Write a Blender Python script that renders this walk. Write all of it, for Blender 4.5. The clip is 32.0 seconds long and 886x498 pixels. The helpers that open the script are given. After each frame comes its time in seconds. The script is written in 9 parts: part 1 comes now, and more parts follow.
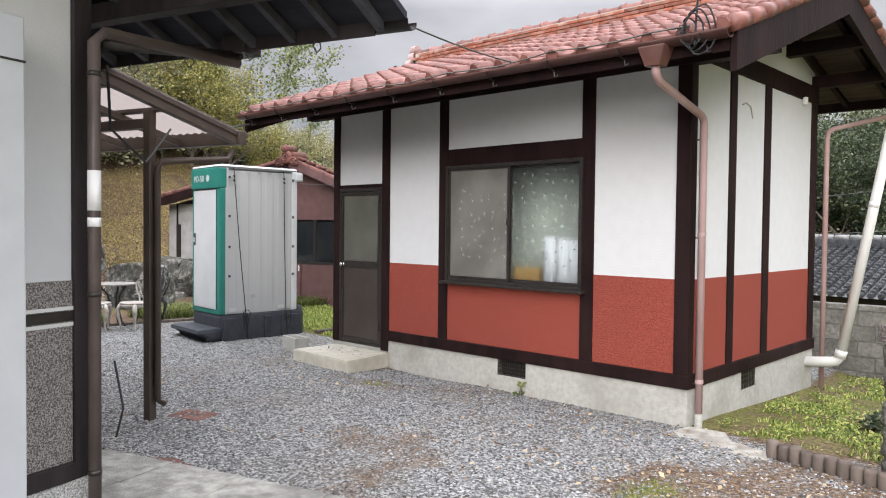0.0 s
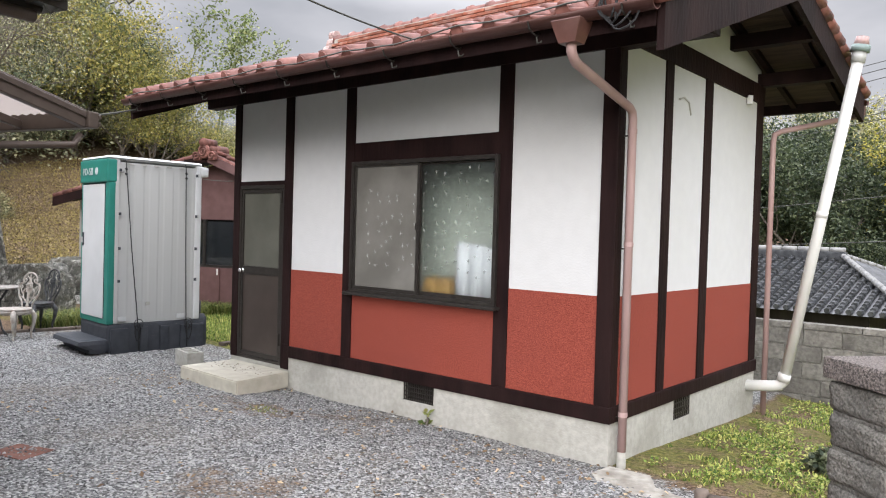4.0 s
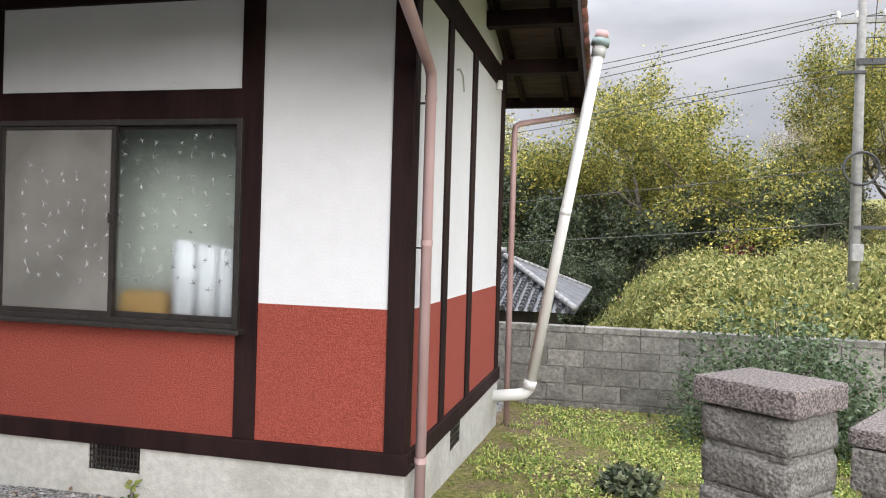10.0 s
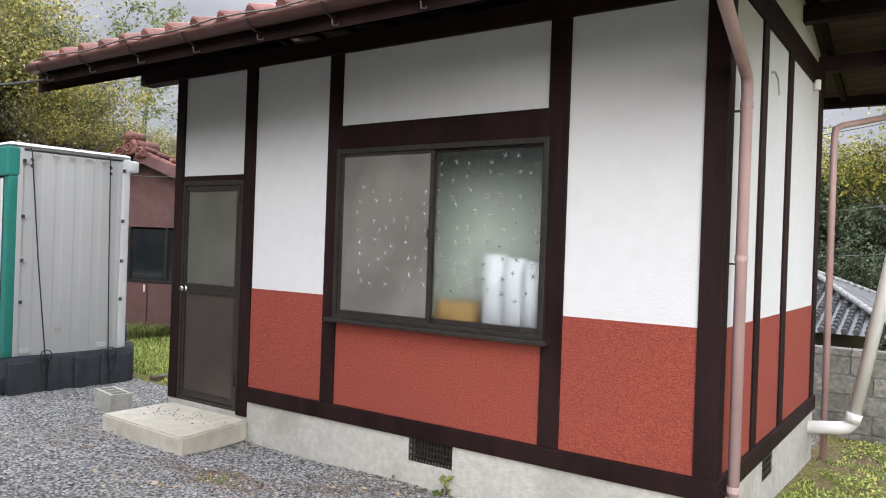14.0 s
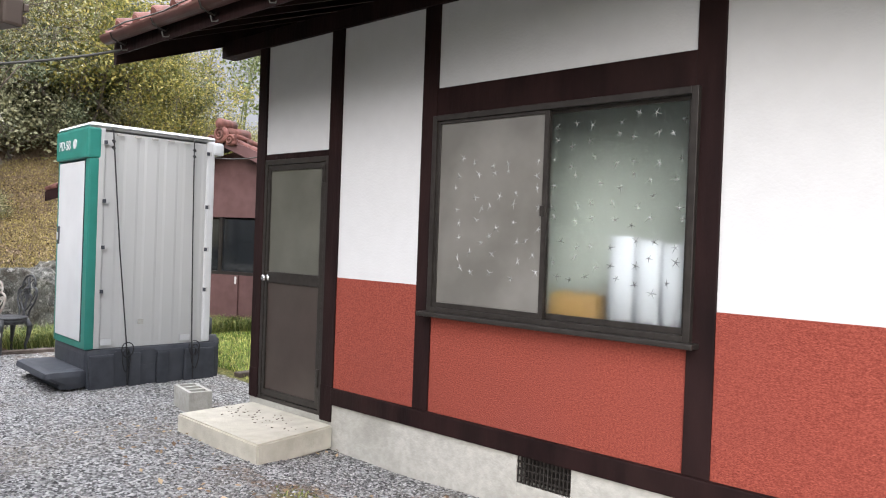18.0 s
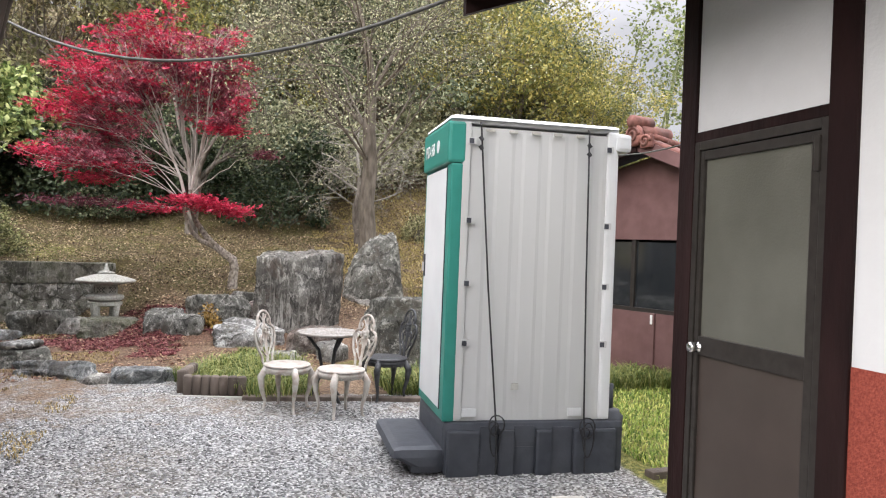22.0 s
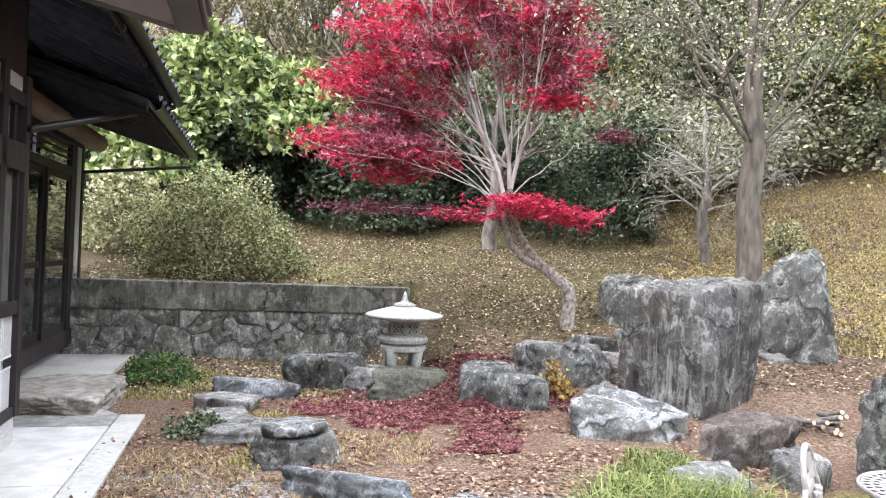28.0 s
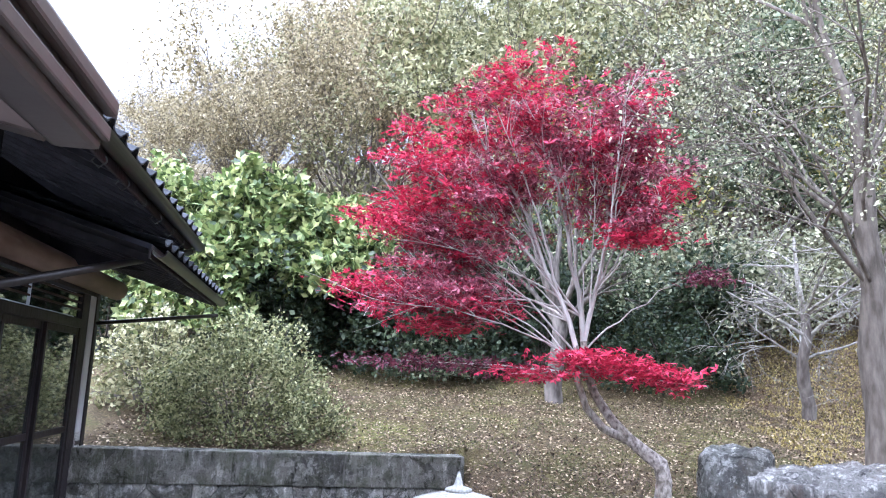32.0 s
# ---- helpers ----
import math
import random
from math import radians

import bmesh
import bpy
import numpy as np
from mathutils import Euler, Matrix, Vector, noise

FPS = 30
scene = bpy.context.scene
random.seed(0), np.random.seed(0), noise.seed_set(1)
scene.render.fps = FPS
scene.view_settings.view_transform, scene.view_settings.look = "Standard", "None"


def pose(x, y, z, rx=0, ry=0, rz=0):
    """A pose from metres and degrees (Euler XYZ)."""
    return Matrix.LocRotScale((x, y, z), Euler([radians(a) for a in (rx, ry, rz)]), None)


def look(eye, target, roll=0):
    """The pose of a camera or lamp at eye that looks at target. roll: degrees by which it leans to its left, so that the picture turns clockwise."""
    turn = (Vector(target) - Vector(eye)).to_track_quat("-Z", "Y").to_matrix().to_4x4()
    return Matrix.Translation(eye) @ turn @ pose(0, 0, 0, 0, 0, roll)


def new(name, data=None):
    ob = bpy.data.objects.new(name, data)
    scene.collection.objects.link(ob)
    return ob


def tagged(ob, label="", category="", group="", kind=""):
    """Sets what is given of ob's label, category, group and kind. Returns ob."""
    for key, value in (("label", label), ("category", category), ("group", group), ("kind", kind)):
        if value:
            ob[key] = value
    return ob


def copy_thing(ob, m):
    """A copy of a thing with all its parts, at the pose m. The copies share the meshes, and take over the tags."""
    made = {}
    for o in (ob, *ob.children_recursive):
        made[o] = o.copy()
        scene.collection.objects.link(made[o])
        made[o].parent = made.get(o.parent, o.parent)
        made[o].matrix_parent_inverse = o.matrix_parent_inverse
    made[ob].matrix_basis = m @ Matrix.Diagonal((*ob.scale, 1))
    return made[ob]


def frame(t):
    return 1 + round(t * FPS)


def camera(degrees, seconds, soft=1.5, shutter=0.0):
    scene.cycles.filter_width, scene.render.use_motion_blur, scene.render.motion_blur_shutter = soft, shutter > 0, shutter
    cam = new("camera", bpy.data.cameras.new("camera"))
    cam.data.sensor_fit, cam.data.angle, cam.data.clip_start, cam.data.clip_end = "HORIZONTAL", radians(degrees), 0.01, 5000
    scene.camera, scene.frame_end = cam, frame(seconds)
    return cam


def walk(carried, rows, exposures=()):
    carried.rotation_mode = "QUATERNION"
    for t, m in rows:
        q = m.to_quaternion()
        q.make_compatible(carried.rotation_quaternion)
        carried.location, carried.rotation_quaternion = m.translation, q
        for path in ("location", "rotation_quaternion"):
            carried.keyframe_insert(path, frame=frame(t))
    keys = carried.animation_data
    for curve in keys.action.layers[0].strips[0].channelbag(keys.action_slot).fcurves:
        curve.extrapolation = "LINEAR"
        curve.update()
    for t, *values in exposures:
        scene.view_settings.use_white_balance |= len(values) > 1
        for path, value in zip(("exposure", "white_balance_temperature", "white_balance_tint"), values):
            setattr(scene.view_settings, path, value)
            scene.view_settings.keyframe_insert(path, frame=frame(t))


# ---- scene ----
cam = camera(61.7, 32.0, 1.1)
PATH = [
    (0, (-0.228, 0.034, 1.552), (-1.604, 1.484, 1.495), 0.6),
    (0.5, (-0.237, 0.308, 1.557), (-1.519, 1.842, 1.495), 0.8),
    (1, (-0.317, 0.578, 1.559), (-1.542, 2.158, 1.503), 1.0),
    (1.5, (-0.331, 0.777, 1.569), (-1.526, 2.38, 1.515), 1.1),
    (2, (-0.295, 0.937, 1.552), (-1.49, 2.541, 1.503), 1.1),
    (2.5, (-0.312, 0.943, 1.564), (-1.529, 2.53, 1.526), 1.3),
    (3, (-0.321, 0.931, 1.581), (-1.567, 2.496, 1.544), 1.4),
    (3.5, (-0.35, 0.962, 1.579), (-1.632, 2.497, 1.538), 1.5),
    (5.5, (-1.164, 1.452, 1.546), (-2.469, 2.967, 1.498), 1.8),
    (6, (-1.406, 1.59, 1.561), (-2.629, 3.172, 1.519), 1.8),
    (6.5, (-1.581, 1.695, 1.554), (-2.681, 3.365, 1.519), 1.8),
    (7, (-1.699, 1.827, 1.518), (-2.652, 3.584, 1.491), 1.7),
    (7.5, (-1.767, 1.889, 1.514), (-2.585, 3.714, 1.492), 1.6),
    (8, (-1.776, 1.889, 1.536), (-2.473, 3.763, 1.519), 1.6),
    (8.5, (-1.805, 1.913, 1.53), (-2.408, 3.819, 1.516), 1.6),
    (9, (-1.83, 1.913, 1.527), (-2.368, 3.839, 1.516), 1.6),
    (9.5, (-1.823, 1.921, 1.535), (-2.319, 3.859, 1.52), 1.7),
    (10, (-1.835, 1.932, 1.515), (-2.302, 3.877, 1.502), 1.7),
    (10.5, (-1.834, 1.946, 1.505), (-2.281, 3.895, 1.492), 1.7),
    (11, (-1.836, 1.95, 1.498), (-2.281, 3.9, 1.485), 1.8),
    (11.5, (-1.853, 1.935, 1.499), (-2.335, 3.876, 1.484), 1.9),
    (12, (-1.912, 1.89, 1.504), (-2.482, 3.806, 1.496), 2.0),
    (12.5, (-1.968, 1.848, 1.53), (-2.679, 3.717, 1.522), 2.1),
    (13, (-1.973, 1.837, 1.522), (-2.848, 3.635, 1.517), 2.1),
    (13.5, (-1.966, 1.839, 1.525), (-2.991, 3.556, 1.518), 2.1),
    (14, (-1.955, 1.833, 1.523), (-3.096, 3.476, 1.519), 2.0),
    (14.5, (-1.944, 1.824, 1.521), (-3.162, 3.411, 1.518), 2.0),
    (15, (-1.956, 1.817, 1.517), (-3.22, 3.367, 1.516), 2.0),
    (15.5, (-1.968, 1.826, 1.514), (-3.258, 3.354, 1.514), 2.1),
    (17.5, (-2.329, 2.144, 1.442), (-3.653, 3.643, 1.43), 2.2),
    (18, (-2.512, 2.424, 1.423), (-3.85, 3.911, 1.404), 2.1),
    (18.5, (-2.786, 2.665, 1.397), (-4.16, 4.118, 1.375), 2.0),
    (19, (-3.085, 2.869, 1.413), (-4.511, 4.271, 1.387), 2.0),
    (19.5, (-3.376, 3.133, 1.421), (-4.886, 4.445, 1.394), 2.0),
    (20, (-3.655, 3.325, 1.453), (-5.263, 4.513, 1.421), 1.9),
    (20.5, (-3.97, 3.501, 1.471), (-5.682, 4.535, 1.445), 2.0),
    (21, (-4.226, 3.734, 1.473), (-6.029, 4.6, 1.449), 2.0),
    (21.5, (-4.398, 3.845, 1.472), (-6.269, 4.551, 1.455), 2.1),
    (22, (-4.586, 3.812, 1.496), (-6.506, 4.371, 1.491), 2.2),
    (22.5, (-4.689, 3.826, 1.497), (-6.643, 4.251, 1.499), 2.2),
    (23, (-4.731, 3.895, 1.505), (-6.709, 4.194, 1.51), 2.1),
    (23.5, (-4.797, 3.937, 1.481), (-6.789, 4.114, 1.489), 2.2),
    (24, (-5.01, 3.93, 1.445), (-7.009, 4.002, 1.452), 2.3),
    (24.5, (-5.413, 3.862, 1.421), (-7.413, 3.857, 1.423), 2.3),
    (26.5, (-7.405, 3.338, 1.51), (-9.404, 3.314, 1.498), 2.46),
    (27, (-7.803, 3.144, 1.536), (-9.803, 3.119, 1.528), 2.46),
    (27.5, (-8.209, 3.01, 1.524), (-10.208, 2.956, 1.521), 2.45),
    (28, (-8.596, 2.921, 1.531), (-10.593, 2.815, 1.533), 2.42),
    (28.5, (-8.926, 2.843, 1.552), (-10.919, 2.671, 1.562), 2.40),
    (29, (-9.195, 2.786, 1.591), (-11.181, 2.55, 1.607), 2.38),
    (29.5, (-9.443, 2.803, 1.614), (-11.421, 2.513, 1.643), 2.36),
    (30, (-9.636, 2.776, 1.667), (-11.608, 2.45, 1.72), 2.41),
    (30.5, (-9.806, 2.741, 1.743), (-11.774, 2.402, 1.849), 2.43),
    (31, (-9.857, 2.739, 1.788), (-11.822, 2.415, 1.972), 2.48),
    (31.5, (-9.875, 2.741, 1.824), (-11.835, 2.452, 2.094), 2.38),
    (32, (-9.87, 2.76, 1.836), (-11.822, 2.506, 2.185), 2.36),
]
walk(cam, [(t, look(eye, target, roll)) for t, eye, target, roll in PATH], [(0, 1.56, 6400, 14), (6, 1.58, 6400, 14), (10, 1.62, 6350, 14), (15, 1.6, 6300, 14), (19, 1.9, 6450, 15), (22, 1.92, 6550, 15), (24, 1.98, 6500, 15), (28, 2.5, 6000, 15), (30, 2.68, 5750, 16), (31, 2.68, 5500, 18), (32, 2.6, 5200, 20)])

# exposure, sky and sun: a bright overcast day
world = bpy.data.worlds.new("overcast_sky")
scene.world = world
world.use_nodes = True
wn, wl = world.node_tree.nodes, world.node_tree.links
sky = wn.new("ShaderNodeTexSky")
sky.sky_type, sky.sun_disc = "NISHITA", False
sky.sun_elevation, sky.sun_rotation = radians(17), radians(146)
wco = wn.new("ShaderNodeTexCoord")
wmap = wn.new("ShaderNodeMapping")
wmap.inputs["Scale"].default_value = (1.0, 1.0, 2.6)
wnoise = wn.new("ShaderNodeTexNoise")
wnoise.inputs["Scale"].default_value, wnoise.inputs["Detail"].default_value = 2.6, 5
wramp = wn.new("ShaderNodeValToRGB")
wramp.color_ramp.elements[0].position, wramp.color_ramp.elements[0].color = 0.36, (9.6, 10.1, 10.8, 1)
wramp.color_ramp.elements[1].position, wramp.color_ramp.elements[1].color = 0.62, (17.0, 17.2, 17.6, 1)
wmix = wn.new("ShaderNodeMix")
wmix.data_type = "RGBA"
wmix.inputs[0].default_value = 0.9
wl.new(wco.outputs["Generated"], wmap.inputs["Vector"])
wl.new(wmap.outputs["Vector"], wnoise.inputs["Vector"])
wl.new(wnoise.outputs["Fac"], wramp.inputs["Fac"])
wl.new(sky.outputs["Color"], wmix.inputs[6])
wl.new(wramp.outputs["Color"], wmix.inputs[7])
wsep = wn.new("ShaderNodeSeparateXYZ")
wgrad = wn.new("ShaderNodeMapRange")  # an overcast sky is several times as bright overhead as at the horizon
wgrad.inputs["From Min"].default_value, wgrad.inputs["From Max"].default_value = 0.28, 0.95
wgrad.inputs["To Min"].default_value, wgrad.inputs["To Max"].default_value = 0.155, 1.36
wmul = wn.new("ShaderNodeVectorMath")
wmul.operation = "SCALE"
wl.new(wco.outputs["Generated"], wsep.inputs[0])
wl.new(wsep.outputs["Z"], wgrad.inputs["Value"])
wl.new(wmix.outputs[2], wmul.inputs[0])
wl.new(wgrad.outputs[0], wmul.inputs["Scale"])
wl.new(wmul.outputs[0], wn["Background"].inputs["Color"])
wn["Background"].inputs["Strength"].default_value = 0.1
sun = new("sun", bpy.data.lights.new("sun", "SUN"))
sun.data.energy, sun.data.angle, sun.data.color = 1.12, radians(40), (1.0, 0.97, 0.92)
sun.matrix_world = look((0, 0, 4.4), (-8, 12, 0))


# ---- materials ----
def mat(name, a, b, scale=8.0, rough=0.7, bump=0.2, bscale=0.0, metal=0.0, stretch=(1, 1, 1), rnd=0.0, c=None, cscale=1.0, camt=0.5, lo=0.35, hi=0.65, spec=0.4, island=0.0):
    """Two colours mixed by fine noise, a third in large patches, with relief."""
    m = bpy.data.materials.new(name)
    m.use_nodes = True
    n, l = m.node_tree.nodes, m.node_tree.links
    p = n["Principled BSDF"]
    co = n.new("ShaderNodeTexCoord")
    vec = co.outputs["Object"]
    info = n.new("ShaderNodeObjectInfo")
    add = n.new("ShaderNodeVectorMath")
    add.operation = "MULTIPLY_ADD"
    add.inputs[1].default_value = (17.0, 31.0, 23.0) if rnd else (0, 0, 0)
    l.new(info.outputs["Random"], add.inputs[0])
    l.new(vec, add.inputs[2])
    mp = n.new("ShaderNodeMapping")
    mp.inputs["Scale"].default_value = stretch
    l.new(add.outputs[0], mp.inputs["Vector"])
    nz = n.new("ShaderNodeTexNoise")
    nz.inputs["Scale"].default_value, nz.inputs["Detail"].default_value = scale, 7
    l.new(mp.outputs[0], nz.inputs["Vector"])
    rp = n.new("ShaderNodeValToRGB")
    rp.color_ramp.elements[0].position, rp.color_ramp.elements[1].position = lo, hi
    rp.color_ramp.elements[0].color, rp.color_ramp.elements[1].color = (*a, 1), (*b, 1)
    l.new(nz.outputs["Fac"], rp.inputs["Fac"])
    col = rp.outputs["Color"]
    if c:
        n2 = n.new("ShaderNodeTexNoise")
        n2.inputs["Scale"].default_value, n2.inputs["Detail"].default_value = cscale, 5
        l.new(mp.outputs[0], n2.inputs["Vector"])
        r2 = n.new("ShaderNodeValToRGB")
        r2.color_ramp.elements[0].position, r2.color_ramp.elements[1].position = 0.45, 0.7
        r2.color_ramp.elements[0].color, r2.color_ramp.elements[1].color = (0, 0, 0, 1), (camt, camt, camt, 1)
        l.new(n2.outputs["Fac"], r2.inputs["Fac"])
        mx = n.new("ShaderNodeMix")
        mx.data_type = "RGBA"
        l.new(r2.outputs["Color"], mx.inputs[0])
        l.new(col, mx.inputs[6])
        mx.inputs[7].default_value = (*c, 1)
        col = mx.outputs[2]
    if rnd or island:
        hs = n.new("ShaderNodeHueSaturation")
        mr = n.new("ShaderNodeMapRange")
        amt = rnd or island
        mr.inputs["To Min"].default_value, mr.inputs["To Max"].default_value = 1 - amt, 1 + amt
        if island:
            geo = n.new("ShaderNodeNewGeometry")
            l.new(geo.outputs["Random Per Island"], mr.inputs["Value"])
        else:
            l.new(info.outputs["Random"], mr.inputs["Value"])
        l.new(mr.outputs[0], hs.inputs["Value"])
        l.new(col, hs.inputs["Color"])
        col = hs.outputs["Color"]
    l.new(col, p.inputs["Base Color"])
    p.inputs["Roughness"].default_value, p.inputs["Metallic"].default_value = rough, metal
    p.inputs["Specular IOR Level"].default_value = spec
    if bump:
        nb = n.new("ShaderNodeTexNoise")
        nb.inputs["Scale"].default_value, nb.inputs["Detail"].default_value = bscale or scale * 3, 4
        l.new(mp.outputs[0], nb.inputs["Vector"])
        bp = n.new("ShaderNodeBump")
        bp.inputs["Strength"].default_value, bp.inputs["Distance"].default_value = bump, 0.02
        l.new(nb.outputs["Fac"], bp.inputs["Height"])
        l.new(bp.outputs[0], p.inputs["Normal"])
    return m


def glass(name, tint, rough=0.02, alpha=0.35):
    m = bpy.data.materials.new(name)
    m.use_nodes = True
    n, l = m.node_tree.nodes, m.node_tree.links
    p = n["Principled BSDF"]
    p.inputs["Base Color"].default_value = (*tint, 1)
    p.inputs["Roughness"].default_value, p.inputs["Alpha"].default_value = rough, alpha
    p.inputs["Specular IOR Level"].default_value = 0.6
    return m


WHITE = mat("white_plaster", (0.565, 0.57, 0.57), (0.585, 0.59, 0.59), 9, 0.85, 0.12, 60, c=(0.51, 0.51, 0.497), cscale=0.7, camt=0.3, spec=0.2)
RED = mat("red_stucco", (0.205, 0.040, 0.026), (0.315, 0.072, 0.048), 90, 0.85, 0.55, 170, c=(0.24, 0.055, 0.04), cscale=1.2, camt=0.5, spec=0.25)
DARKWOOD = mat("dark_brown_timber", (0.0085, 0.0040, 0.0040), (0.019, 0.0085, 0.0082), 6, 0.62, 0.25, 30, stretch=(1, 1, 0.25), c=(0.034, 0.018, 0.016), cscale=2.5, camt=0.35, spec=0.12)
SOFFIT = mat("weathered_soffit_board", (0.03, 0.018, 0.013), (0.065, 0.042, 0.03), 9, 0.8, 0.3, 30, stretch=(0.3, 2, 1), rnd=0.25)
CONC = mat("grey_concrete", (0.36, 0.355, 0.32), (0.44, 0.43, 0.39), 22, 0.9, 0.25, 60, c=(0.25, 0.245, 0.21), cscale=2.2, camt=0.6, spec=0.2)
STEPCONC = mat("pale_concrete", (0.44, 0.415, 0.345), (0.55, 0.52, 0.44), 9, 0.9, 0.3, 70, c=(0.40, 0.38, 0.30), cscale=2.5, camt=0.4, spec=0.2)
TILE = mat("red_glazed_tile", (0.150, 0.056, 0.044), (0.27, 0.118, 0.097), 9, 0.45, 0.12, 40, rnd=0.22, c=(0.10, 0.045, 0.04), cscale=6, camt=0.5, spec=0.4)
TILEREST = mat("red_glazed_tile_far", (0.185, 0.06, 0.046), (0.29, 0.115, 0.092), 9, 0.33, 0.12, 40, c=(0.42, 0.24, 0.21), cscale=6, camt=0.35, spec=0.5, island=0.22)
GUTTER = mat("brown_pvc_gutter", (0.085, 0.036, 0.028), (0.115, 0.052, 0.042), 10, 0.42, 0.05, c=(0.16, 0.10, 0.09), cscale=2, camt=0.4)
DOWNPIPE = mat("faded_pink_brown_pvc", (0.33, 0.215, 0.20), (0.40, 0.28, 0.265), 5, 0.5, 0.05, stretch=(1, 1, 0.3), c=(0.24, 0.13, 0.11), cscale=1.5, camt=0.4)
BRONZE = mat("dark_bronze_aluminium", (0.030, 0.026, 0.023), (0.042, 0.037, 0.033), 20, 0.38, 0.03, metal=0.35)
DOORPANEL = mat("brown_door_panel", (0.040, 0.030, 0.025), (0.050, 0.038, 0.032), 4, 0.45, 0.03, c=(0.07, 0.06, 0.05), cscale=3, camt=0.3)
CHROME = mat("chrome", (0.6, 0.6, 0.6), (0.7, 0.7, 0.7), 20, 0.2, 0.02, metal=1.0)
WHITEPVC = mat("white_pvc", (0.60, 0.60, 0.58), (0.66, 0.66, 0.64), 4, 0.4, 0.03, c=(0.6, 0.6, 0.57), cscale=2, camt=0.3)
GREYPLASTIC = mat("light_grey_panel", (0.42, 0.425, 0.415), (0.47, 0.475, 0.465), 3, 0.45, 0.03, stretch=(1, 1, 0.3), c=(0.36, 0.36, 0.345), cscale=1.5, camt=0.35)
WHITEPLASTIC = mat("white_plastic", (0.52, 0.53, 0.53), (0.57, 0.58, 0.58), 3, 0.4, 0.02)
GREEN = mat("teal_green_plastic", (0.018, 0.17, 0.135), (0.025, 0.20, 0.16), 4, 0.4, 0.03)
DARKPLASTIC = mat("dark_grey_plastic", (0.030, 0.034, 0.043), (0.045, 0.050, 0.060), 10, 0.55, 0.1, c=(0.065, 0.068, 0.075), cscale=3, camt=0.4)
BLACKROPE = mat("black_rope", (0.012, 0.012, 0.013), (0.03, 0.03, 0.032), 60, 0.8, 0.3)
CABLE = mat("weathered_cable", (0.05, 0.05, 0.045), (0.09, 0.09, 0.08), 20, 0.6, 0.1)
BROWNALU = mat("bronze_brown_aluminium", (0.068, 0.05, 0.041), (0.09, 0.068, 0.056), 6, 0.42, 0.04, metal=0.3, c=(0.14, 0.11, 0.09), cscale=1.2, camt=0.4)
GRANITE = mat("speckled_granite_facing", (0.06, 0.055, 0.05), (0.34, 0.31, 0.29), 130, 0.5, 0.08, lo=0.42, hi=0.6)
PALEGRANITE = mat("pale_speckled_terrazzo", (0.22, 0.22, 0.21), (0.62, 0.61, 0.58), 110, 0.6, 0.08, lo=0.4, hi=0.6)


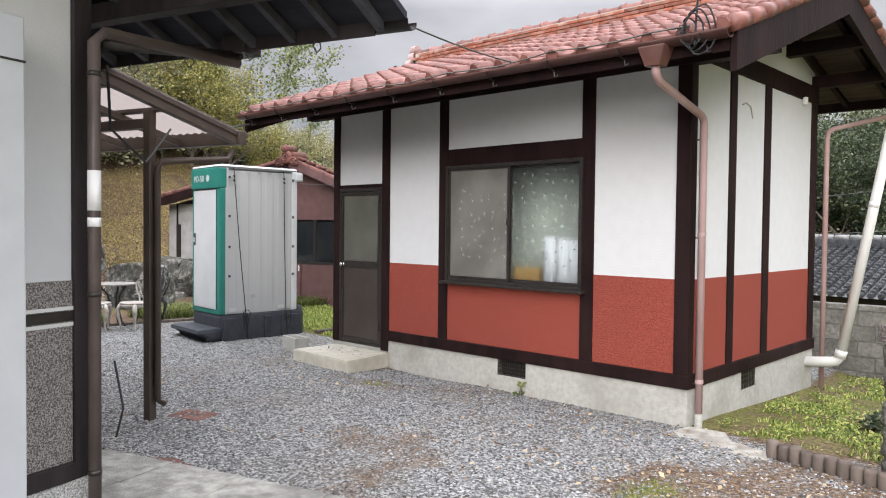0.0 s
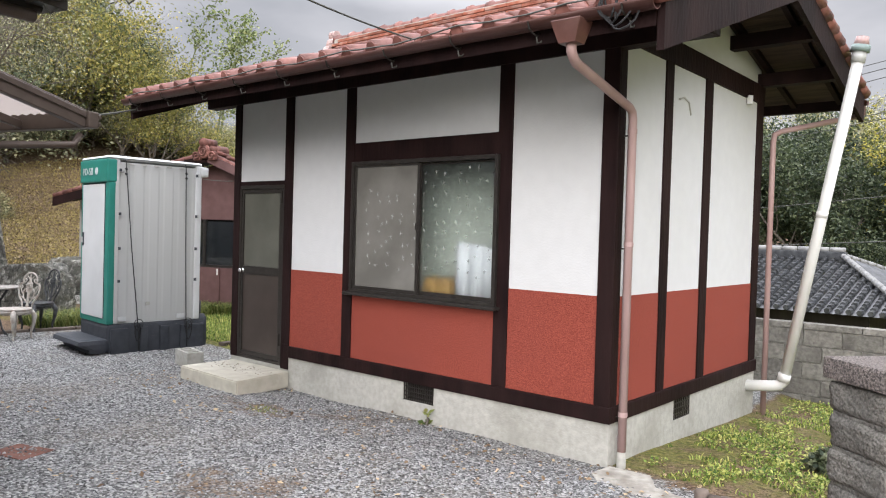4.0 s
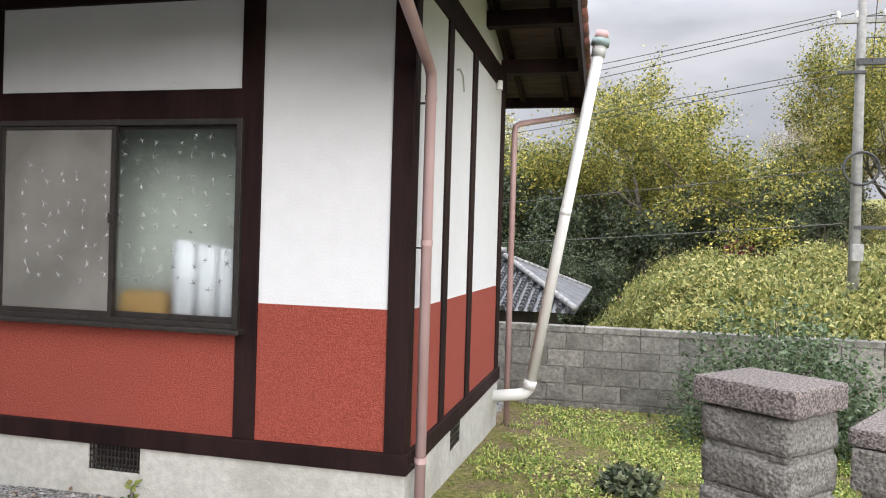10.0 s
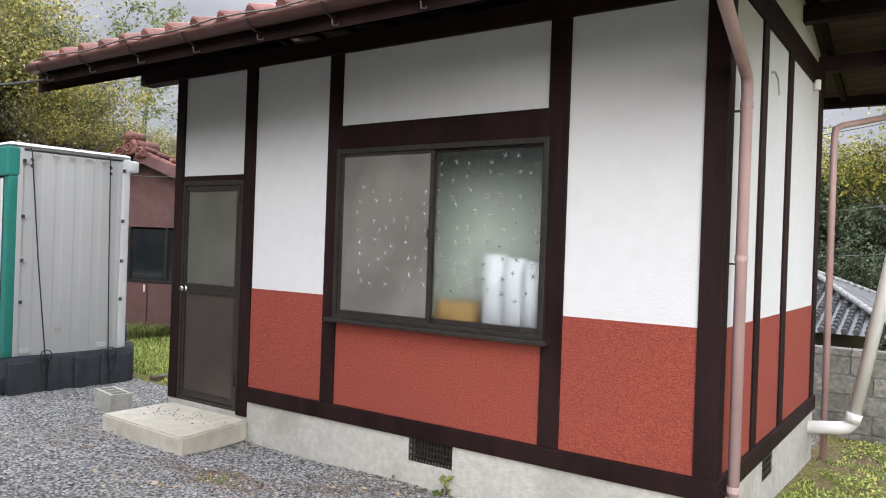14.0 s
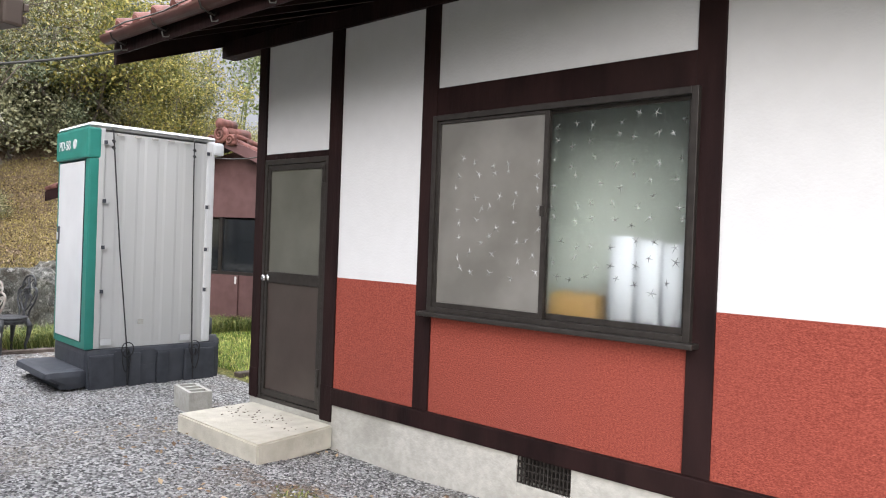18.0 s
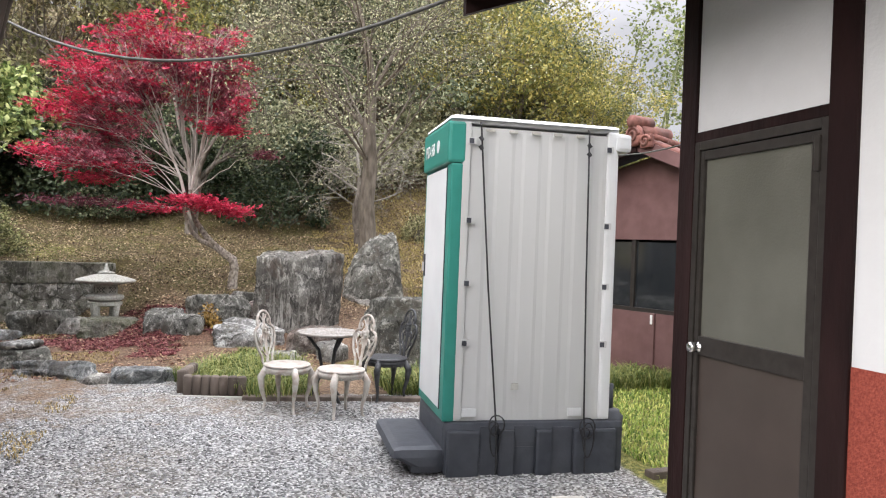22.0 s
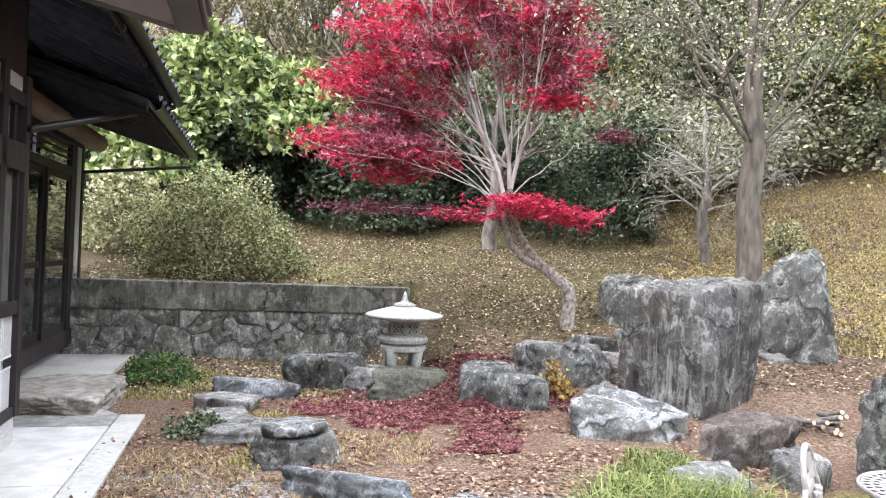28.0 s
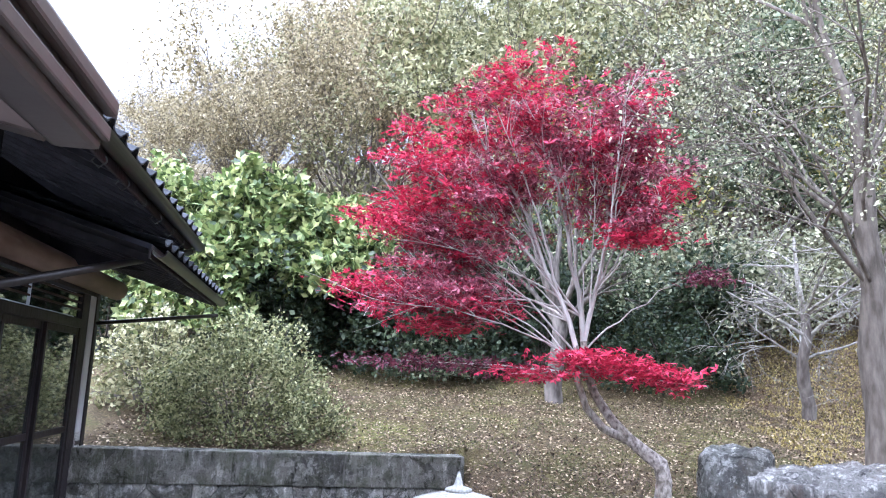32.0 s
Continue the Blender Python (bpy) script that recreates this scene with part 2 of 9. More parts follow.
def schist(name, dark, mid, pale, vein, stain, veins=0.5, upright=False, moss=0.0):
    """Banded metamorphic stone: wavy foliation, thin pale veins, stains in patches and rough relief."""
    m = bpy.data.materials.new(name)
    m.use_nodes = True
    n, l = m.node_tree.nodes, m.node_tree.links
    p = n["Principled BSDF"]
    co, info = n.new("ShaderNodeTexCoord"), n.new("ShaderNodeObjectInfo")
    add = n.new("ShaderNodeVectorMath")
    add.operation = "MULTIPLY_ADD"
    add.inputs[1].default_value = (17.0, 31.0, 23.0)
    l.new(info.outputs["Random"], add.inputs[0])
    l.new(co.outputs["Object"], add.inputs[2])
    rot = n.new("ShaderNodeMapping")
    rot.inputs["Rotation"].default_value = (0.5, 0.9, 0.4)
    l.new(add.outputs[0], rot.inputs["Vector"])

    streak = n.new("ShaderNodeMapping")
    streak.inputs["Scale"].default_value = (1.0, 1.0, 0.28) if upright else (0.5, 1.3, 1.3)
    l.new(add.outputs[0] if upright else rot.outputs[0], streak.inputs["Vector"])

    def noisy(scale, detail=6, rough=0.6, src=None):
        z = n.new("ShaderNodeTexNoise")
        z.inputs["Scale"].default_value, z.inputs["Detail"].default_value, z.inputs["Roughness"].default_value = scale, detail, rough
        l.new((src or add).outputs[0], z.inputs["Vector"])
        return z.outputs["Fac"]

    def ramp(src, *stops):
        r = n.new("ShaderNodeValToRGB")
        els = r.color_ramp.elements
        while len(els) < len(stops):
            els.new(0.5)
        for e, (pos, c) in zip(els, stops):
            e.position, e.color = pos, (*c, 1)
        l.new(src, r.inputs["Fac"])
        return r.outputs["Color"]

    def mix(fac, u, v, mode="MIX"):
        x = n.new("ShaderNodeMix")
        x.data_type, x.blend_type = "RGBA", mode
        l.new(fac, x.inputs[0])
        l.new(u, x.inputs[6])
        if isinstance(v, tuple):
            x.inputs[7].default_value = (*v, 1)
        else:
            l.new(v, x.inputs[7])
        return x.outputs[2]

    warp = n.new("ShaderNodeMixRGB")
    warp.inputs[0].default_value = 0.30
    wn_ = n.new("ShaderNodeTexNoise")
    wn_.inputs["Scale"].default_value, wn_.inputs["Detail"].default_value = 2.5, 4
    l.new(rot.outputs[0], wn_.inputs["Vector"])
    l.new(rot.outputs[0], warp.inputs[1])
    l.new(wn_.outputs["Color"], warp.inputs[2])
    crk = n.new("ShaderNodeTexVoronoi")
    crk.feature = "DISTANCE_TO_EDGE"
    crk.inputs["Scale"].default_value = 2.3
    l.new(warp.outputs[0], crk.inputs["Vector"])
    def facets(scale, amount):
        v = n.new("ShaderNodeTexVoronoi")
        v.inputs["Scale"].default_value = scale
        l.new(warp.outputs[0], v.inputs["Vector"])
        sp = n.new("ShaderNodeSeparateColor")
        l.new(v.outputs["Color"], sp.inputs[0])
        lo, hi = 1 - amount, 1 + amount
        return sp.outputs[0], ramp(sp.outputs[0], (0.0, (lo, lo, lo)), (1.0, (hi, hi, hi)))

    coarse, fine = noisy(9, 12, 0.74, streak), noisy(60, 6, 0.8)
    full = n.new("ShaderNodeValue")
    full.outputs[0].default_value = 1.0
    col = ramp(coarse, (0.37, dark), (0.44, mid), (0.54, mid), (0.60, pale))
    f_big, tone = facets(3.2, 0.48)
    f_small, tone2 = facets(11, 0.34)
    col = mix(full.outputs[0], col, tone, "MULTIPLY")
    col = mix(full.outputs[0], col, tone2, "MULTIPLY")
    col = mix(ramp(fine, (0.42, (0.5, 0.5, 0.5)), (0.48, (0, 0, 0))), col, dark)
    lines = ramp(noisy(1.3, 4, 0.5), (0.492, (0, 0, 0)), (0.5, (veins, veins, veins)), (0.508, (0, 0, 0)))
    col = mix(lines, col, vein)
    caps = ramp(noisy(6.5, 12, 0.85), (0.54, (0, 0, 0)), (0.57, (0.75, 0.75, 0.75)))
    col = mix(caps, col, pale)
    col = mix(ramp(noisy(2.6, 10, 0.8), (0.53, (0, 0, 0)), (0.60, (0.65, 0.65, 0.65))), col, stain)
    white = n.new("ShaderNodeMapping")
    white.inputs["Scale"].default_value = (1.0, 1.0, 0.07)
    l.new(add.outputs[0], white.inputs["Vector"])
    runs = mix(ramp(noisy(1.1, 4, 0.6), (0.52, (0, 0, 0)), (0.60, (1, 1, 1))), ramp(fine, (0.0, (0, 0, 0)), (1.0, (0, 0, 0))), ramp(noisy(17, 4, 0.6, white), (0.52, (0, 0, 0)), (0.62, (0.6, 0.6, 0.6))))
    if upright:
        col = mix(runs, col, vein)
    broken = mix(ramp(noisy(3.1, 5), (0.44, (0, 0, 0)), (0.58, (1, 1, 1))), ramp(fine, (0.0, (0, 0, 0)), (1.0, (0, 0, 0))), ramp(crk.outputs["Distance"], (0.0, (1, 1, 1)), (0.03, (0, 0, 0))))
    col = mix(broken, col, dark)
    if moss:
        col = mix(ramp(noisy(3.4, 6, 0.7), (0.44, (0, 0, 0)), (0.62, (moss, moss, moss))), col, (0.10, 0.115, 0.05))
    l.new(col, p.inputs["Base Color"])
    p.inputs["Roughness"].default_value, p.inputs["Specular IOR Level"].default_value = 0.75, 0.3
    b1, b2, b3, b4, b5 = (n.new("ShaderNodeBump") for _ in range(5))
    for bump_, h, k, dist in ((b1, crk.outputs["Distance"], 0.8, 0.08), (b2, coarse, 1.0, 0.10), (b3, fine, 0.8, 0.03), (b4, f_big, 0.8, 0.07), (b5, f_small, 0.7, 0.03)):
        bump_.inputs["Strength"].default_value, bump_.inputs["Distance"].default_value = k, dist
        l.new(h, bump_.inputs["Height"])
    l.new(b1.outputs[0], b2.inputs["Normal"])
    l.new(b2.outputs[0], b3.inputs["Normal"])
    l.new(b3.outputs[0], b4.inputs["Normal"])
    l.new(b4.outputs[0], b5.inputs["Normal"])
    l.new(b5.outputs[0], p.inputs["Normal"])
    return m


ROCK = schist("grey_green_schist", (0.025, 0.025, 0.021), (0.175, 0.174, 0.152), (0.50, 0.49, 0.445), (0.50, 0.50, 0.47), (0.10, 0.085, 0.062), 0.2)
BLOCKROCK = schist("dark_streaked_schist", (0.021, 0.020, 0.017), (0.145, 0.138, 0.122), (0.41, 0.395, 0.355), (0.58, 0.565, 0.51), (0.105, 0.078, 0.058), 0.25, upright=True)
ROCKPALE = schist("pale_weathered_stone", (0.085, 0.080, 0.070), (0.36, 0.345, 0.31), (0.62, 0.60, 0.555), (0.60, 0.585, 0.55), (0.12, 0.10, 0.072), 0.6)
ROCKBLUE = schist("blue_grey_slate", (0.06, 0.064, 0.066), (0.27, 0.285, 0.285), (0.56, 0.565, 0.545), (0.62, 0.62, 0.60), (0.13, 0.11, 0.085), 0.7)
ROCKWHITE = schist("white_veined_stone", (0.07, 0.07, 0.06), (0.36, 0.36, 0.34), (0.70, 0.69, 0.66), (0.74, 0.73, 0.70), (0.12, 0.105, 0.075), 1.0)
ROCKMOSS = schist("mossy_grey_stone", (0.05, 0.048, 0.038), (0.25, 0.24, 0.20), (0.38, 0.37, 0.31), (0.42, 0.41, 0.36), (0.11, 0.09, 0.055), 0.3, moss=0.7)
ROCKPINK = schist("pinkish_cobble", (0.12, 0.10, 0.09), (0.38, 0.31, 0.28), (0.60, 0.53, 0.49), (0.62, 0.57, 0.53), (0.16, 0.11, 0.085), 0.4)
BLOCKSTONE = mat("dark_tuff_block", (0.055, 0.052, 0.046), (0.20, 0.19, 0.17), 70, 0.9, 1.0, 45, rnd=0.15, lo=0.30, hi=0.62, c=(0.09, 0.088, 0.08), cscale=3, camt=0.6)
MOSSWALL = mat("moss_stained_masonry", (0.035, 0.034, 0.026), (0.40, 0.385, 0.345), 15, 0.9, 0.8, 20, stretch=(1, 1, 0.6), rnd=0.2, lo=0.36, hi=0.64, c=(0.02, 0.02, 0.016), cscale=3.4, camt=0.85)
LANTERN = mat("pale_granite", (0.25, 0.245, 0.215), (0.45, 0.445, 0.40), 45, 0.85, 0.4, 60, c=(0.22, 0.22, 0.19), cscale=4, camt=0.5)
CASTWHITE = mat("chipped_white_paint", (0.36, 0.335, 0.30), (0.45, 0.425, 0.385), 9, 0.5, 0.2, 40, c=(0.24, 0.17, 0.13), cscale=16, camt=0.7)
CASTBLACK = mat("worn_black_paint", (0.02, 0.021, 0.023), (0.05, 0.052, 0.055), 20, 0.5, 0.3, 40)
KERB = mat("brown_log_edging", (0.075, 0.058, 0.047), (0.15, 0.12, 0.10), 7, 0.85, 0.4, 30, stretch=(1, 1, 0.4), rnd=0.2)
RUST = mat("rusty_red_plate", (0.12, 0.05, 0.035), (0.19, 0.085, 0.06), 9, 0.8, 0.3)
BROWNWALL = mat("maroon_corrugated_wall", (0.10, 0.05, 0.048), (0.135, 0.072, 0.068), 5, 0.6, 0.1, c=(0.07, 0.035, 0.032), cscale=1.2, camt=0.4)
SLATETILE = mat("dark_grey_roof_tile", (0.025, 0.027, 0.03), (0.065, 0.068, 0.072), 9, 0.75, 0.1, island=0.25, spec=0.15)
# near-black base colour stands in for the shade of unlit interiors
DARKROOM = mat("interior_shade_black", (0.02, 0.02, 0.02), (0.03, 0.03, 0.028), 3, 0.9, 0)
BARK = mat("grey_bark", (0.07, 0.058, 0.048), (0.20, 0.175, 0.15), 14, 0.9, 0.8, 30, stretch=(1, 1, 0.3))
PALEBARK = mat("pale_maple_bark", (0.30, 0.265, 0.235), (0.50, 0.46, 0.42), 10, 0.85, 0.5, 30, stretch=(1, 1, 0.3))


def leafmat(name, a, b, c, rough=0.6):
    m = bpy.data.materials.new(name)
    m.use_nodes = True
    n, l = m.node_tree.nodes, m.node_tree.links
    p = n["Principled BSDF"]
    geo = n.new("ShaderNodeNewGeometry")
    rp = n.new("ShaderNodeValToRGB")
    rp.color_ramp.elements[0].color, rp.color_ramp.elements[1].color = (*a, 1), (*c, 1)
    e = rp.color_ramp.elements.new(0.5)
    e.color = (*b, 1)
    l.new(geo.outputs["Random Per Island"], rp.inputs["Fac"])
    l.new(rp.outputs["Color"], p.inputs["Base Color"])
    p.inputs["Roughness"].default_value = rough
    tr = n.new("ShaderNodeBsdfTranslucent")
    l.new(rp.outputs["Color"], tr.inputs["Color"])
    mx = n.new("ShaderNodeMixShader")
    mx.inputs[0].default_value = 0.3
    l.new(p.outputs[0], mx.inputs[1])
    l.new(tr.outputs[0], mx.inputs[2])
    l.new(mx.outputs[0], n["Material Output"].inputs["Surface"])
    return m


# ---- building helpers ----
def part(name, bm, material, parent=None, label="", smooth=False):
    me = bpy.data.meshes.new(name)
    bm.to_mesh(me)
    bm.free()
    me.materials.append(material)
    if smooth:
        me.shade_smooth()
    ob = new(name, me)
    ob.parent = parent
    return tagged(ob, label)


def raw(name, verts, faces, material, parent=None, label=""):
    me = bpy.data.meshes.new(name)
    me.from_pydata(verts, [], faces)
    me.update()
    me.materials.append(material)
    ob = new(name, me)
    ob.parent = parent
    return tagged(ob, label)


def thing(name, label, category, at=(0, 0, 0), turn=0.0, group="", kind=""):
    ob = new(name)
    ob.empty_display_size = 0.1
    ob.matrix_world = pose(*at, 0, 0, turn)
    return tagged(ob, label, category, group, kind)


def B():
    return bmesh.new()


def box(bm, x0, x1, y0, y1, z0, z1, bevel=0.0, m=None):
    vs = [bm.verts.new(v) for v in ((x0, y0, z0), (x1, y0, z0), (x1, y1, z0), (x0, y1, z0), (x0, y0, z1), (x1, y0, z1), (x1, y1, z1), (x0, y1, z1))]
    fs = [bm.faces.new([vs[i] for i in f]) for f in ((3, 2, 1, 0), (4, 5, 6, 7), (0, 1, 5, 4), (1, 2, 6, 5), (2, 3, 7, 6), (3, 0, 4, 7))]
    if bevel:
        es = list({e for f in fs for e in f.edges})
        r = bmesh.ops.bevel(bm, geom=es, offset=bevel, segments=2, affect="EDGES", profile=0.6)
        vs = list({v for f in r["faces"] for v in f.verts} | {v for v in vs if v.is_valid})
    if m:
        bmesh.ops.transform(bm, matrix=m, verts=[v for v in vs if v.is_valid])
    return bm


def boxpart(name, dims, material, parent=None, label="", bevel=0.004, m=None):
    return part(name, box(B(), *dims, bevel, m), material, parent, label)


def tube(bm, pts, radii, sides=8, closed=False, cap=True):
    """A round tube along points; radii is one number or one for each point."""
    pts = [Vector(p) for p in pts]
    if not isinstance(radii, (list, tuple)):
        radii = [radii] * len(pts)
    rings, ref = [], None
    for i, p in enumerate(pts):
        if closed:
            d = (pts[(i + 1) % len(pts)] - pts[i - 1]).normalized()
        else:
            d = (pts[min(i + 1, len(pts) - 1)] - pts[max(i - 1, 0)]).normalized()
        if ref is None:
            ref = d.orthogonal().normalized()
        u = (ref - d * ref.dot(d))
        u = u.normalized() if u.length > 1e-4 else d.orthogonal().normalized()
        ref, v = u, d.cross(u)
        rings.append([bm.verts.new(p + radii[i] * (u * math.cos(a) + v * math.sin(a))) for a in (2 * math.pi * k / sides for k in range(sides))])
    n = len(rings)
    for i in range(n if closed else n - 1):
        a, b = rings[i], rings[(i + 1) % n]
        for k in range(sides):
            bm.faces.new((a[k], a[(k + 1) % sides], b[(k + 1) % sides], b[k]))
    if cap and not closed:
        bm.faces.new(rings[0][::-1])
        bm.faces.new(rings[-1])
    return bm


def lathe(bm, profile, sides=24, at=(0, 0, 0), square=False):
    """A solid of revolution from (radius, height) pairs."""
    rings = []
    for r, z in profile:
        rings.append([bm.verts.new((at[0] + r * math.cos(a), at[1] + r * math.sin(a), at[2] + z)) for a in (2 * math.pi * (k + 0.5 * square) / sides for k in range(sides))])
    for a, b in zip(rings, rings[1:]):
        for k in range(sides):
            bm.faces.new((a[k], a[(k + 1) % sides], b[(k + 1) % sides], b[k]))
    bm.faces.new(rings[0][::-1])
    bm.faces.new(rings[-1])
    return bm


def smooth(a, b, x):
    k = min(1.0, max(0.0, (x - a) / (b - a)))
    return k * k * (3 - 2 * k)


def rock(name, size, at, seed, material, label, turn=0.0, detail=5, top=0.80, tilt=0.08, bevels=5, ledge=0.05, chip=0.30, category="rock", round_=24, taper=0.0, lump=0.08):
    """An angular boulder: a block bounded by three joint sets, its corners broken off, ledged along the bedding and weathered; at is the middle of its base."""
    rng = random.Random(seed)
    bm = B()
    bmesh.ops.create_icosphere(bm, subdivisions=detail, radius=1.0)

    def near(v, k=0.16):
        return Vector((v[0] + rng.gauss(0, k), v[1] + rng.gauss(0, k), v[2] + rng.gauss(0, k * 0.6))).normalized()

    planes = [(near((sx, 0, taper)), rng.uniform(0.74, 0.95)) for sx in (-1, 1)] + [(near((0, sy, taper)), rng.uniform(0.74, 0.95)) for sy in (-1, 1)]
    planes += [(Vector((rng.gauss(0, tilt), rng.gauss(0, tilt), 1)).normalized(), top), (Vector((0, 0, -1)), 0.8)]
    for _ in range(bevels):
        v = Vector((rng.choice((-1, 1)), rng.choice((-1, 1)), rng.choice((-0.2, 0.5, 0.9))))
        planes.append((near(v, 0.35), rng.uniform(0.86, 1.08)))
    off = Vector((seed * 3.1, seed * 1.7, seed * 0.9))
    lay = Vector((rng.gauss(0, 0.6), rng.gauss(0, 0.6), rng.choice((0.35, 1.0)))).normalized()
    for v in bm.verts:
        n = v.co.normalized()
        k = 0.0
        for d, lim in planes:
            q = n.dot(d) / lim
            if q > 0:
                k += q ** round_
        p = n * min(1.45, k ** (-1 / round_))
        f = 1 + lump * noise.fractal(p * 1.4 + off, 0.9, 2.1, 5)
        f -= chip * max(0.0, noise.noise(p * 1.5 + off * 1.3) - 0.22)
        s_ = p.dot(lay) * 5.5 + 0.9 * noise.noise(p * 1.8 + off)
        step = math.floor(s_)
        a_, b_ = (math.sin((step + i_) * 12.9898 + seed) * 43758.5453 % 1.0 for i_ in (0, 1))
        f += ledge * (a_ + (b_ - a_) * smooth(0.92, 1.0, s_ - step) - 0.5)
        f += 0.026 * noise.noise(p * 6 + off) - 0.030 * abs(noise.noise(p * 3.4 + off * 0.7)) ** 0.6 + 0.018 * noise.noise(p * 15 + off) + 0.010 * noise.noise(p * 34 + off)
        v.co = p * f
        v.co.z = max(v.co.z, -0.55)
    lo_ = [min(v.co[i] for v in bm.verts) for i in range(3)]
    hi_ = [max(v.co[i] for v in bm.verts) for i in range(3)]
    for v in bm.verts:
        v.co = Vector(((v.co.x - (lo_[0] + hi_[0]) / 2) * size[0] / (hi_[0] - lo_[0]), (v.co.y - (lo_[1] + hi_[1]) / 2) * size[1] / (hi_[1] - lo_[1]), (v.co.z - lo_[2]) * size[2] / (hi_[2] - lo_[2])))
    ob = part(name, bm, material, None, "", True)
    ob.matrix_world = pose(*at, 0, 0, turn)
    return tagged(ob, label, category)


# ---- ground ----
def lerp(x, table):
    for (x0, v0), (x1, v1) in zip(table, table[1:]):
        if x <= x1:
            return v0 + (v1 - v0) * min(1.0, max(0.0, (x - x0) / (x1 - x0)))
    return table[-1][1]


HILL = [(12.5, 0.0), (14.5, 0.12), (16.0, 0.42), (17.2, 0.72), (19.5, 1.12), (22.0, 1.62), (25.0, 3.0), (30.0, 5.6), (40.0, 10.5), (60.0, 17.0), (120.0, 26.0), (1500.0, 60.0)]
WALL_AT, WALL_DIR = Vector((-17.45, -2.05)), Vector((-0.292, 0.956))


def ground_z(x, y):
    z = -0.04 + 0.05 * smooth(-7.5, -11, x) - 0.06 * smooth(4.5, 5.9, y) * smooth(-9, -6, x)
    # the terrace behind the retaining wall, and level garden before it
    p = Vector((x, y)) - WALL_AT
    along, behind = p.dot(WALL_DIR), -p.x * 0.956 - p.y * 0.292
    hill = lerp(-x, HILL)
    hill += 0.9 * smooth(7.5, 14, y) * smooth(-17, -22, x)
    hill *= 1 - 0.66 * smooth(13.0, 23.0, y)  # the slope dies away to the north
    terrace = max(hill, 0.95 + 0.22 * max(0, behind - 0.3)) if behind > 0.12 else 0.02
    k = smooth(4.6, 3.4, along)
    z += hill * (1 - k) + terrace * k
    # the bank that falls away to the village beyond the block wall, with a wooded rise farther off
    fall = smooth(10.6, 15.0, y) * smooth(-9.0, -5.5, x)
    z -= 2.6 * fall
    far = smooth(34, 90, y) * smooth(-60, -20, x)
    z += 5.0 * far + 14 * smooth(90, 300, y) * smooth(-60, -20, x)
    z += smooth(13.5, 26, y) * smooth(-2.6, 0.5, x) * (3.0 + 0.16 * min(12, max(-2, x)))
    # uneven grass beside the storehouse
    z -= 0.14 * smooth(6.0, 9.5, y) * smooth(-3.4, -2.8, x)
    if -24 < x < 3 and -4 < y < 12:
        z += 0.012 * noise.noise(Vector((x * 1.3, y * 1.3, 0))) + 0.006 * noise.noise(Vector((x * 5, y * 5, 3)))
        z += 0.06 * smooth(-15, -18, x) * noise.noise(Vector((x * 0.8, y * 0.8, 7)))
    return z


def axis_steps(lo, hi, fine, far_lo, far_hi):
    a = list(np.arange(lo, hi + 1e-6, fine))
    s, x = fine, hi
    while x < far_hi:
        s *= 1.28
        x += s
        a.append(x)
    s, x = fine, lo
    while x > far_lo:
        s *= 1.28
        x -= s
        a.insert(0, x)
    return a


def in_poly(x, y, poly):
    c = False
    for (x0, y0), (x1, y1) in zip(poly, poly[1:] + poly[:1]):
        if (y0 > y) != (y1 > y) and x < x0 + (y - y0) * (x1 - x0) / (y1 - y0):
            c = not c
    return c


POND = [(-12.9, 2.35), (-13.5, 3.3), (-14.6, 3.9), (-15.9, 3.6), (-16.6, 2.4), (-15.9, 1.3), (-14.6, 1.2), (-13.4, 1.7)]


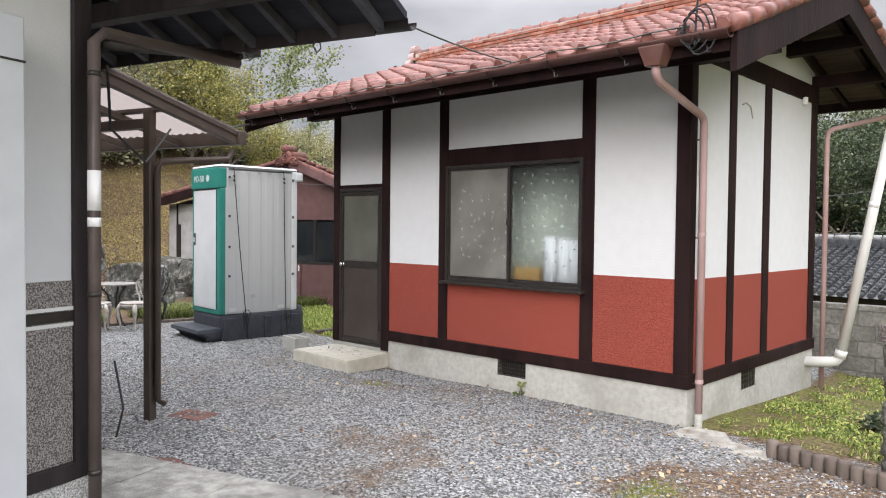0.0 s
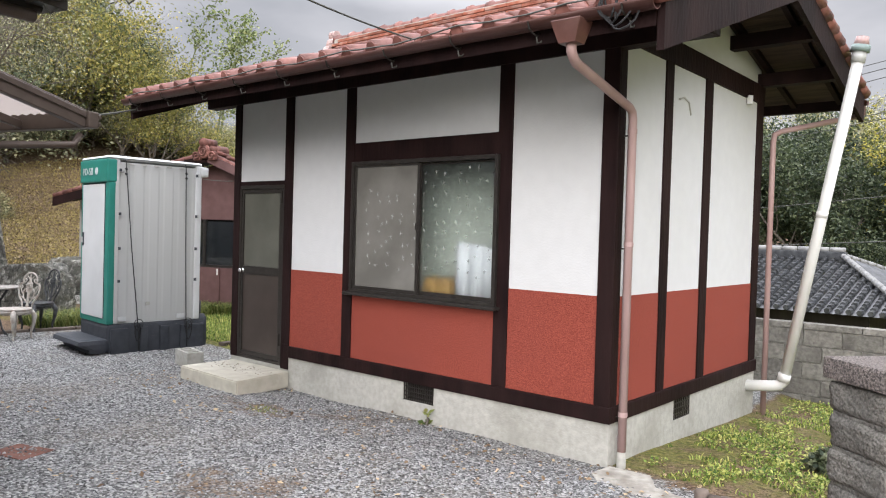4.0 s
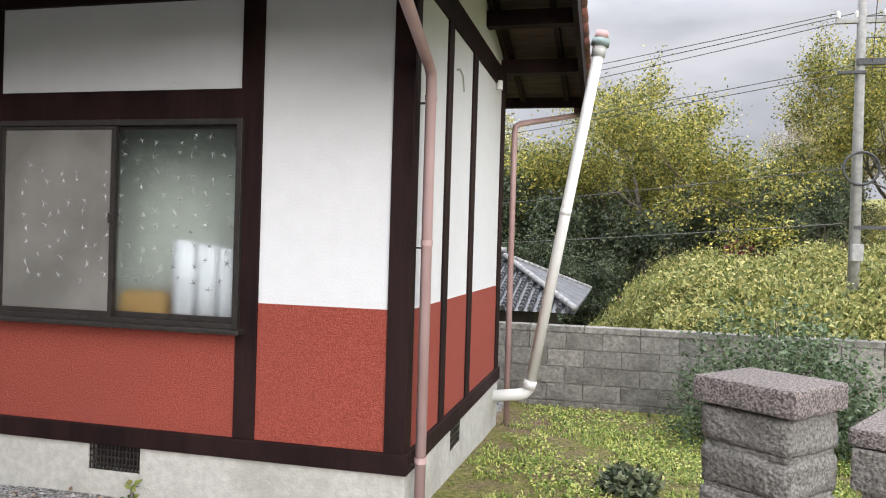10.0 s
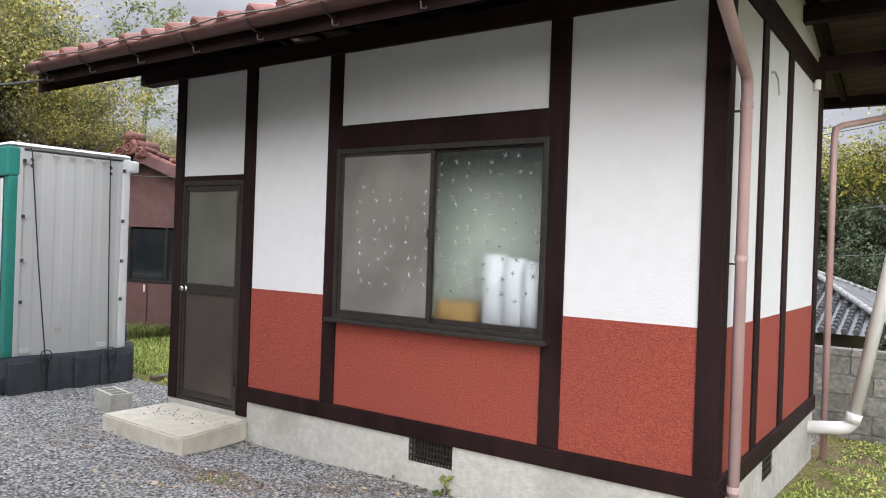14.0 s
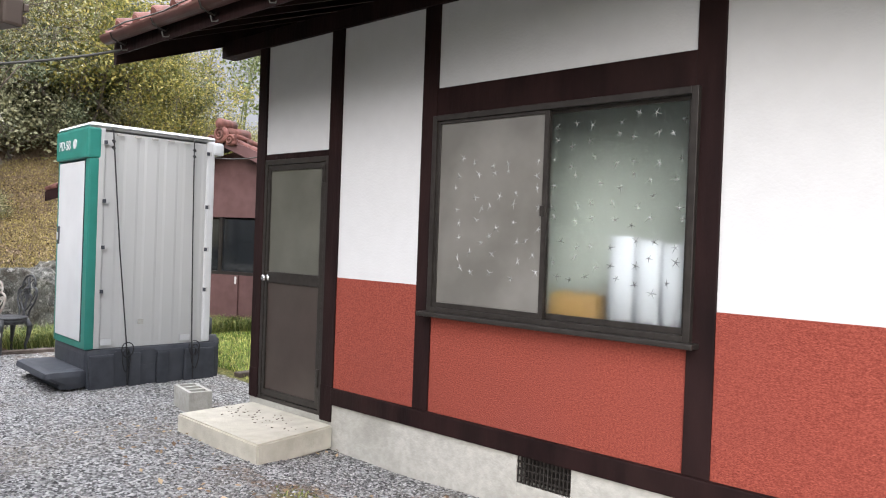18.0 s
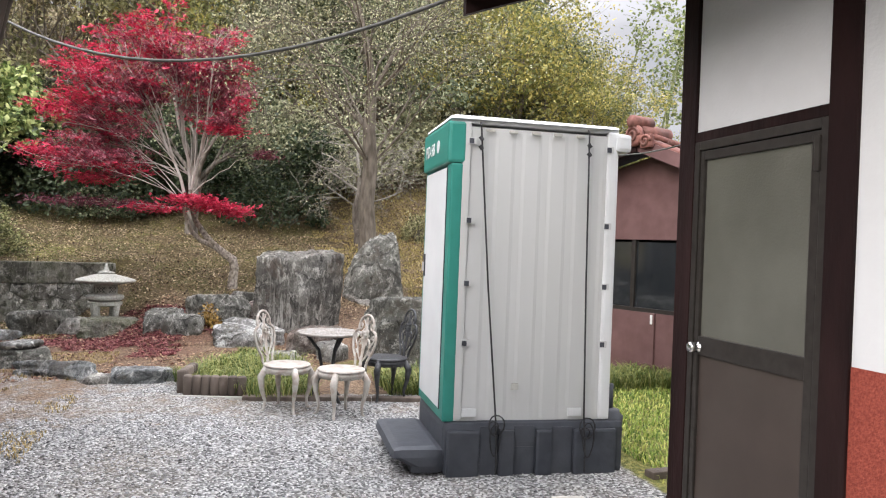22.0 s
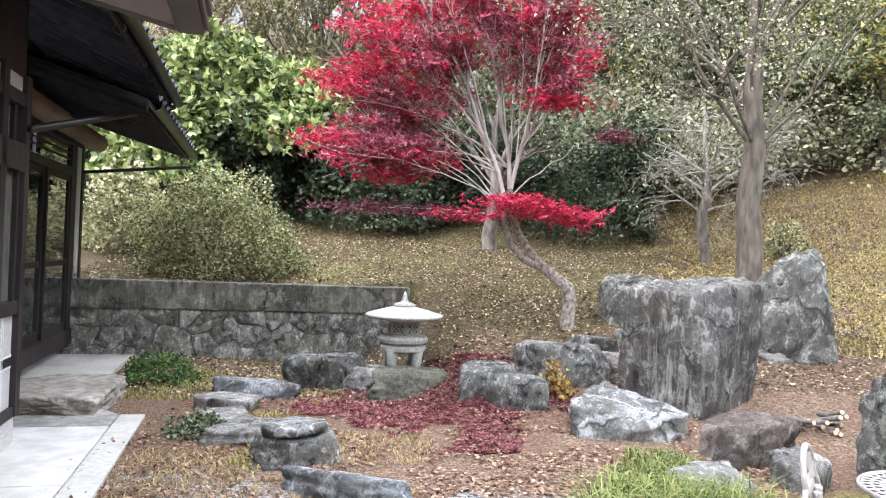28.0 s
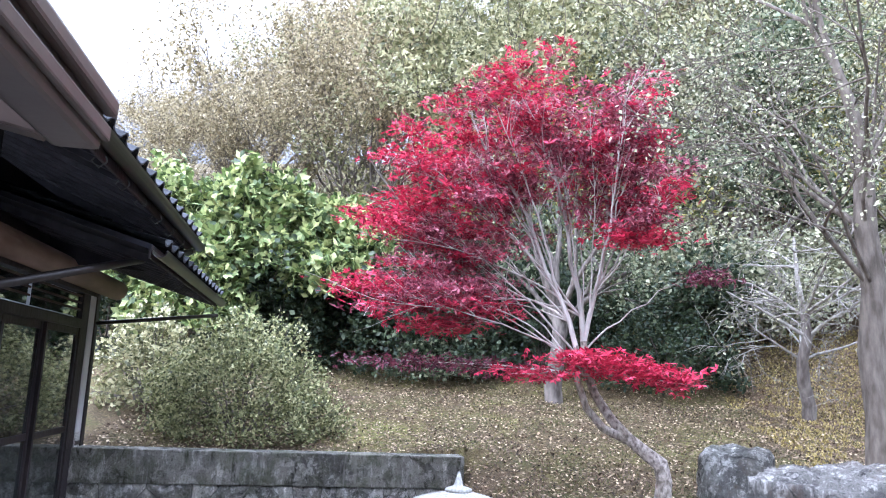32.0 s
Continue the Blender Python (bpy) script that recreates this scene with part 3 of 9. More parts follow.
def ground_kind(x, y):
    """How much of the ground is grass, leaf litter and bare straw-coloured soil; the rest is gravel."""
    w = noise.noise(Vector((x * 0.7, y * 0.7, 1))) * 0.5 + noise.noise(Vector((x * 2.3, y * 2.3, 4))) * 0.35
    grass = litter = straw = 0.0
    if -2.95 < x < 2.2 and 5.9 + 0.25 * w < y < 10.4:
        grass, straw = 0.52 + 0.9 * w, 0.9
    if (y > 10.4 and x > -14) or x > 1.9 + 1.2 * w:
        grass, straw = 0.8 + 0.5 * w, 0.6
    edge = -12.6 + 0.8 * w - 0.5 * smooth(0, -1, y)
    if x < edge:
        k = smooth(edge, edge - 0.8, x)
        straw = max(straw, 0.75 * k)
        hillk = smooth(-16.2, -17.8, x)
        grass = max(grass, hillk * (0.22 + 0.75 * w) - 0.85 * hillk * smooth(5.6, 8.0, y))
        litter = max(litter, k * (0.30 + 0.45 * w) * (1 - 0.5 * smooth(6, 9, y)))
    if in_poly(x, y, POND):
        litter, straw, grass = 0.35 + w, 0.9, 0.0
    if -12.2 < x < -8.2 and y > 6.55:
        grass, straw = 1.0, 0.5
    if -11.8 > x > -13.5 and 3.7 < y < 8.5:
        grass, straw, litter = (0.75 if y > 6 or y < 4.2 else 0.15 + w), 0.8, 0.3 + 0.5 * w
    # dry straw-coloured weed patches in the gravel
    if straw < 0.3 and x < -7.5:
        straw = max(straw, smooth(-7.5, -10.5, x) * (0.12 + 0.45 * w), smooth(-9.8, -11.6, x) * (0.30 + 0.6 * w))
    if straw < 0.3 and x < -10.4 and y < 2.6:
        straw = max(straw, 0.75 * smooth(0.05, 0.35, w + 0.45 * smooth(1.9, 1.0, y)))
    if -6.8 < x < -0.8 and 2.4 < y < 5.6:
        straw = max(straw, 0.46 * smooth(0.06, 0.34, w + 0.25 * noise.noise(Vector((x * 0.5, y * 0.5, 11)))))
        grass = max(grass, 0.5 * smooth(0.34, 0.5, w))
    if x > -4.6 and 3.2 < y < 6:
        straw = max(straw, 0.62 * smooth(-4.6, -3.2, x) * smooth(3.2, 4.2, y) * smooth(1.2, -0.4, x) * smooth(-0.2, 0.3, w + 0.45 * smooth(-3.6, -1.8, x) - 0.25))
        grass = max(grass, 0.7 * smooth(0.3, 0.5, w))
    return [min(1.0, max(0.0, v)) for v in (grass, litter, straw)]


xs, ys = axis_steps(-24, 2.0, 0.13, -1500, 1500), axis_steps(-3.5, 11.0, 0.13, -1500, 1500)
nx, ny = len(xs), len(ys)
gverts = [(x, y, ground_z(x, y)) for y in ys for x in xs]
gfaces = [(j * nx + i, j * nx + i + 1, (j + 1) * nx + i + 1, (j + 1) * nx + i) for j in range(ny - 1) for i in range(nx - 1)]


def ground_material():
    m = bpy.data.materials.new("gravel_grass_and_leaf_litter")
    m.use_nodes = True
    n, l = m.node_tree.nodes, m.node_tree.links
    p = n["Principled BSDF"]
    co = n.new("ShaderNodeTexCoord")

    def noisy(scale, detail=5, rough=0.6):
        z = n.new("ShaderNodeTexNoise")
        z.inputs["Scale"].default_value, z.inputs["Detail"].default_value, z.inputs["Roughness"].default_value = scale, detail, rough
        l.new(co.outputs["Object"], z.inputs["Vector"])
        return z.outputs["Fac"]

    def ramp(src, *stops):
        r = n.new("ShaderNodeValToRGB")
        els = r.color_ramp.elements
        while len(els) < len(stops):
            els.new(0.5)
        for e, (pos, c) in zip(els, stops):
            e.position, e.color = pos, (*c, 1)
        l.new(src, r.inputs["Fac"])
        return r.outputs["Color"]

    def mix(fac, a, b):
        x = n.new("ShaderNodeMix")
        x.data_type = "RGBA"
        l.new(fac, x.inputs[0])
        l.new(a, x.inputs[6])
        l.new(b, x.inputs[7])
        return x.outputs[2]

    vor = n.new("ShaderNodeTexVoronoi")
    vor.inputs["Scale"].default_value = 64
    l.new(co.outputs["Object"], vor.inputs["Vector"])
    sep = n.new("ShaderNodeSeparateColor")
    l.new(vor.outputs["Color"], sep.inputs[0])
    gravel = ramp(sep.outputs[0], (0.0, (0.045, 0.046, 0.046)), (0.5, (0.205, 0.206, 0.203)), (1.0, (0.54, 0.54, 0.525)))
    dust = ramp(noisy(1.1, 6), (0.45, (0, 0, 0)), (0.75, (0.5, 0.5, 0.5)))
    browns = ramp(noisy(30), (0.3, (0.13, 0.105, 0.08)), (0.7, (0.30, 0.255, 0.20)))
    gravel = mix(dust, gravel, browns)
    grass = ramp(noisy(26, 6), (0.3, (0.05, 0.06, 0.016)), (0.5, (0.155, 0.155, 0.043)), (0.72, (0.33, 0.29, 0.105)))
    litter = ramp(noisy(38, 6, 0.7), (0.32, (0.045, 0.022, 0.018)), (0.5, (0.13, 0.075, 0.05)), (0.7, (0.27, 0.17, 0.11)))
    straw = ramp(noisy(34, 6, 0.7), (0.34, (0.045, 0.028, 0.020)), (0.5, (0.155, 0.105, 0.070)), (0.68, (0.38, 0.275, 0.18)))
    att = n.new("ShaderNodeAttribute")
    att.attribute_name = "cover"
    w = n.new("ShaderNodeSeparateColor")
    l.new(att.outputs["Color"], w.inputs[0])
    brk = noisy(7, 6, 0.65)
    damp = ramp(noisy(0.9, 5), (0.30, (0.55, 0.55, 0.55)), (0.50, (1, 1, 1)))
    olive = ramp(noisy(34, 7, 0.75), (0.34, (0.028, 0.022, 0.012)), (0.5, (0.095, 0.074, 0.036)), (0.66, (0.25, 0.19, 0.10)))
    mossy = ramp(noisy(26, 6, 0.7), (0.32, (0.035, 0.040, 0.012)), (0.7, (0.155, 0.150, 0.045)))
    olive = mix(ramp(noisy(0.75, 6, 0.65), (0.47, (0, 0, 0)), (0.60, (0.85, 0.85, 0.85))), olive, mossy)
    att0 = n.new("ShaderNodeAttribute")
    att0.attribute_name = "cover"
    wet = n.new("ShaderNodeMath")
    wet.operation = "MULTIPLY"
    l.new(damp, wet.inputs[0])
    l.new(att0.outputs["Alpha"], wet.inputs[1])
    straw = mix(wet.outputs[0], straw, olive)

    def cover(src):
        a = n.new("ShaderNodeMath")
        a.operation = "ADD"
        l.new(src, a.inputs[0])
        l.new(brk, a.inputs[1])
        r = n.new("ShaderNodeMapRange")
        r.inputs["From Min"].default_value, r.inputs["From Max"].default_value = 0.72, 1.10
        l.new(a.outputs[0], r.inputs["Value"])
        return r.outputs[0]

    col = mix(cover(w.outputs[2]), gravel, straw)
    col = mix(cover(w.outputs[1]), col, litter)
    col = mix(cover(w.outputs[0]), col, grass)
    l.new(col, p.inputs["Base Color"])
    p.inputs["Roughness"].default_value, p.inputs["Specular IOR Level"].default_value = 0.9, 0.2
    bp = n.new("ShaderNodeBump")
    bp.inputs["Strength"].default_value, bp.inputs["Distance"].default_value = 0.9, 0.02
    l.new(vor.outputs["Distance"], bp.inputs["Height"])
    bp.invert = True
    bp2 = n.new("ShaderNodeBump")
    bp2.inputs["Strength"].default_value, bp2.inputs["Distance"].default_value = 0.6, 0.03
    l.new(noisy(22, 5), bp2.inputs["Height"])
    l.new(bp.outputs[0], bp2.inputs["Normal"])
    l.new(bp2.outputs[0], p.inputs["Normal"])
    return m


GROUND = ground_material()
ground = raw("ground", gverts, gfaces, GROUND)
tagged(ground, "grey gravel yard running into grass, leaf litter and a hillside", "ground", kind="structure")
cover = ground.data.color_attributes.new("cover", "FLOAT_COLOR", "POINT")
cover.data.foreach_set("color", [c for v in gverts for c in (*ground_kind(v[0], v[1]), smooth(-16.0, -17.5, v[0]) * (1 - 0.8 * smooth(5.4, 7.6, v[1])))])
ground.data.shade_smooth()


# ---- the storehouse: timber frame, white plaster over red stucco ----
FY, SX = 5.875, -2.975          # plaster faces of the front and of the end wall
BY, WX = 9.03, -7.66            # back and far end
shed = thing("storehouse", "white and red plastered storehouse with dark timbers and red tiles", "building", (WX, FY, -0.1))
SO = Matrix.Translation((-WX, -FY, 0.1))


def shedbox(name, dims, material, label="", bevel=0.004, parent=None):
    x0, x1, y0, y1, z0, z1 = dims
    return boxpart(name, (x0 - WX, x1 - WX, y0 - FY, y1 - FY, z0 + 0.1, z1 + 0.1), material, parent or shed, label, bevel)


TOP = 2.92
POSTS = [(-7.66, -7.545), (-6.754, -6.625), (-5.825, -5.697), (-4.012, -3.876), (-3.085, SX + 0.015)]
for i, (a, b) in enumerate(POSTS):
    shedbox("front_post", (a, b, FY - 0.016, FY + 0.1, 0.347 if 0 < i < 4 else 0.23, TOP), DARKWOOD)
SIDE = [(6.65, 6.79), (7.48, 7.64), (8.86, 9.04)]
shedbox("corner_post", (SX - 0.1, SX + 0.017, FY + 0.0, FY + 0.075, 0.24, TOP + 0.02), DARKWOOD)
for a, b in SIDE:
    shedbox("side_post", (SX - 0.1, SX + 0.015, a, b, 0.30, 3.05), DARKWOOD)
# panels between the posts
for (a0, a1), (b0, b1) in zip(POSTS[1:], POSTS[2:]):
    if a1 == -5.697:
        shedbox("white_panel", (a1, b0, FY, FY + 0.09, 2.39, TOP), WHITE, bevel=0)
        shedbox("red_panel", (a1, b0, FY, FY + 0.09, 0.347, 0.962), RED, "brick red roughcast panel", bevel=0)
    else:
        shedbox("white_panel", (a1, b0, FY, FY + 0.09, 1.141, TOP), WHITE, bevel=0)
        shedbox("red_panel", (a1, b0, FY - 0.003, FY + 0.09, 0.347, 1.141), RED, "brick red roughcast panel", bevel=0)
shedbox("white_panel", (-7.545, -6.754, FY, FY + 0.09, 2.065, TOP), WHITE, bevel=0)
prev = FY + 0.075
for a, b in SIDE:
    shedbox("white_panel", (SX - 0.09, SX, prev, a, 1.141, 3.06), WHITE, bevel=0)
    shedbox("red_panel", (SX - 0.09, SX + 0.003, prev, a, 0.347, 1.141), RED, "brick red roughcast panel", bevel=0)
    prev = b
shedbox("back_wall", (WX + 0.02, SX - 0.1, BY - 0.1, BY, 0.2, TOP + 0.05), WHITE)
shedbox("far_end_wall", (WX + 0.01, WX + 0.1, FY + 0.1, BY - 0.1, 0.2, TOP + 0.05), WHITE)
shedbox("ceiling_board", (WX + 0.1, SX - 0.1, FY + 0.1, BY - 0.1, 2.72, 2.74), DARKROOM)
shedbox("floor_board", (WX + 0.1, SX - 0.1, FY + 0.1, BY - 0.1, 0.2, 0.235), SOFFIT)
shedbox("sill_beam", (-6.625, SX + 0.03, FY - 0.032, FY + 0.09, 0.23, 0.347), DARKWOOD, bevel=0.008)
shedbox("sill_beam", (SX - 0.09, SX + 0.032, FY + 0.09, 9.05, 0.23, 0.347), DARKWOOD, bevel=0.008)
shedbox("lintel", (-5.697, -4.012, FY - 0.012, FY + 0.09, 2.21, 2.39), DARKWOOD)
shedbox("door_lintel", (-7.545, -6.754, FY - 0.012, FY + 0.09, 2.02, 2.065), DARKWOOD)
shedbox("wall_plate", (WX - 0.55, -2.3, FY - 0.03, FY + 0.1, TOP, TOP + 0.13), DARKWOOD)
shedbox("foundation", (-6.625, -4.985, FY - 0.012, FY + 0.1, -0.35, 0.23), CONC, "grey concrete plinth, stained", 0.006)
shedbox("foundation", (-4.625, SX + 0.014, FY - 0.012, FY + 0.1, -0.35, 0.23), CONC, "grey concrete plinth, stained", 0.006)
shedbox("foundation", (-4.985, -4.625, FY - 0.011, FY + 0.1, -0.35, 0.07), CONC, "", 0)
shedbox("foundation", (SX - 0.1, SX + 0.014, FY + 0.1, 7.01, -0.45, 0.23), CONC, "grey concrete plinth, stained", 0.006)
shedbox("foundation", (SX - 0.1, SX + 0.014, 7.37, 9.04, -0.45, 0.23), CONC, "grey concrete plinth, stained", 0.006)
shedbox("foundation", (SX - 0.1, SX + 0.013, 7.01, 7.37, -0.45, 0.05), CONC, "", 0)
shedbox("threshold", (-7.66, -6.625, FY - 0.01, FY + 0.12, -0.3, 0.125), CONC, "", 0.01)


def vent(x0, x1, z0, z1, end=False):
    bm = B()
    n = 14 if not end else 9
    w = (x1 - x0) / n
    for i in range(n + 1):
        x = x0 + (x1 - x0) * i / n
        box(bm, x - 0.004, x + 0.004, 0.012, 0.022, z0, z1)
    for k in range(5):
        z = z0 + (z1 - z0) * k / 4
        box(bm, x0, x1, 0.010, 0.024, z - 0.004, z + 0.004)
    box(bm, x0, x1, 0.075, 0.08, z0, z1)
    m = Matrix.Translation((0, FY - 0.012, 0)) if not end else Matrix.Translation((SX + 0.014, 0, 0)) @ pose(0, 0, 0, 0, 0, 90)
    bmesh.ops.transform(bm, matrix=SO @ m, verts=bm.verts)
    return part("air_vent", bm, BRONZE, shed, "black grating of an underfloor vent")


vent(-4.985, -4.625, 0.07, 0.23)
vent(7.01, 7.37, 0.05, 0.23, True)

# roof planes
EY0, RY, EY1 = 4.93, 7.40, 9.95
EZ, PITCH, BACKPITCH = 2.88, 0.364, 0.25
RX0, RX1 = -8.22, -2.22


def roof_z(y):
    return EZ + (y - EY0) * PITCH if y < RY else EZ + (RY - EY0) * PITCH - (y - RY) * BACKPITCH


def slope_slab(name, x0, x1, y0, y1, d0, d1, material, parent, label=""):
    bm = B()
    vs = [bm.verts.new((x - WX, y - FY, roof_z(y) + d + 0.1)) for d in (d0, d1) for x, y in ((x0, y0), (x1, y0), (x1, y1), (x0, y1))]
    for f in ((3, 2, 1, 0), (4, 5, 6, 7), (0, 1, 5, 4), (1, 2, 6, 5), (2, 3, 7, 6), (3, 0, 4, 7)):
        bm.faces.new([vs[i] for i in f])
    bmesh.ops.recalc_face_normals(bm, faces=bm.faces)
    return part(name, bm, material, parent, label)


slope_slab("roof_deck", RX0 + 0.03, RX1 - 0.03, EY0 + 0.02, RY, -0.03, 0.0, SOFFIT, shed, "weathered roof boards seen from below")
slope_slab("roof_deck", RX0 + 0.03, RX1 - 0.03, RY, EY1 - 0.02, -0.03, 0.0, SOFFIT, shed, "weathered roof boards seen from below")
for y0, y1 in ((EY0, RY), (RY, EY1)):
    slope_slab("bargeboard", RX1 - 0.045, RX1, y0, y1, -0.27, 0.03, DARKWOOD, shed, "dark bargeboard with peeling paint")
    slope_slab("bargeboard", RX0, RX0 + 0.045, y0, y1, -0.2, 0.012, DARKWOOD, shed)
for k in range(13):
    x = -8.05 + k * 0.465
    slope_slab("rafter", x, x + 0.05, EY0 + 0.04, RY, -0.085, -0.03, DARKWOOD, shed)
    slope_slab("rafter", x, x + 0.05, RY, EY1 - 0.04, -0.085, -0.03, DARKWOOD, shed)
slope_slab("eave_fascia", RX0 + 0.02, RX1 - 0.05, EY0 - 0.005, EY0 + 0.03, -0.13, 0.0, DARKWOOD, shed)
slope_slab("eave_fascia", RX0 + 0.02, RX1 - 0.05, EY1 - 0.03, EY1 + 0.005, -0.13, 0.0, DARKWOOD, shed)
for y in (6.65, RY, 8.15, BY - 0.05):
    z = roof_z(y) - 0.10
    shedbox("purlin", (-3.0 if y < BY - 0.1 else WX - 0.5, RX1 - 0.05, y - 0.06, y + 0.06, z - 0.13, z), DARKWOOD)
# gable wall over the tie beam
bm = B()
ga = [(SX - 0.02, FY, 3.0), (SX - 0.02, BY, 3.0), (SX - 0.02, BY, roof_z(BY) - 0.04), (SX - 0.02, RY, roof_z(RY) - 0.04), (SX - 0.02, FY, roof_z(FY) - 0.04)]
va = [bm.verts.new(SO @ Vector(p)) for p in ga]
vb = [bm.verts.new(SO @ (Vector(p) - Vector((0.08, 0, 0)))) for p in ga]
bm.faces.new(va)
bm.faces.new(vb[::-1])
for i in range(5):
    bm.faces.new((va[i], vb[i], vb[(i + 1) % 5], va[(i + 1) % 5]))
bmesh.ops.recalc_face_normals(bm, faces=bm.faces)
part("gable_panel", bm, WHITE, shed)
shedbox("tie_beam", (SX - 0.1, SX + 0.02, FY, 9.05, 2.98, 3.17), DARKWOOD)


def shedpart(name, bm, material, label="", parent=None, smooth=False):
    bmesh.ops.transform(bm, matrix=SO, verts=bm.verts)
    return part(name, bm, material, parent or shed, label, smooth)


# gutter with its hooks, outlet box and downpipe
def half_pipe(bm, x0, x1, y, z, r):
    rows = []
    for rad in (r, r - 0.006):
        rows.append([(y + rad * math.cos(a), z + rad * math.sin(a)) for a in (math.pi + math.pi * k / 10 for k in range(11))])
    va = [[[bm.verts.new((x, p[0], p[1])) for p in row] for x in (x0, x1)] for row in rows]
    for k in range(10):
        bm.faces.new((va[0][0][k], va[0][1][k], va[0][1][k + 1], va[0][0][k + 1]))
        bm.faces.new((va[1][0][k + 1], va[1][1][k + 1], va[1][1][k], va[1][0][k]))
    for k in (0, 10):
        bm.faces.new((va[0][0][k], va[1][0][k], va[1][1][k], va[0][1][k]))
    for e in (0, 1):
        for k in range(10):
            bm.faces.new((va[0][e][k], va[0][e][k + 1], va[1][e][k + 1], va[1][e][k]))
    return bm


GY, GZ = 4.862, 2.875
shedpart("gutter", half_pipe(B(), RX0 + 0.02, RX1 - 0.02, GY, GZ, 0.056), GUTTER, "brown half-round eave gutter", smooth=True)
shedpart("gutter", half_pipe(B(), RX0 + 0.02, RX1 + 0.02, EY1 + 0.07, roof_z(EY1) - 0.03, 0.056), GUTTER, "brown half-round eave gutter", smooth=True)
for k in range(10):
    x = -8.0 + k * 0.62
    bm = tube(B(), [(x, EY0 + 0.02, GZ - 0.03), (x, EY0 - 0.02, GZ - 0.075), (x, GY, GZ - 0.068), (x, GY - 0.045, GZ - 0.05), (x, GY - 0.062, GZ - 0.01)], 0.006, 6)
    shedpart("gutter_hook", bm, BRONZE)
    bm = tube(B(), [(x + 0.02, EY0 + 0.02, GZ - 0.07), (x + 0.02, EY0 - 0.01, GZ - 0.115), (x + 0.02, GY + 0.02, GZ - 0.125), (x + 0.02, GY + 0.01, GZ - 0.09)], 0.005, 6)
    shedpart("gutter_hook", bm, CABLE)
OX = -2.765
bm = B()
box(bm, OX - 0.1, OX + 0.1, GY - 0.085, GY + 0.075, 2.70, 2.835, 0.008)
for v in bm.verts:
    if v.co.z < 2.75:
        v.co.x = OX + (v.co.x - OX) * 0.6
        v.co.y = GY + (v.co.y - GY) * 0.68
shedpart("gutter_outlet_box", bm, GUTTER, "faded orange-brown outlet box")
pipe = shedpart("downpipe", tube(B(), [(OX, GY, 2.71), (OX, GY, 2.665), (OX, GY + 0.02, 2.635), (OX - 0.01, GY + 0.07, 2.61), (-2.89, 5.88, 2.49), (-2.893, 5.93, 2.465), (-2.893, 5.945, 2.42), (-2.893, 5.945, 0.02)], 0.031, 14), DOWNPIPE, "faded pinkish-brown downpipe", smooth=True)
shedpart("pipe_foot", tube(B(), [(-2.893, 5.945, 0.03), (-2.893, 5.945, -0.12)], 0.034, 14), CONC, parent=pipe)
for z in (2.33, 1.52, 0.30):
    shedpart("pipe_collar", tube(B(), [(-2.893, 5.945, z - 0.016), (-2.893, 5.945, z + 0.016)], 0.0345, 14), DOWNPIPE, parent=pipe)
    bm = box(B(), SX, -2.87, 5.935, 5.955, z - 0.035, z - 0.025)
    shedpart("pipe_bracket", bm, BRONZE, parent=pipe)
shedpart("downpipe", tube(B(), [(-2.3, EY1 + 0.07, roof_z(EY1) - 0.10), (-2.3, EY1 + 0.03, roof_z(EY1) - 0.2), (-2.83, 9.2, 2.72), (-2.87, 9.12, 2.68), (-2.875, 9.10, 2.6), (-2.875, 9.10, -0.3)], 0.029, 12), DOWNPIPE, "faded pinkish-brown downpipe", smooth=True)
shedpart("gutter_outlet_box", box(B(), -2.37, -2.23, EY1, EY1 + 0.14, roof_z(EY1) - 0.18, roof_z(EY1) - 0.07, 0.01), GUTTER)
# cable loop under the eave by the outlet
for k in range(4):
    rng = random.Random(k)
    c = Vector((-2.52 + 0.03 * k, GY - 0.03, GZ + 0.02))
    r = 0.07 + 0.02 * k
    pts = [c + Vector((r * math.cos(a) * 0.8, 0.02 * math.sin(3 * a + k), r * math.sin(a) * 1.3)) for a in (2 * math.pi * i / 16 for i in range(16))]
    shedpart("cable_loop", tube(B(), pts, 0.006, 5, closed=True), BLACKROPE)
shedpart("cable_run", tube(B(), [(-2.45, GY - 0.02, 3.2), (-2.46, GY - 0.03, 3.0), (-2.47, GY - 0.03, 2.8)], 0.008, 6), BLACKROPE)
shedpart("cable_run", tube(B(), [(-8.1 + 0.28 * i, GY - 0.035, GZ + 0.03 + 0.012 * math.sin(i * 1.7) + (0.02 if i > 15 else 0)) for i in range(21)], 0.006, 5), CABLE)
# peeling plaster scar and lamp socket on the end wall
shedpart("plaster_crack", tube(B(), [(SX + 0.004, 6.93, 2.72), (SX + 0.004, 7.02, 2.745), (SX + 0.004, 7.12, 2.72), (SX + 0.004, 7.17, 2.62)], 0.008, 5), CONC)
shedpart("lamp_socket", tube(B(), [(SX + 0.03, 8.55, 3.0), (SX + 0.03, 8.55, 2.92)], 0.03, 10), WHITEPVC)

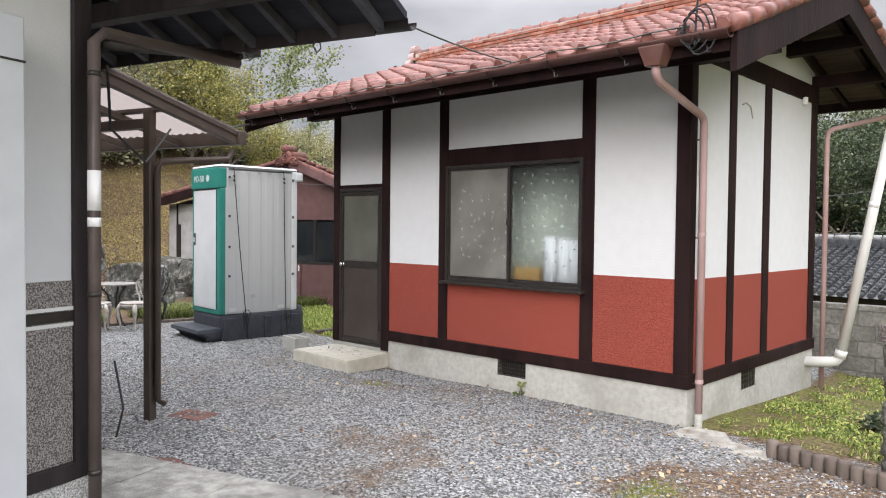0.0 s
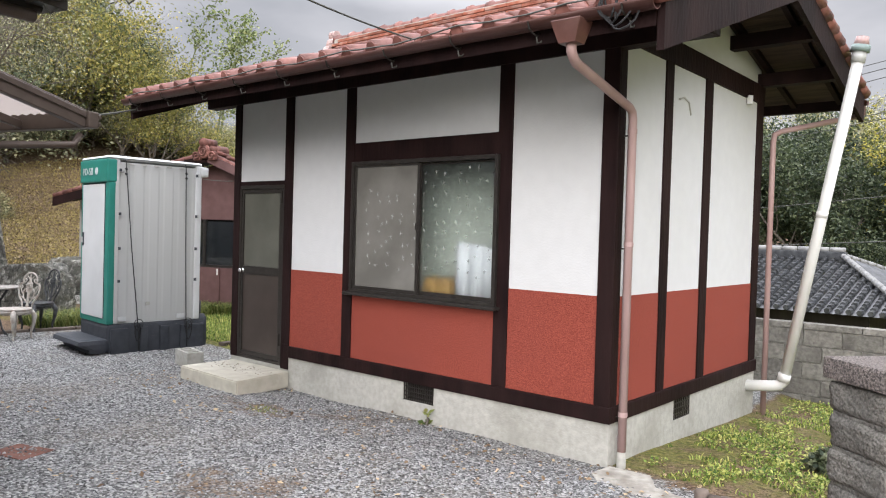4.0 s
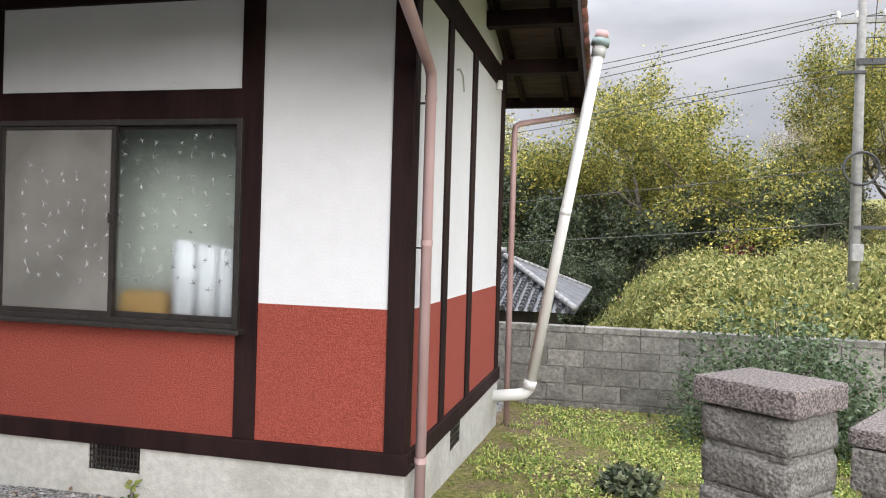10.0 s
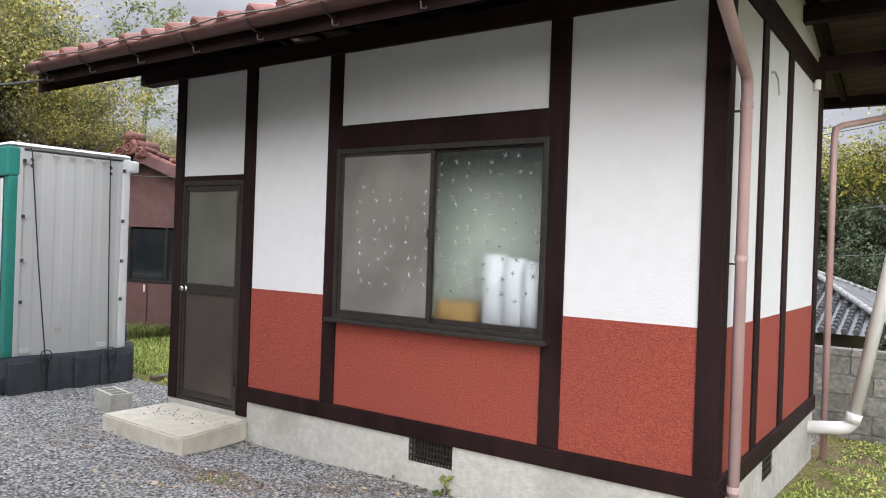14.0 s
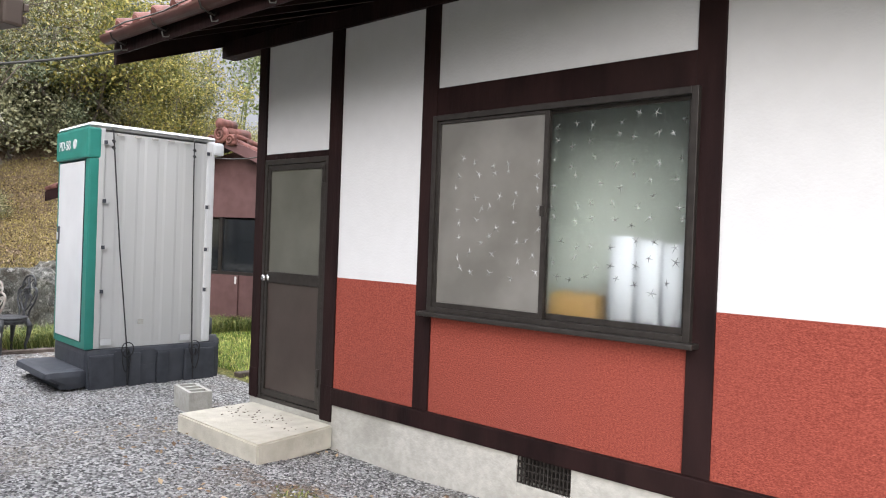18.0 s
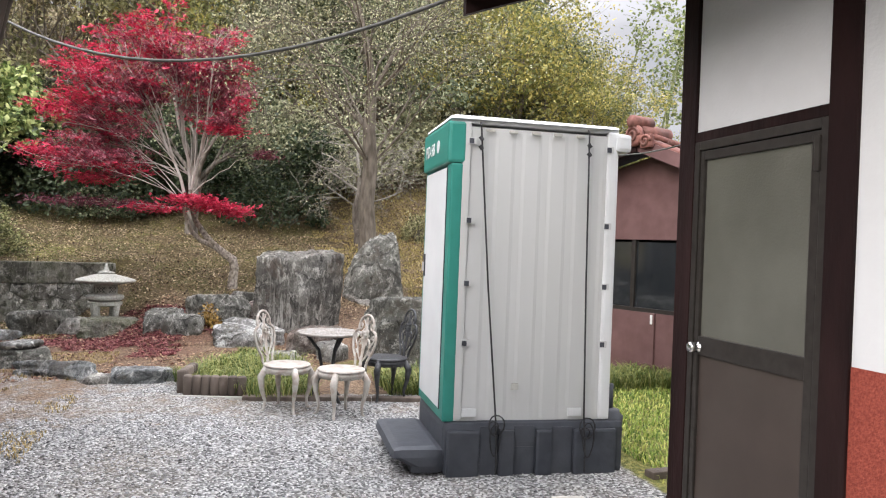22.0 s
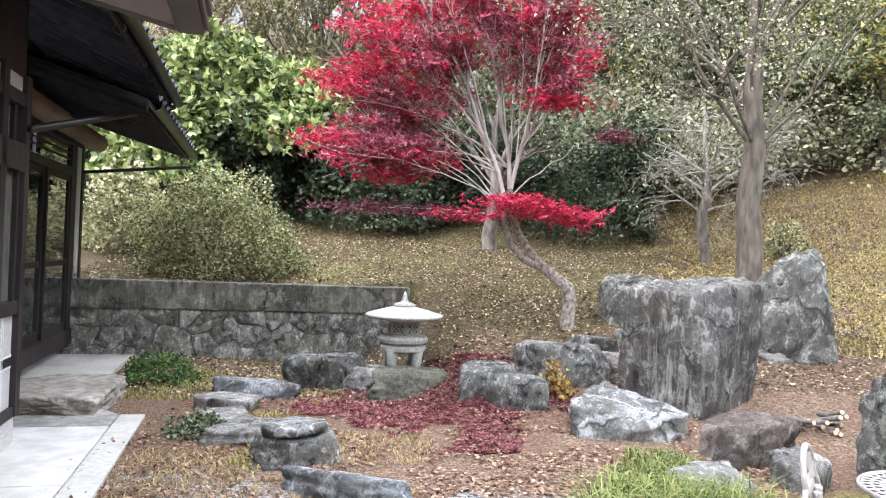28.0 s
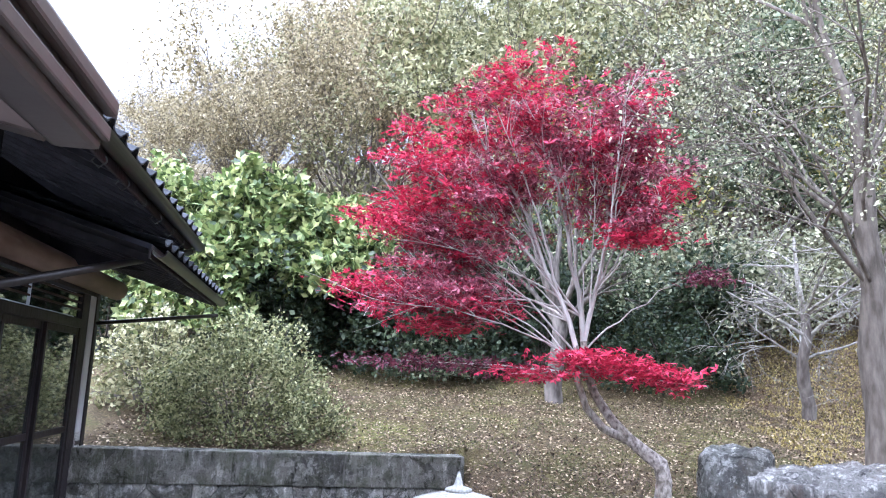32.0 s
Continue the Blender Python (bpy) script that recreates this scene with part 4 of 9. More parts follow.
# door
for x0, x1 in ((-7.66, -7.545), (-6.754, -6.625)):
    shedbox("post_foot", (x0, x1, FY - 0.02, FY + 0.09, 0.126 if x0 < -7 else 0.10, 0.36), DARKWOOD)
door = thing("back_door", "closed brown aluminium half-glazed door with round knob", "door", (-7.545, FY - 0.012, 0.125))
dw, dh = 0.791, 1.895
for nm, d in (("door_frame", (0, 0.035, 0, 0.07, 0, dh)), ("door_frame", (dw - 0.035, dw, 0, 0.07, 0, dh)), ("door_frame", (0.035, dw - 0.035, 0, 0.07, dh - 0.04, dh)), ("door_frame", (0.035, dw - 0.035, 0, 0.07, 0, 0.03)),
              ("stile", (0.04, 0.068, 0.005, 0.04, 0.035, dh - 0.045)), ("stile", (dw - 0.082, dw - 0.04, 0.005, 0.04, 0.035, dh - 0.045)),
              ("rail", (0.068, dw - 0.082, 0.006, 0.039, dh - 0.085, dh - 0.045)), ("rail", (0.068, dw - 0.082, 0.006, 0.039, 0.93, 1.015)), ("rail", (0.068, dw - 0.082, 0.006, 0.039, 0.035, 0.085))):
    boxpart(nm, d, BRONZE, door, "", 0.003)
boxpart("lower_panel", (0.068, dw - 0.082, 0.018, 0.03, 0.085, 0.93), DOORPANEL, door, "flat brown panel", 0.001)
FROST = mat("frosted_dark_glass", (0.082, 0.082, 0.068), (0.112, 0.112, 0.094), 2, 0.2, 0.06, 90, spec=0.6)
boxpart("glass_pane", (0.068, dw - 0.082, 0.02, 0.026, 1.015, dh - 0.085), FROST, door, "dark frosted glass", 0)
bm = lathe(B(), [(0.024, 0), (0.024, 0.004), (0.012, 0.007), (0.011, 0.018), (0.022, 0.023), (0.026, 0.036), (0.022, 0.048), (0.008, 0.052)], 18)
bmesh.ops.transform(bm, matrix=pose(0.075, 0.004, 0.965, 90, 0, 0), verts=bm.verts)
part("knob", bm, CHROME, door, "chrome round knob", True)
for z in (0.2, 1.7):
    boxpart("hinge", (dw - 0.055, dw - 0.03, -0.012, 0.01, z, z + 0.13), BRONZE, door, "", 0.004)

# window
win = thing("sliding_window", "bronze aluminium sliding window with patterned frosted glass", "window", (-5.699, FY - 0.012, 0.985))
ww, wh = 1.715, 1.225
for nm, d in (("outer_frame", (0, 0.035, -0.035, 0.08, 0, wh)), ("outer_frame", (ww - 0.035, ww, -0.035, 0.08, 0, wh)), ("outer_frame", (0.035, ww - 0.035, -0.035, 0.08, wh - 0.035, wh)), ("outer_frame", (0.035, ww - 0.035, -0.035, 0.08, 0, 0.03))):
    boxpart(nm, d, BRONZE, win, "", 0.003)
boxpart("window_sill", (-0.04, ww + 0.035, -0.085, 0.04, -0.028, 0), BRONZE, win, "dark metal sill board", 0.006)
mid = 0.845


def sash(x0, x1, y):
    s = new("sash")
    s.parent = win
    tagged(s, "bronze sash")
    for d in ((x0, x0 + 0.024, y, y + 0.03, 0.03, wh - 0.035), (x1 - 0.03, x1, y, y + 0.03, 0.03, wh - 0.035), (x0 + 0.024, x1 - 0.03, y, y + 0.03, 0.03, 0.062), (x0 + 0.024, x1 - 0.03, y, y + 0.03, wh - 0.055, wh - 0.035)):
        boxpart("sash_bar", d, BRONZE, s, "", 0.002)
    return s, (x0 + 0.024, x1 - 0.03)


s1, (a0, a1) = sash(0.035, mid + 0.02, -0.022)
s2, (b0, b1) = sash(mid - 0.02, ww - 0.035, 0.016)
FROSTPALE = bpy.data.materials.new("patterned_frosted_glass")
FROSTPALE.use_nodes = True
fn, fl = FROSTPALE.node_tree.nodes, FROSTPALE.node_tree.links
fp = fn["Principled BSDF"]
fp.inputs["Base Color"].default_value = (0.86, 0.90, 0.88, 1)
fp.inputs["Roughness"].default_value, fp.inputs["Transmission Weight"].default_value, fp.inputs["IOR"].default_value = 0.50, 1.0, 1.20
fp.inputs["Specular IOR Level"].default_value = 0.9
boxpart("glass_pane", (b0, b1, 0.026, 0.030, 0.062, wh - 0.055), FROSTPALE, win, "patterned frosted glass", 0).visible_shadow = False
# large pale patches in the base colour imitate the reflection on this pane
FROSTGREY = mat("screened_glass_painted_reflection", (0.125, 0.12, 0.106), (0.15, 0.144, 0.127), 1.5, 0.22, 0.04, 200, spec=1.0, c=(0.25, 0.243, 0.22), cscale=1.3, camt=0.85)
FROSTGREY.node_tree.nodes["Principled BSDF"].inputs["Coat Weight"].default_value = 0.8
FROSTGREY.node_tree.nodes["Principled BSDF"].inputs["Coat Roughness"].default_value = 0.3
boxpart("glass_pane", (a0, a1, -0.010, -0.006, 0.062, wh - 0.055), FROSTGREY, win, "grey frosted glass with pale patches for reflection", 0)
# dark-to-pale mottling stands for shade and glint on the pressed relief
STARS = mat("pressed_star_relief_tones", (0.035, 0.037, 0.035), (0.42, 0.44, 0.43), 34, 0.35, 0, spec=0.5)
rng = random.Random(5)


def stars(x0, x1, y, z0, z1, n, name):
    """The small stars pressed into the glass."""
    bm = B()
    cols_ = max(3, int((n * (x1 - x0) / (z1 - z0)) ** 0.5))
    rows_ = max(3, n // cols_)
    for i in range(cols_ * rows_):
        cx = x0 + (x1 - x0) * (i % cols_ + 0.5 + rng.uniform(-0.34, 0.34)) / cols_
        cz = z0 + (z1 - z0) * (i // cols_ + 0.5 + rng.uniform(-0.34, 0.34)) / rows_
        t0 = rng.uniform(0, math.pi)
        for k in range(5):
            a = t0 + k * 2 * math.pi / 5 + rng.uniform(-0.35, 0.35)
            r, w = rng.uniform(0.014, 0.036), 0.0032
            d, q = Vector((math.cos(a), 0, math.sin(a))), Vector((-math.sin(a), 0, math.cos(a)))
            c = Vector((cx, y, cz))
            vs = [bm.verts.new(c + q * w), bm.verts.new(c + d * r), bm.verts.new(c - q * w), bm.verts.new(c + Vector((0, -0.003, 0)))]
            bm.faces.new((vs[0], vs[1], vs[3]))
            bm.faces.new((vs[3], vs[1], vs[2]))
    return tagged(part(name, bm, STARS, win), "small stars pressed in the glass", kind="stuff")


stars(b0, b1, 0.0255, 0.2, wh - 0.06, 66, "star_pattern")
# paler copy for the left pane, highlights of the stars in its colour
STARS = mat("pressed_star_painted_highlight", (0.13, 0.135, 0.13), (0.40, 0.41, 0.40), 60, 0.25, 0, spec=0.8)
stars(a0 + 0.1, a1, -0.0105, 0.22, wh - 0.25, 40, "star_pattern")
boxpart("sash_lock", (mid - 0.018, mid + 0.006, -0.03, -0.022, 0.60, 0.66), BRONZE, win, "", 0.003)
# what stands inside behind the glass
# white paper toned down to an even bluish grey
PAPER = mat("greyed_white_paper", (0.33, 0.34, 0.37), (0.40, 0.41, 0.44), 6, 0.85, 0.05)
roll = thing("paper_roll", "bundle of white paper rolls standing inside on the window ledge", "paper roll", (-4.44, FY + 0.14, 0.985))
for k in range(3):
    part("roll", lathe(B(), [(0.02, 0.01), (0.082, 0), (0.082, 0.50 - 0.02 * k), (0.074, 0.505 - 0.02 * k), (0.02, 0.50 - 0.02 * k)], 20, (0.15 * k, 0.01 * (k % 2), 0)), PAPER, roll, "", True)
YELLOW = mat("ochre_cushion", (0.17, 0.095, 0.025), (0.25, 0.145, 0.042), 8, 0.7, 0.1, c=(0.09, 0.05, 0.02), cscale=5, camt=0.6)
tagged(boxpart("yellow_box", (-4.90, -4.57, FY + 0.10, FY + 0.24, 0.985, 1.17), YELLOW, None, "", 0.055), "ochre cardboard box standing inside on the window ledge", "box")
shedbox("window_ledge", (-5.7, -4.02, FY + 0.09, FY + 0.42, 0.95, 0.985), SOFFIT)
shedpart("curtain", box(B(), -5.6, -3.7, FY + 0.62, FY + 0.63, 0.6, 2.45), mat("pale_green_curtain", (0.27, 0.30, 0.27), (0.34, 0.37, 0.34), 3, 0.9, 0.05), "pale green curtain behind the glass")

# step and hollow block before the door
bm = B()
foot = [(-7.60, 5.21), (-6.51, 5.17), (-6.60, 5.86), (-7.60, 5.86)]
lo = [bm.verts.new((x + 7.1, y - 5.5, -0.08)) for x, y in foot]
hi = [bm.verts.new((x + 7.1, y - 5.5, 0.085)) for x, y in foot]
bm.faces.new(lo[::-1])
bm.faces.new(hi)
for i in range(4):
    bm.faces.new((lo[i], lo[(i + 1) % 4], hi[(i + 1) % 4], hi[i]))
bmesh.ops.bevel(bm, geom=list(bm.edges), offset=0.012, segments=2, affect="EDGES")
step = part("door_step", bm, STEPCONC)
step.matrix_world = pose(-7.1, 5.5, 0)
tagged(step, "pale concrete doorstep slab with scattered dark grit", "step")
bm = B()
rng = random.Random(8)
for _ in range(70):
    x, y = rng.gauss(-7.2, 0.28), rng.gauss(5.58, 0.1)
    if -7.6 < x < -6.6 and 5.4 < y < 5.82:
        r = rng.uniform(0.003, 0.007)
        box(bm, x - r, x + r, y - r, y + r * 0.7, 0.084, 0.084 + r * 0.8)
tagged(part("grit", bm, KERB), "dark grit scattered on the doorstep", "grit", kind="stuff")
block = thing("concrete_block", "hollow grey concrete block lying on the gravel", "block", (-8.17, 5.655, -0.06), -11)
bm = B()
L, H2, W = 0.39, 0.19, 0.19
for x0, x1 in ((-L / 2, -L / 2 + 0.03), (-0.075, -0.045), (0.045, 0.075), (L / 2 - 0.03, L / 2)):
    box(bm, x0, x1, -W / 2 + 0.03, W / 2 - 0.03, 0, H2)
box(bm, -L / 2, L / 2, -W / 2, -W / 2 + 0.03, 0, H2, 0.003)
box(bm, -L / 2, L / 2, W / 2 - 0.03, W / 2, 0, H2, 0.003)
part("block_body", bm, CONC, block)

# leaning white vent pipe at the back corner
vp = thing("vent_pipe", "leaning white PVC vent pipe with grey collar and faded cap", "pipe", (-2.585, 8.94, -0.2))
vo = Matrix.Translation((2.585, -8.94, 0.2))
for nm, pts, r, m in (("foot_pipe", [(-2.99, 8.82, 0.10), (-2.74, 8.92, 0.115), (-2.68, 8.935, 0.13), (-2.648, 8.942, 0.17), (-2.628, 8.945, 0.25)], 0.056, WHITEPVC), ("riser", [(-2.63, 8.945, 0.23), (-2.09, 8.975, 3.36)], 0.052, WHITEPVC), ("collar", [(-2.10, 8.974, 3.30), (-2.085, 8.976, 3.40)], 0.064, GREYPLASTIC), ("cap_ring", [(-2.085, 8.976, 3.40), (-2.075, 8.977, 3.46)], 0.085, mat("grey_green_plastic", (0.16, 0.22, 0.21), (0.2, 0.26, 0.25), 5, 0.5, 0.03)), ("cap", [(-2.076, 8.977, 3.46), (-2.065, 8.978, 3.54)], [0.07, 0.055], DOWNPIPE), ("collar", [(-2.648, 8.94, 0.17), (-2.628, 8.945, 0.25)], 0.062, WHITEPVC), ("joint", [(-2.358, 8.96, 1.82), (-2.347, 8.96, 1.88)], 0.054, WHITEPVC)):
    bm = tube(B(), pts, r, 18)
    bmesh.ops.transform(bm, matrix=vo, verts=bm.verts)
    part(nm, bm, m, vp, "", True)

# ---- yard edge by the storehouse: stone pillar, low wall, log edging, block wall ----
pil = thing("gate_pillar", "dark tuff block gate pillar with speckled cap", "pillar", (-1.13, 5.24, -0.3), -40)
PW, PD = 0.42, 0.40
z = 0.0
course = 0
while z < 1.12:
    h = 0.19
    bm = B()
    box(bm, -PW, 0, 0, PD, z + 0.012, min(z + h, 1.13) - 0.008)
    bmesh.ops.subdivide_edges(bm, edges=list(bm.edges), cuts=11, use_grid_fill=True)
    mid_z = z + h / 2
    for v in bm.verts:
        # split faces: rough and bulging, rounded towards the joints
        edge = max(0.0, abs(v.co.z - mid_z) / (h / 2) - 0.62) * 0.06
        out_ = Vector((1 if v.co.x > -PW / 2 else -1, 0, 0)) if min(-v.co.x, v.co.x + PW) < min(v.co.y, PD - v.co.y) else Vector((0, 1 if v.co.y > PD / 2 else -1, 0))
        rough_ = 0.014 * noise.noise(v.co * 7 + Vector((course * 3.1, 0, 0))) + 0.010 * noise.noise(v.co * 19 + Vector((0, course * 2.3, 5))) + 0.005 * noise.noise(v.co * 50)
        v.co += out_ * (rough_ - edge)
    part("stone_block", bm, BLOCKSTONE, pil, "", True)
    boxpart("mortar", (-PW + 0.012, -0.012, 0.012, PD - 0.012, z + h - 0.009, z + h + 0.013), BLOCKSTONE, pil, "", 0)
    z += h
    course += 1
CAPSTONE = mat("speckled_washed_cap", (0.07, 0.062, 0.058), (0.27, 0.23, 0.21), 90, 0.85, 0.9, 110, lo=0.4, hi=0.62)
boxpart("cap", (-PW - 0.035, 0.03, -0.03, PD + 0.03, 1.135, 1.255), CAPSTONE, pil, "pinkish speckled cap slab", 0.018)
low = thing("low_wall", "low dark block wall with speckled coping beside the pillar", "wall", (-0.80, 5.62, -0.3), 60)
for k in range(7):
    for r in range(5):
        bm = box(B(), 0.4 * k + 0.004 + 0.2 * (r % 2), 0.4 * k + 0.396 + 0.2 * (r % 2), -0.15, 0.0, 0.19 * r + 0.004, 0.19 * r + 0.188, 0.008)
        part("wall_block", bm, BLOCKSTONE, low)
boxpart("coping", (0.02, 3.0, -0.17, 0.02, 0.955, 1.035), CAPSTONE, low, "", 0.014)
edging = thing("log_edging", "row of short brown log-shaped edging posts", "edging", (-2.13, 5.49, -0.2), -16)
for k in range(10):
    h = 0.24 + 0.02 * random.Random(k).random()
    part("edging_log", lathe(B(), [(0.044, 0), (0.045, h - 0.015), (0.038, h), (0.02, h + 0.004)], 12, (0.088 * k, 0, 0)), KERB, edging, "", True)
# broken concrete patch at the foot of the downpipe
bm = B()
pts = [(-2.95, 5.62), (-2.75, 5.40), (-2.42, 5.30), (-2.12, 5.36), (-2.2, 5.55), (-2.5, 5.66), (-2.62, 5.84), (-2.93, 5.84)]
lo = [bm.verts.new((x + 2.6, y - 5.6, -0.2)) for x, y in pts]
hi = [bm.verts.new((x + 2.6, y - 5.6, -0.060 + 0.02 * noise.noise(Vector((x * 3, y * 3, 0))))) for x, y in pts]
bm.faces.new(hi)
for i in range(len(pts)):
    bm.faces.new((lo[i], lo[(i + 1) % len(pts)], hi[(i + 1) % len(pts)], hi[i]))
patch = part("concrete_patch", bm, mat("weathered_grey_concrete", (0.32, 0.30, 0.265), (0.46, 0.435, 0.385), 14, 0.9, 0.6, 60, c=(0.15, 0.13, 0.10), cscale=5, camt=0.7))
patch.matrix_world = pose(-2.6, 5.6, 0)
tagged(patch, "broken pale concrete patch on the gravel", "slab")

wall_back = thing("wall_back", "grey-brown concrete block boundary wall with cap course", "wall", (-4.0, 10.2, -0.45), 1.3, kind="structure")
CB = mat("weathered_concrete_block", (0.14, 0.135, 0.12), (0.26, 0.25, 0.225), 22, 0.9, 0.7, 45, rnd=0.22, c=(0.08, 0.075, 0.065), cscale=2.5, camt=0.6)
boxpart("wall_core", (0, 12, 0.02, 0.14, 0, 1.03), CONC, wall_back, "", 0)
bm0 = box(B(), 0.003, 0.397, 0, 0.15, 0.003, 0.187, 0.007)
first = part("wall_block", bm0, CB, wall_back)
for r in range(5):
    for k in range(28):
        if r or k:
            b = new("wall_block", first.data)
            b.parent = wall_back
            b.location = (0.4 * k + 0.2 * (r % 2), 0, 0.19 * r + 0.08)
first.location = (0, 0, 0.08)
for k in range(20):
    boxpart("cap_block", (0.6 * k + 0.003, 0.6 * k + 0.597, -0.012, 0.165, 1.03, 1.10), CB, wall_back, "", 0.008)


def ornament(x, y, z, s, parentshift=None):
    bm = B()
    for cx, cz, r in ((0, 0.16, 0.11), (0, 0.30, 0.07), (-0.10, 0.07, 0.07), (0.10, 0.07, 0.07), (0, 0.0, 0.12)):
        tube(bm, [(-0.05, cx * s, cz * s), (0.05, cx * s, cz * s)], r * s, 14)
        tube(bm, [(-0.065, cx * s, cz * s), (-0.05, cx * s, cz * s)], r * s * 0.55, 12)
    bmesh.ops.transform(bm, matrix=Matrix.Translation((x, y, z)), verts=bm.verts)
    return bm


# ---- portable toilet ----
toilet = thing("portable_toilet", "light grey portable toilet with teal front on dark plastic base", "toilet", (-9.30, 5.25, -0.03), -4.0)
TW, TD, Z0, Z1 = 0.86, 1.15, 0.37, 2.37
# ribbed sides as one shell each
def ribbed(x, y0, y1, z0, z1, out):
    bm = B()
    n, prev = 44, None
    for i in range(n + 1):
        y = y0 + (y1 - y0) * i / n
        k = (i % 8)
        dx = out * (0.0035 if k in (2, 3, 4, 5, 6) else 0.0)
        a, b = bm.verts.new((x + dx, y, z0)), bm.verts.new((x + dx, y, z1))
        c, d = bm.verts.new((x - out * 0.03, y, z0)), bm.verts.new((x - out * 0.03, y, z1))
        if prev:
            bm.faces.new((prev[0], a, b, prev[1]))
            bm.faces.new((prev[3], d, c, prev[2]))
            bm.faces.new((prev[1], b, d, prev[3]))
            bm.faces.new((prev[2], c, a, prev[0]))
        prev = (a, b, c, d)
    bmesh.ops.recalc_face_normals(bm, faces=bm.faces)
    return bm


part("side_panel", ribbed(-0.012, 0.06, TD - 0.05, Z0, Z1 - 0.03, 1), GREYPLASTIC, toilet, "ribbed light grey side panel")
part("side_panel", ribbed(-TW + 0.012, 0.06, TD - 0.05, Z0, Z1 - 0.03, -1), GREYPLASTIC, toilet)
boxpart("back_panel", (-TW, 0, TD - 0.03, TD, Z0, Z1), GREYPLASTIC, toilet, "", 0.01)
for x0, x1, y0, y1 in ((-0.05, 0.012, TD - 0.07, TD + 0.012), (-TW - 0.012, -TW + 0.05, TD - 0.07, TD + 0.012)):
    boxpart("corner_trim", (x0, x1, y0, y1, Z0, Z1), WHITEPLASTIC, toilet, "", 0.02)
boxpart("corner_trim", (-0.06, 0.006, 0.045, 0.10, Z0, Z1), GREYPLASTIC, toilet, "", 0.008)
# teal front frame, header and white door
boxpart("front_post", (-0.105, 0.008, -0.03, 0.05, Z0, Z1 - 0.28), GREEN, toilet, "", 0.012)
boxpart("front_post", (-TW - 0.004, -TW + 0.05, -0.03, 0.045, Z0, Z1 - 0.28), GREEN, toilet, "", 0.012)
boxpart("header", (-TW - 0.006, 0.010, -0.055, 0.07, Z1 - 0.28, Z1), GREEN, toilet, "teal header with white lettering", 0.022)
boxpart("threshold", (-TW, 0, -0.025, 0.04, Z0 - 0.005, Z0 + 0.055), GREEN, toilet, "", 0.008)
tdoor = boxpart("door", (-TW + 0.05, -0.11, -0.036, 0.0, Z0 + 0.06, Z1 - 0.30), WHITEPLASTIC, toilet, "plain white door", 0.012)
boxpart("latch_plate", (-TW + 0.065, -TW + 0.115, -0.044, -0.03, 1.30, 1.47), DARKPLASTIC, tdoor, "", 0.004)
boxpart("latch", (-TW + 0.078, -TW + 0.10, -0.056, -0.042, 1.34, 1.41), GREYPLASTIC, tdoor, "", 0.004)
# dark strip fills the door joint in place of its shadow
boxpart("door_shadow_gap", (-0.111, -0.104, -0.034, 0.0, Z0 + 0.06, Z1 - 0.30), DARKPLASTIC, toilet, "", 0)
bm = B()
box(bm, -TW - 0.01, 0.012, -0.04, TD + 0.015, Z1 - 0.012, Z1 + 0.045, 0.03)
for v in bm.verts:
    if v.co.z > Z1 + 0.02:
        v.co.z += 0.035 * (1 - abs(v.co.y - 0.5) * 0.9) - 0.02
part("roof", bm, WHITEPLASTIC, toilet, "white moulded roof with rounded edge", True)
boxpart("roof_lip", (-0.35, 0.03, TD - 0.02, TD + 0.10, Z1 - 0.14, Z1 - 0.01), WHITEPLASTIC, toilet, "", 0.03)
# slots along both edges of the side
for y in (0.105, TD - 0.06):
    for z in (Z1 - 0.12, 1.72, 1.30, 0.90):
        boxpart("slot", (0.002, 0.016, y - 0.025, y + 0.03, z - 0.03, z + 0.015), GREYPLASTIC, toilet, "", 0.002)
        # flat dark plate on the slot drawn for the shade inside it
        boxpart("slot_recess", (0.0155, 0.0175, y - 0.02, y + 0.012, z - 0.026, z + 0.008), DARKPLASTIC, toilet, "", 0)
for k in range(5):
    boxpart("vent_slot", (0.004, 0.018, 0.2 + k * 0.16, 0.26 + k * 0.16, Z1 - 0.06, Z1 - 0.04), CONC, toilet, "", 0.002)
boxpart("drain_plate", (0.004, 0.018, 0.44, 0.49, 0.58, 0.625), CONC, toilet, "", 0.002)
for y in (0.10, 0.85):
    boxpart("foot_plate", (0.004, 0.02, y, y + 0.10, Z0 + 0.03, Z0 + 0.085), WHITEPLASTIC, toilet, "", 0.003)
# base with pockets and the front step
bm = B()
box(bm, -TW - 0.03, 0.03, -0.02, TD + 0.12, 0.0, Z0, 0.05)
for v in bm.verts:
    if v.co.z < 0.06:
        v.co.x *= 0.985
base = part("base", bm, DARKPLASTIC, toilet, "dark grey moulded base")
for y0, y1 in ((0.0, 0.225), (0.355, 0.465), (0.615, 0.735), (0.885, 1.20)):
    boxpart("base_rib", (0.03, 0.065, y0, y1, 0.0, Z0 - 0.05), DARKPLASTIC, base, "", 0.02)
POCKET = mat("darker_moulded_plastic", (0.042, 0.046, 0.056), (0.055, 0.06, 0.07), 8, 0.6, 0.1)
for y0, y1, z0, z1 in ((0.23, 0.35, 0.0, 0.34), (0.47, 0.61, 0.0, 0.20), (0.47, 0.61, 0.23, 0.34), (0.74, 0.88, 0.0, 0.33)):
    boxpart("fork_pocket", (0.029, 0.034, y0, y1, z0, z1), POCKET, base, "dark recess in the base", 0)
bm = B()
box(bm, -TW - 0.02, 0.03, -0.36, 0.0, 0.02, 0.20, 0.06)
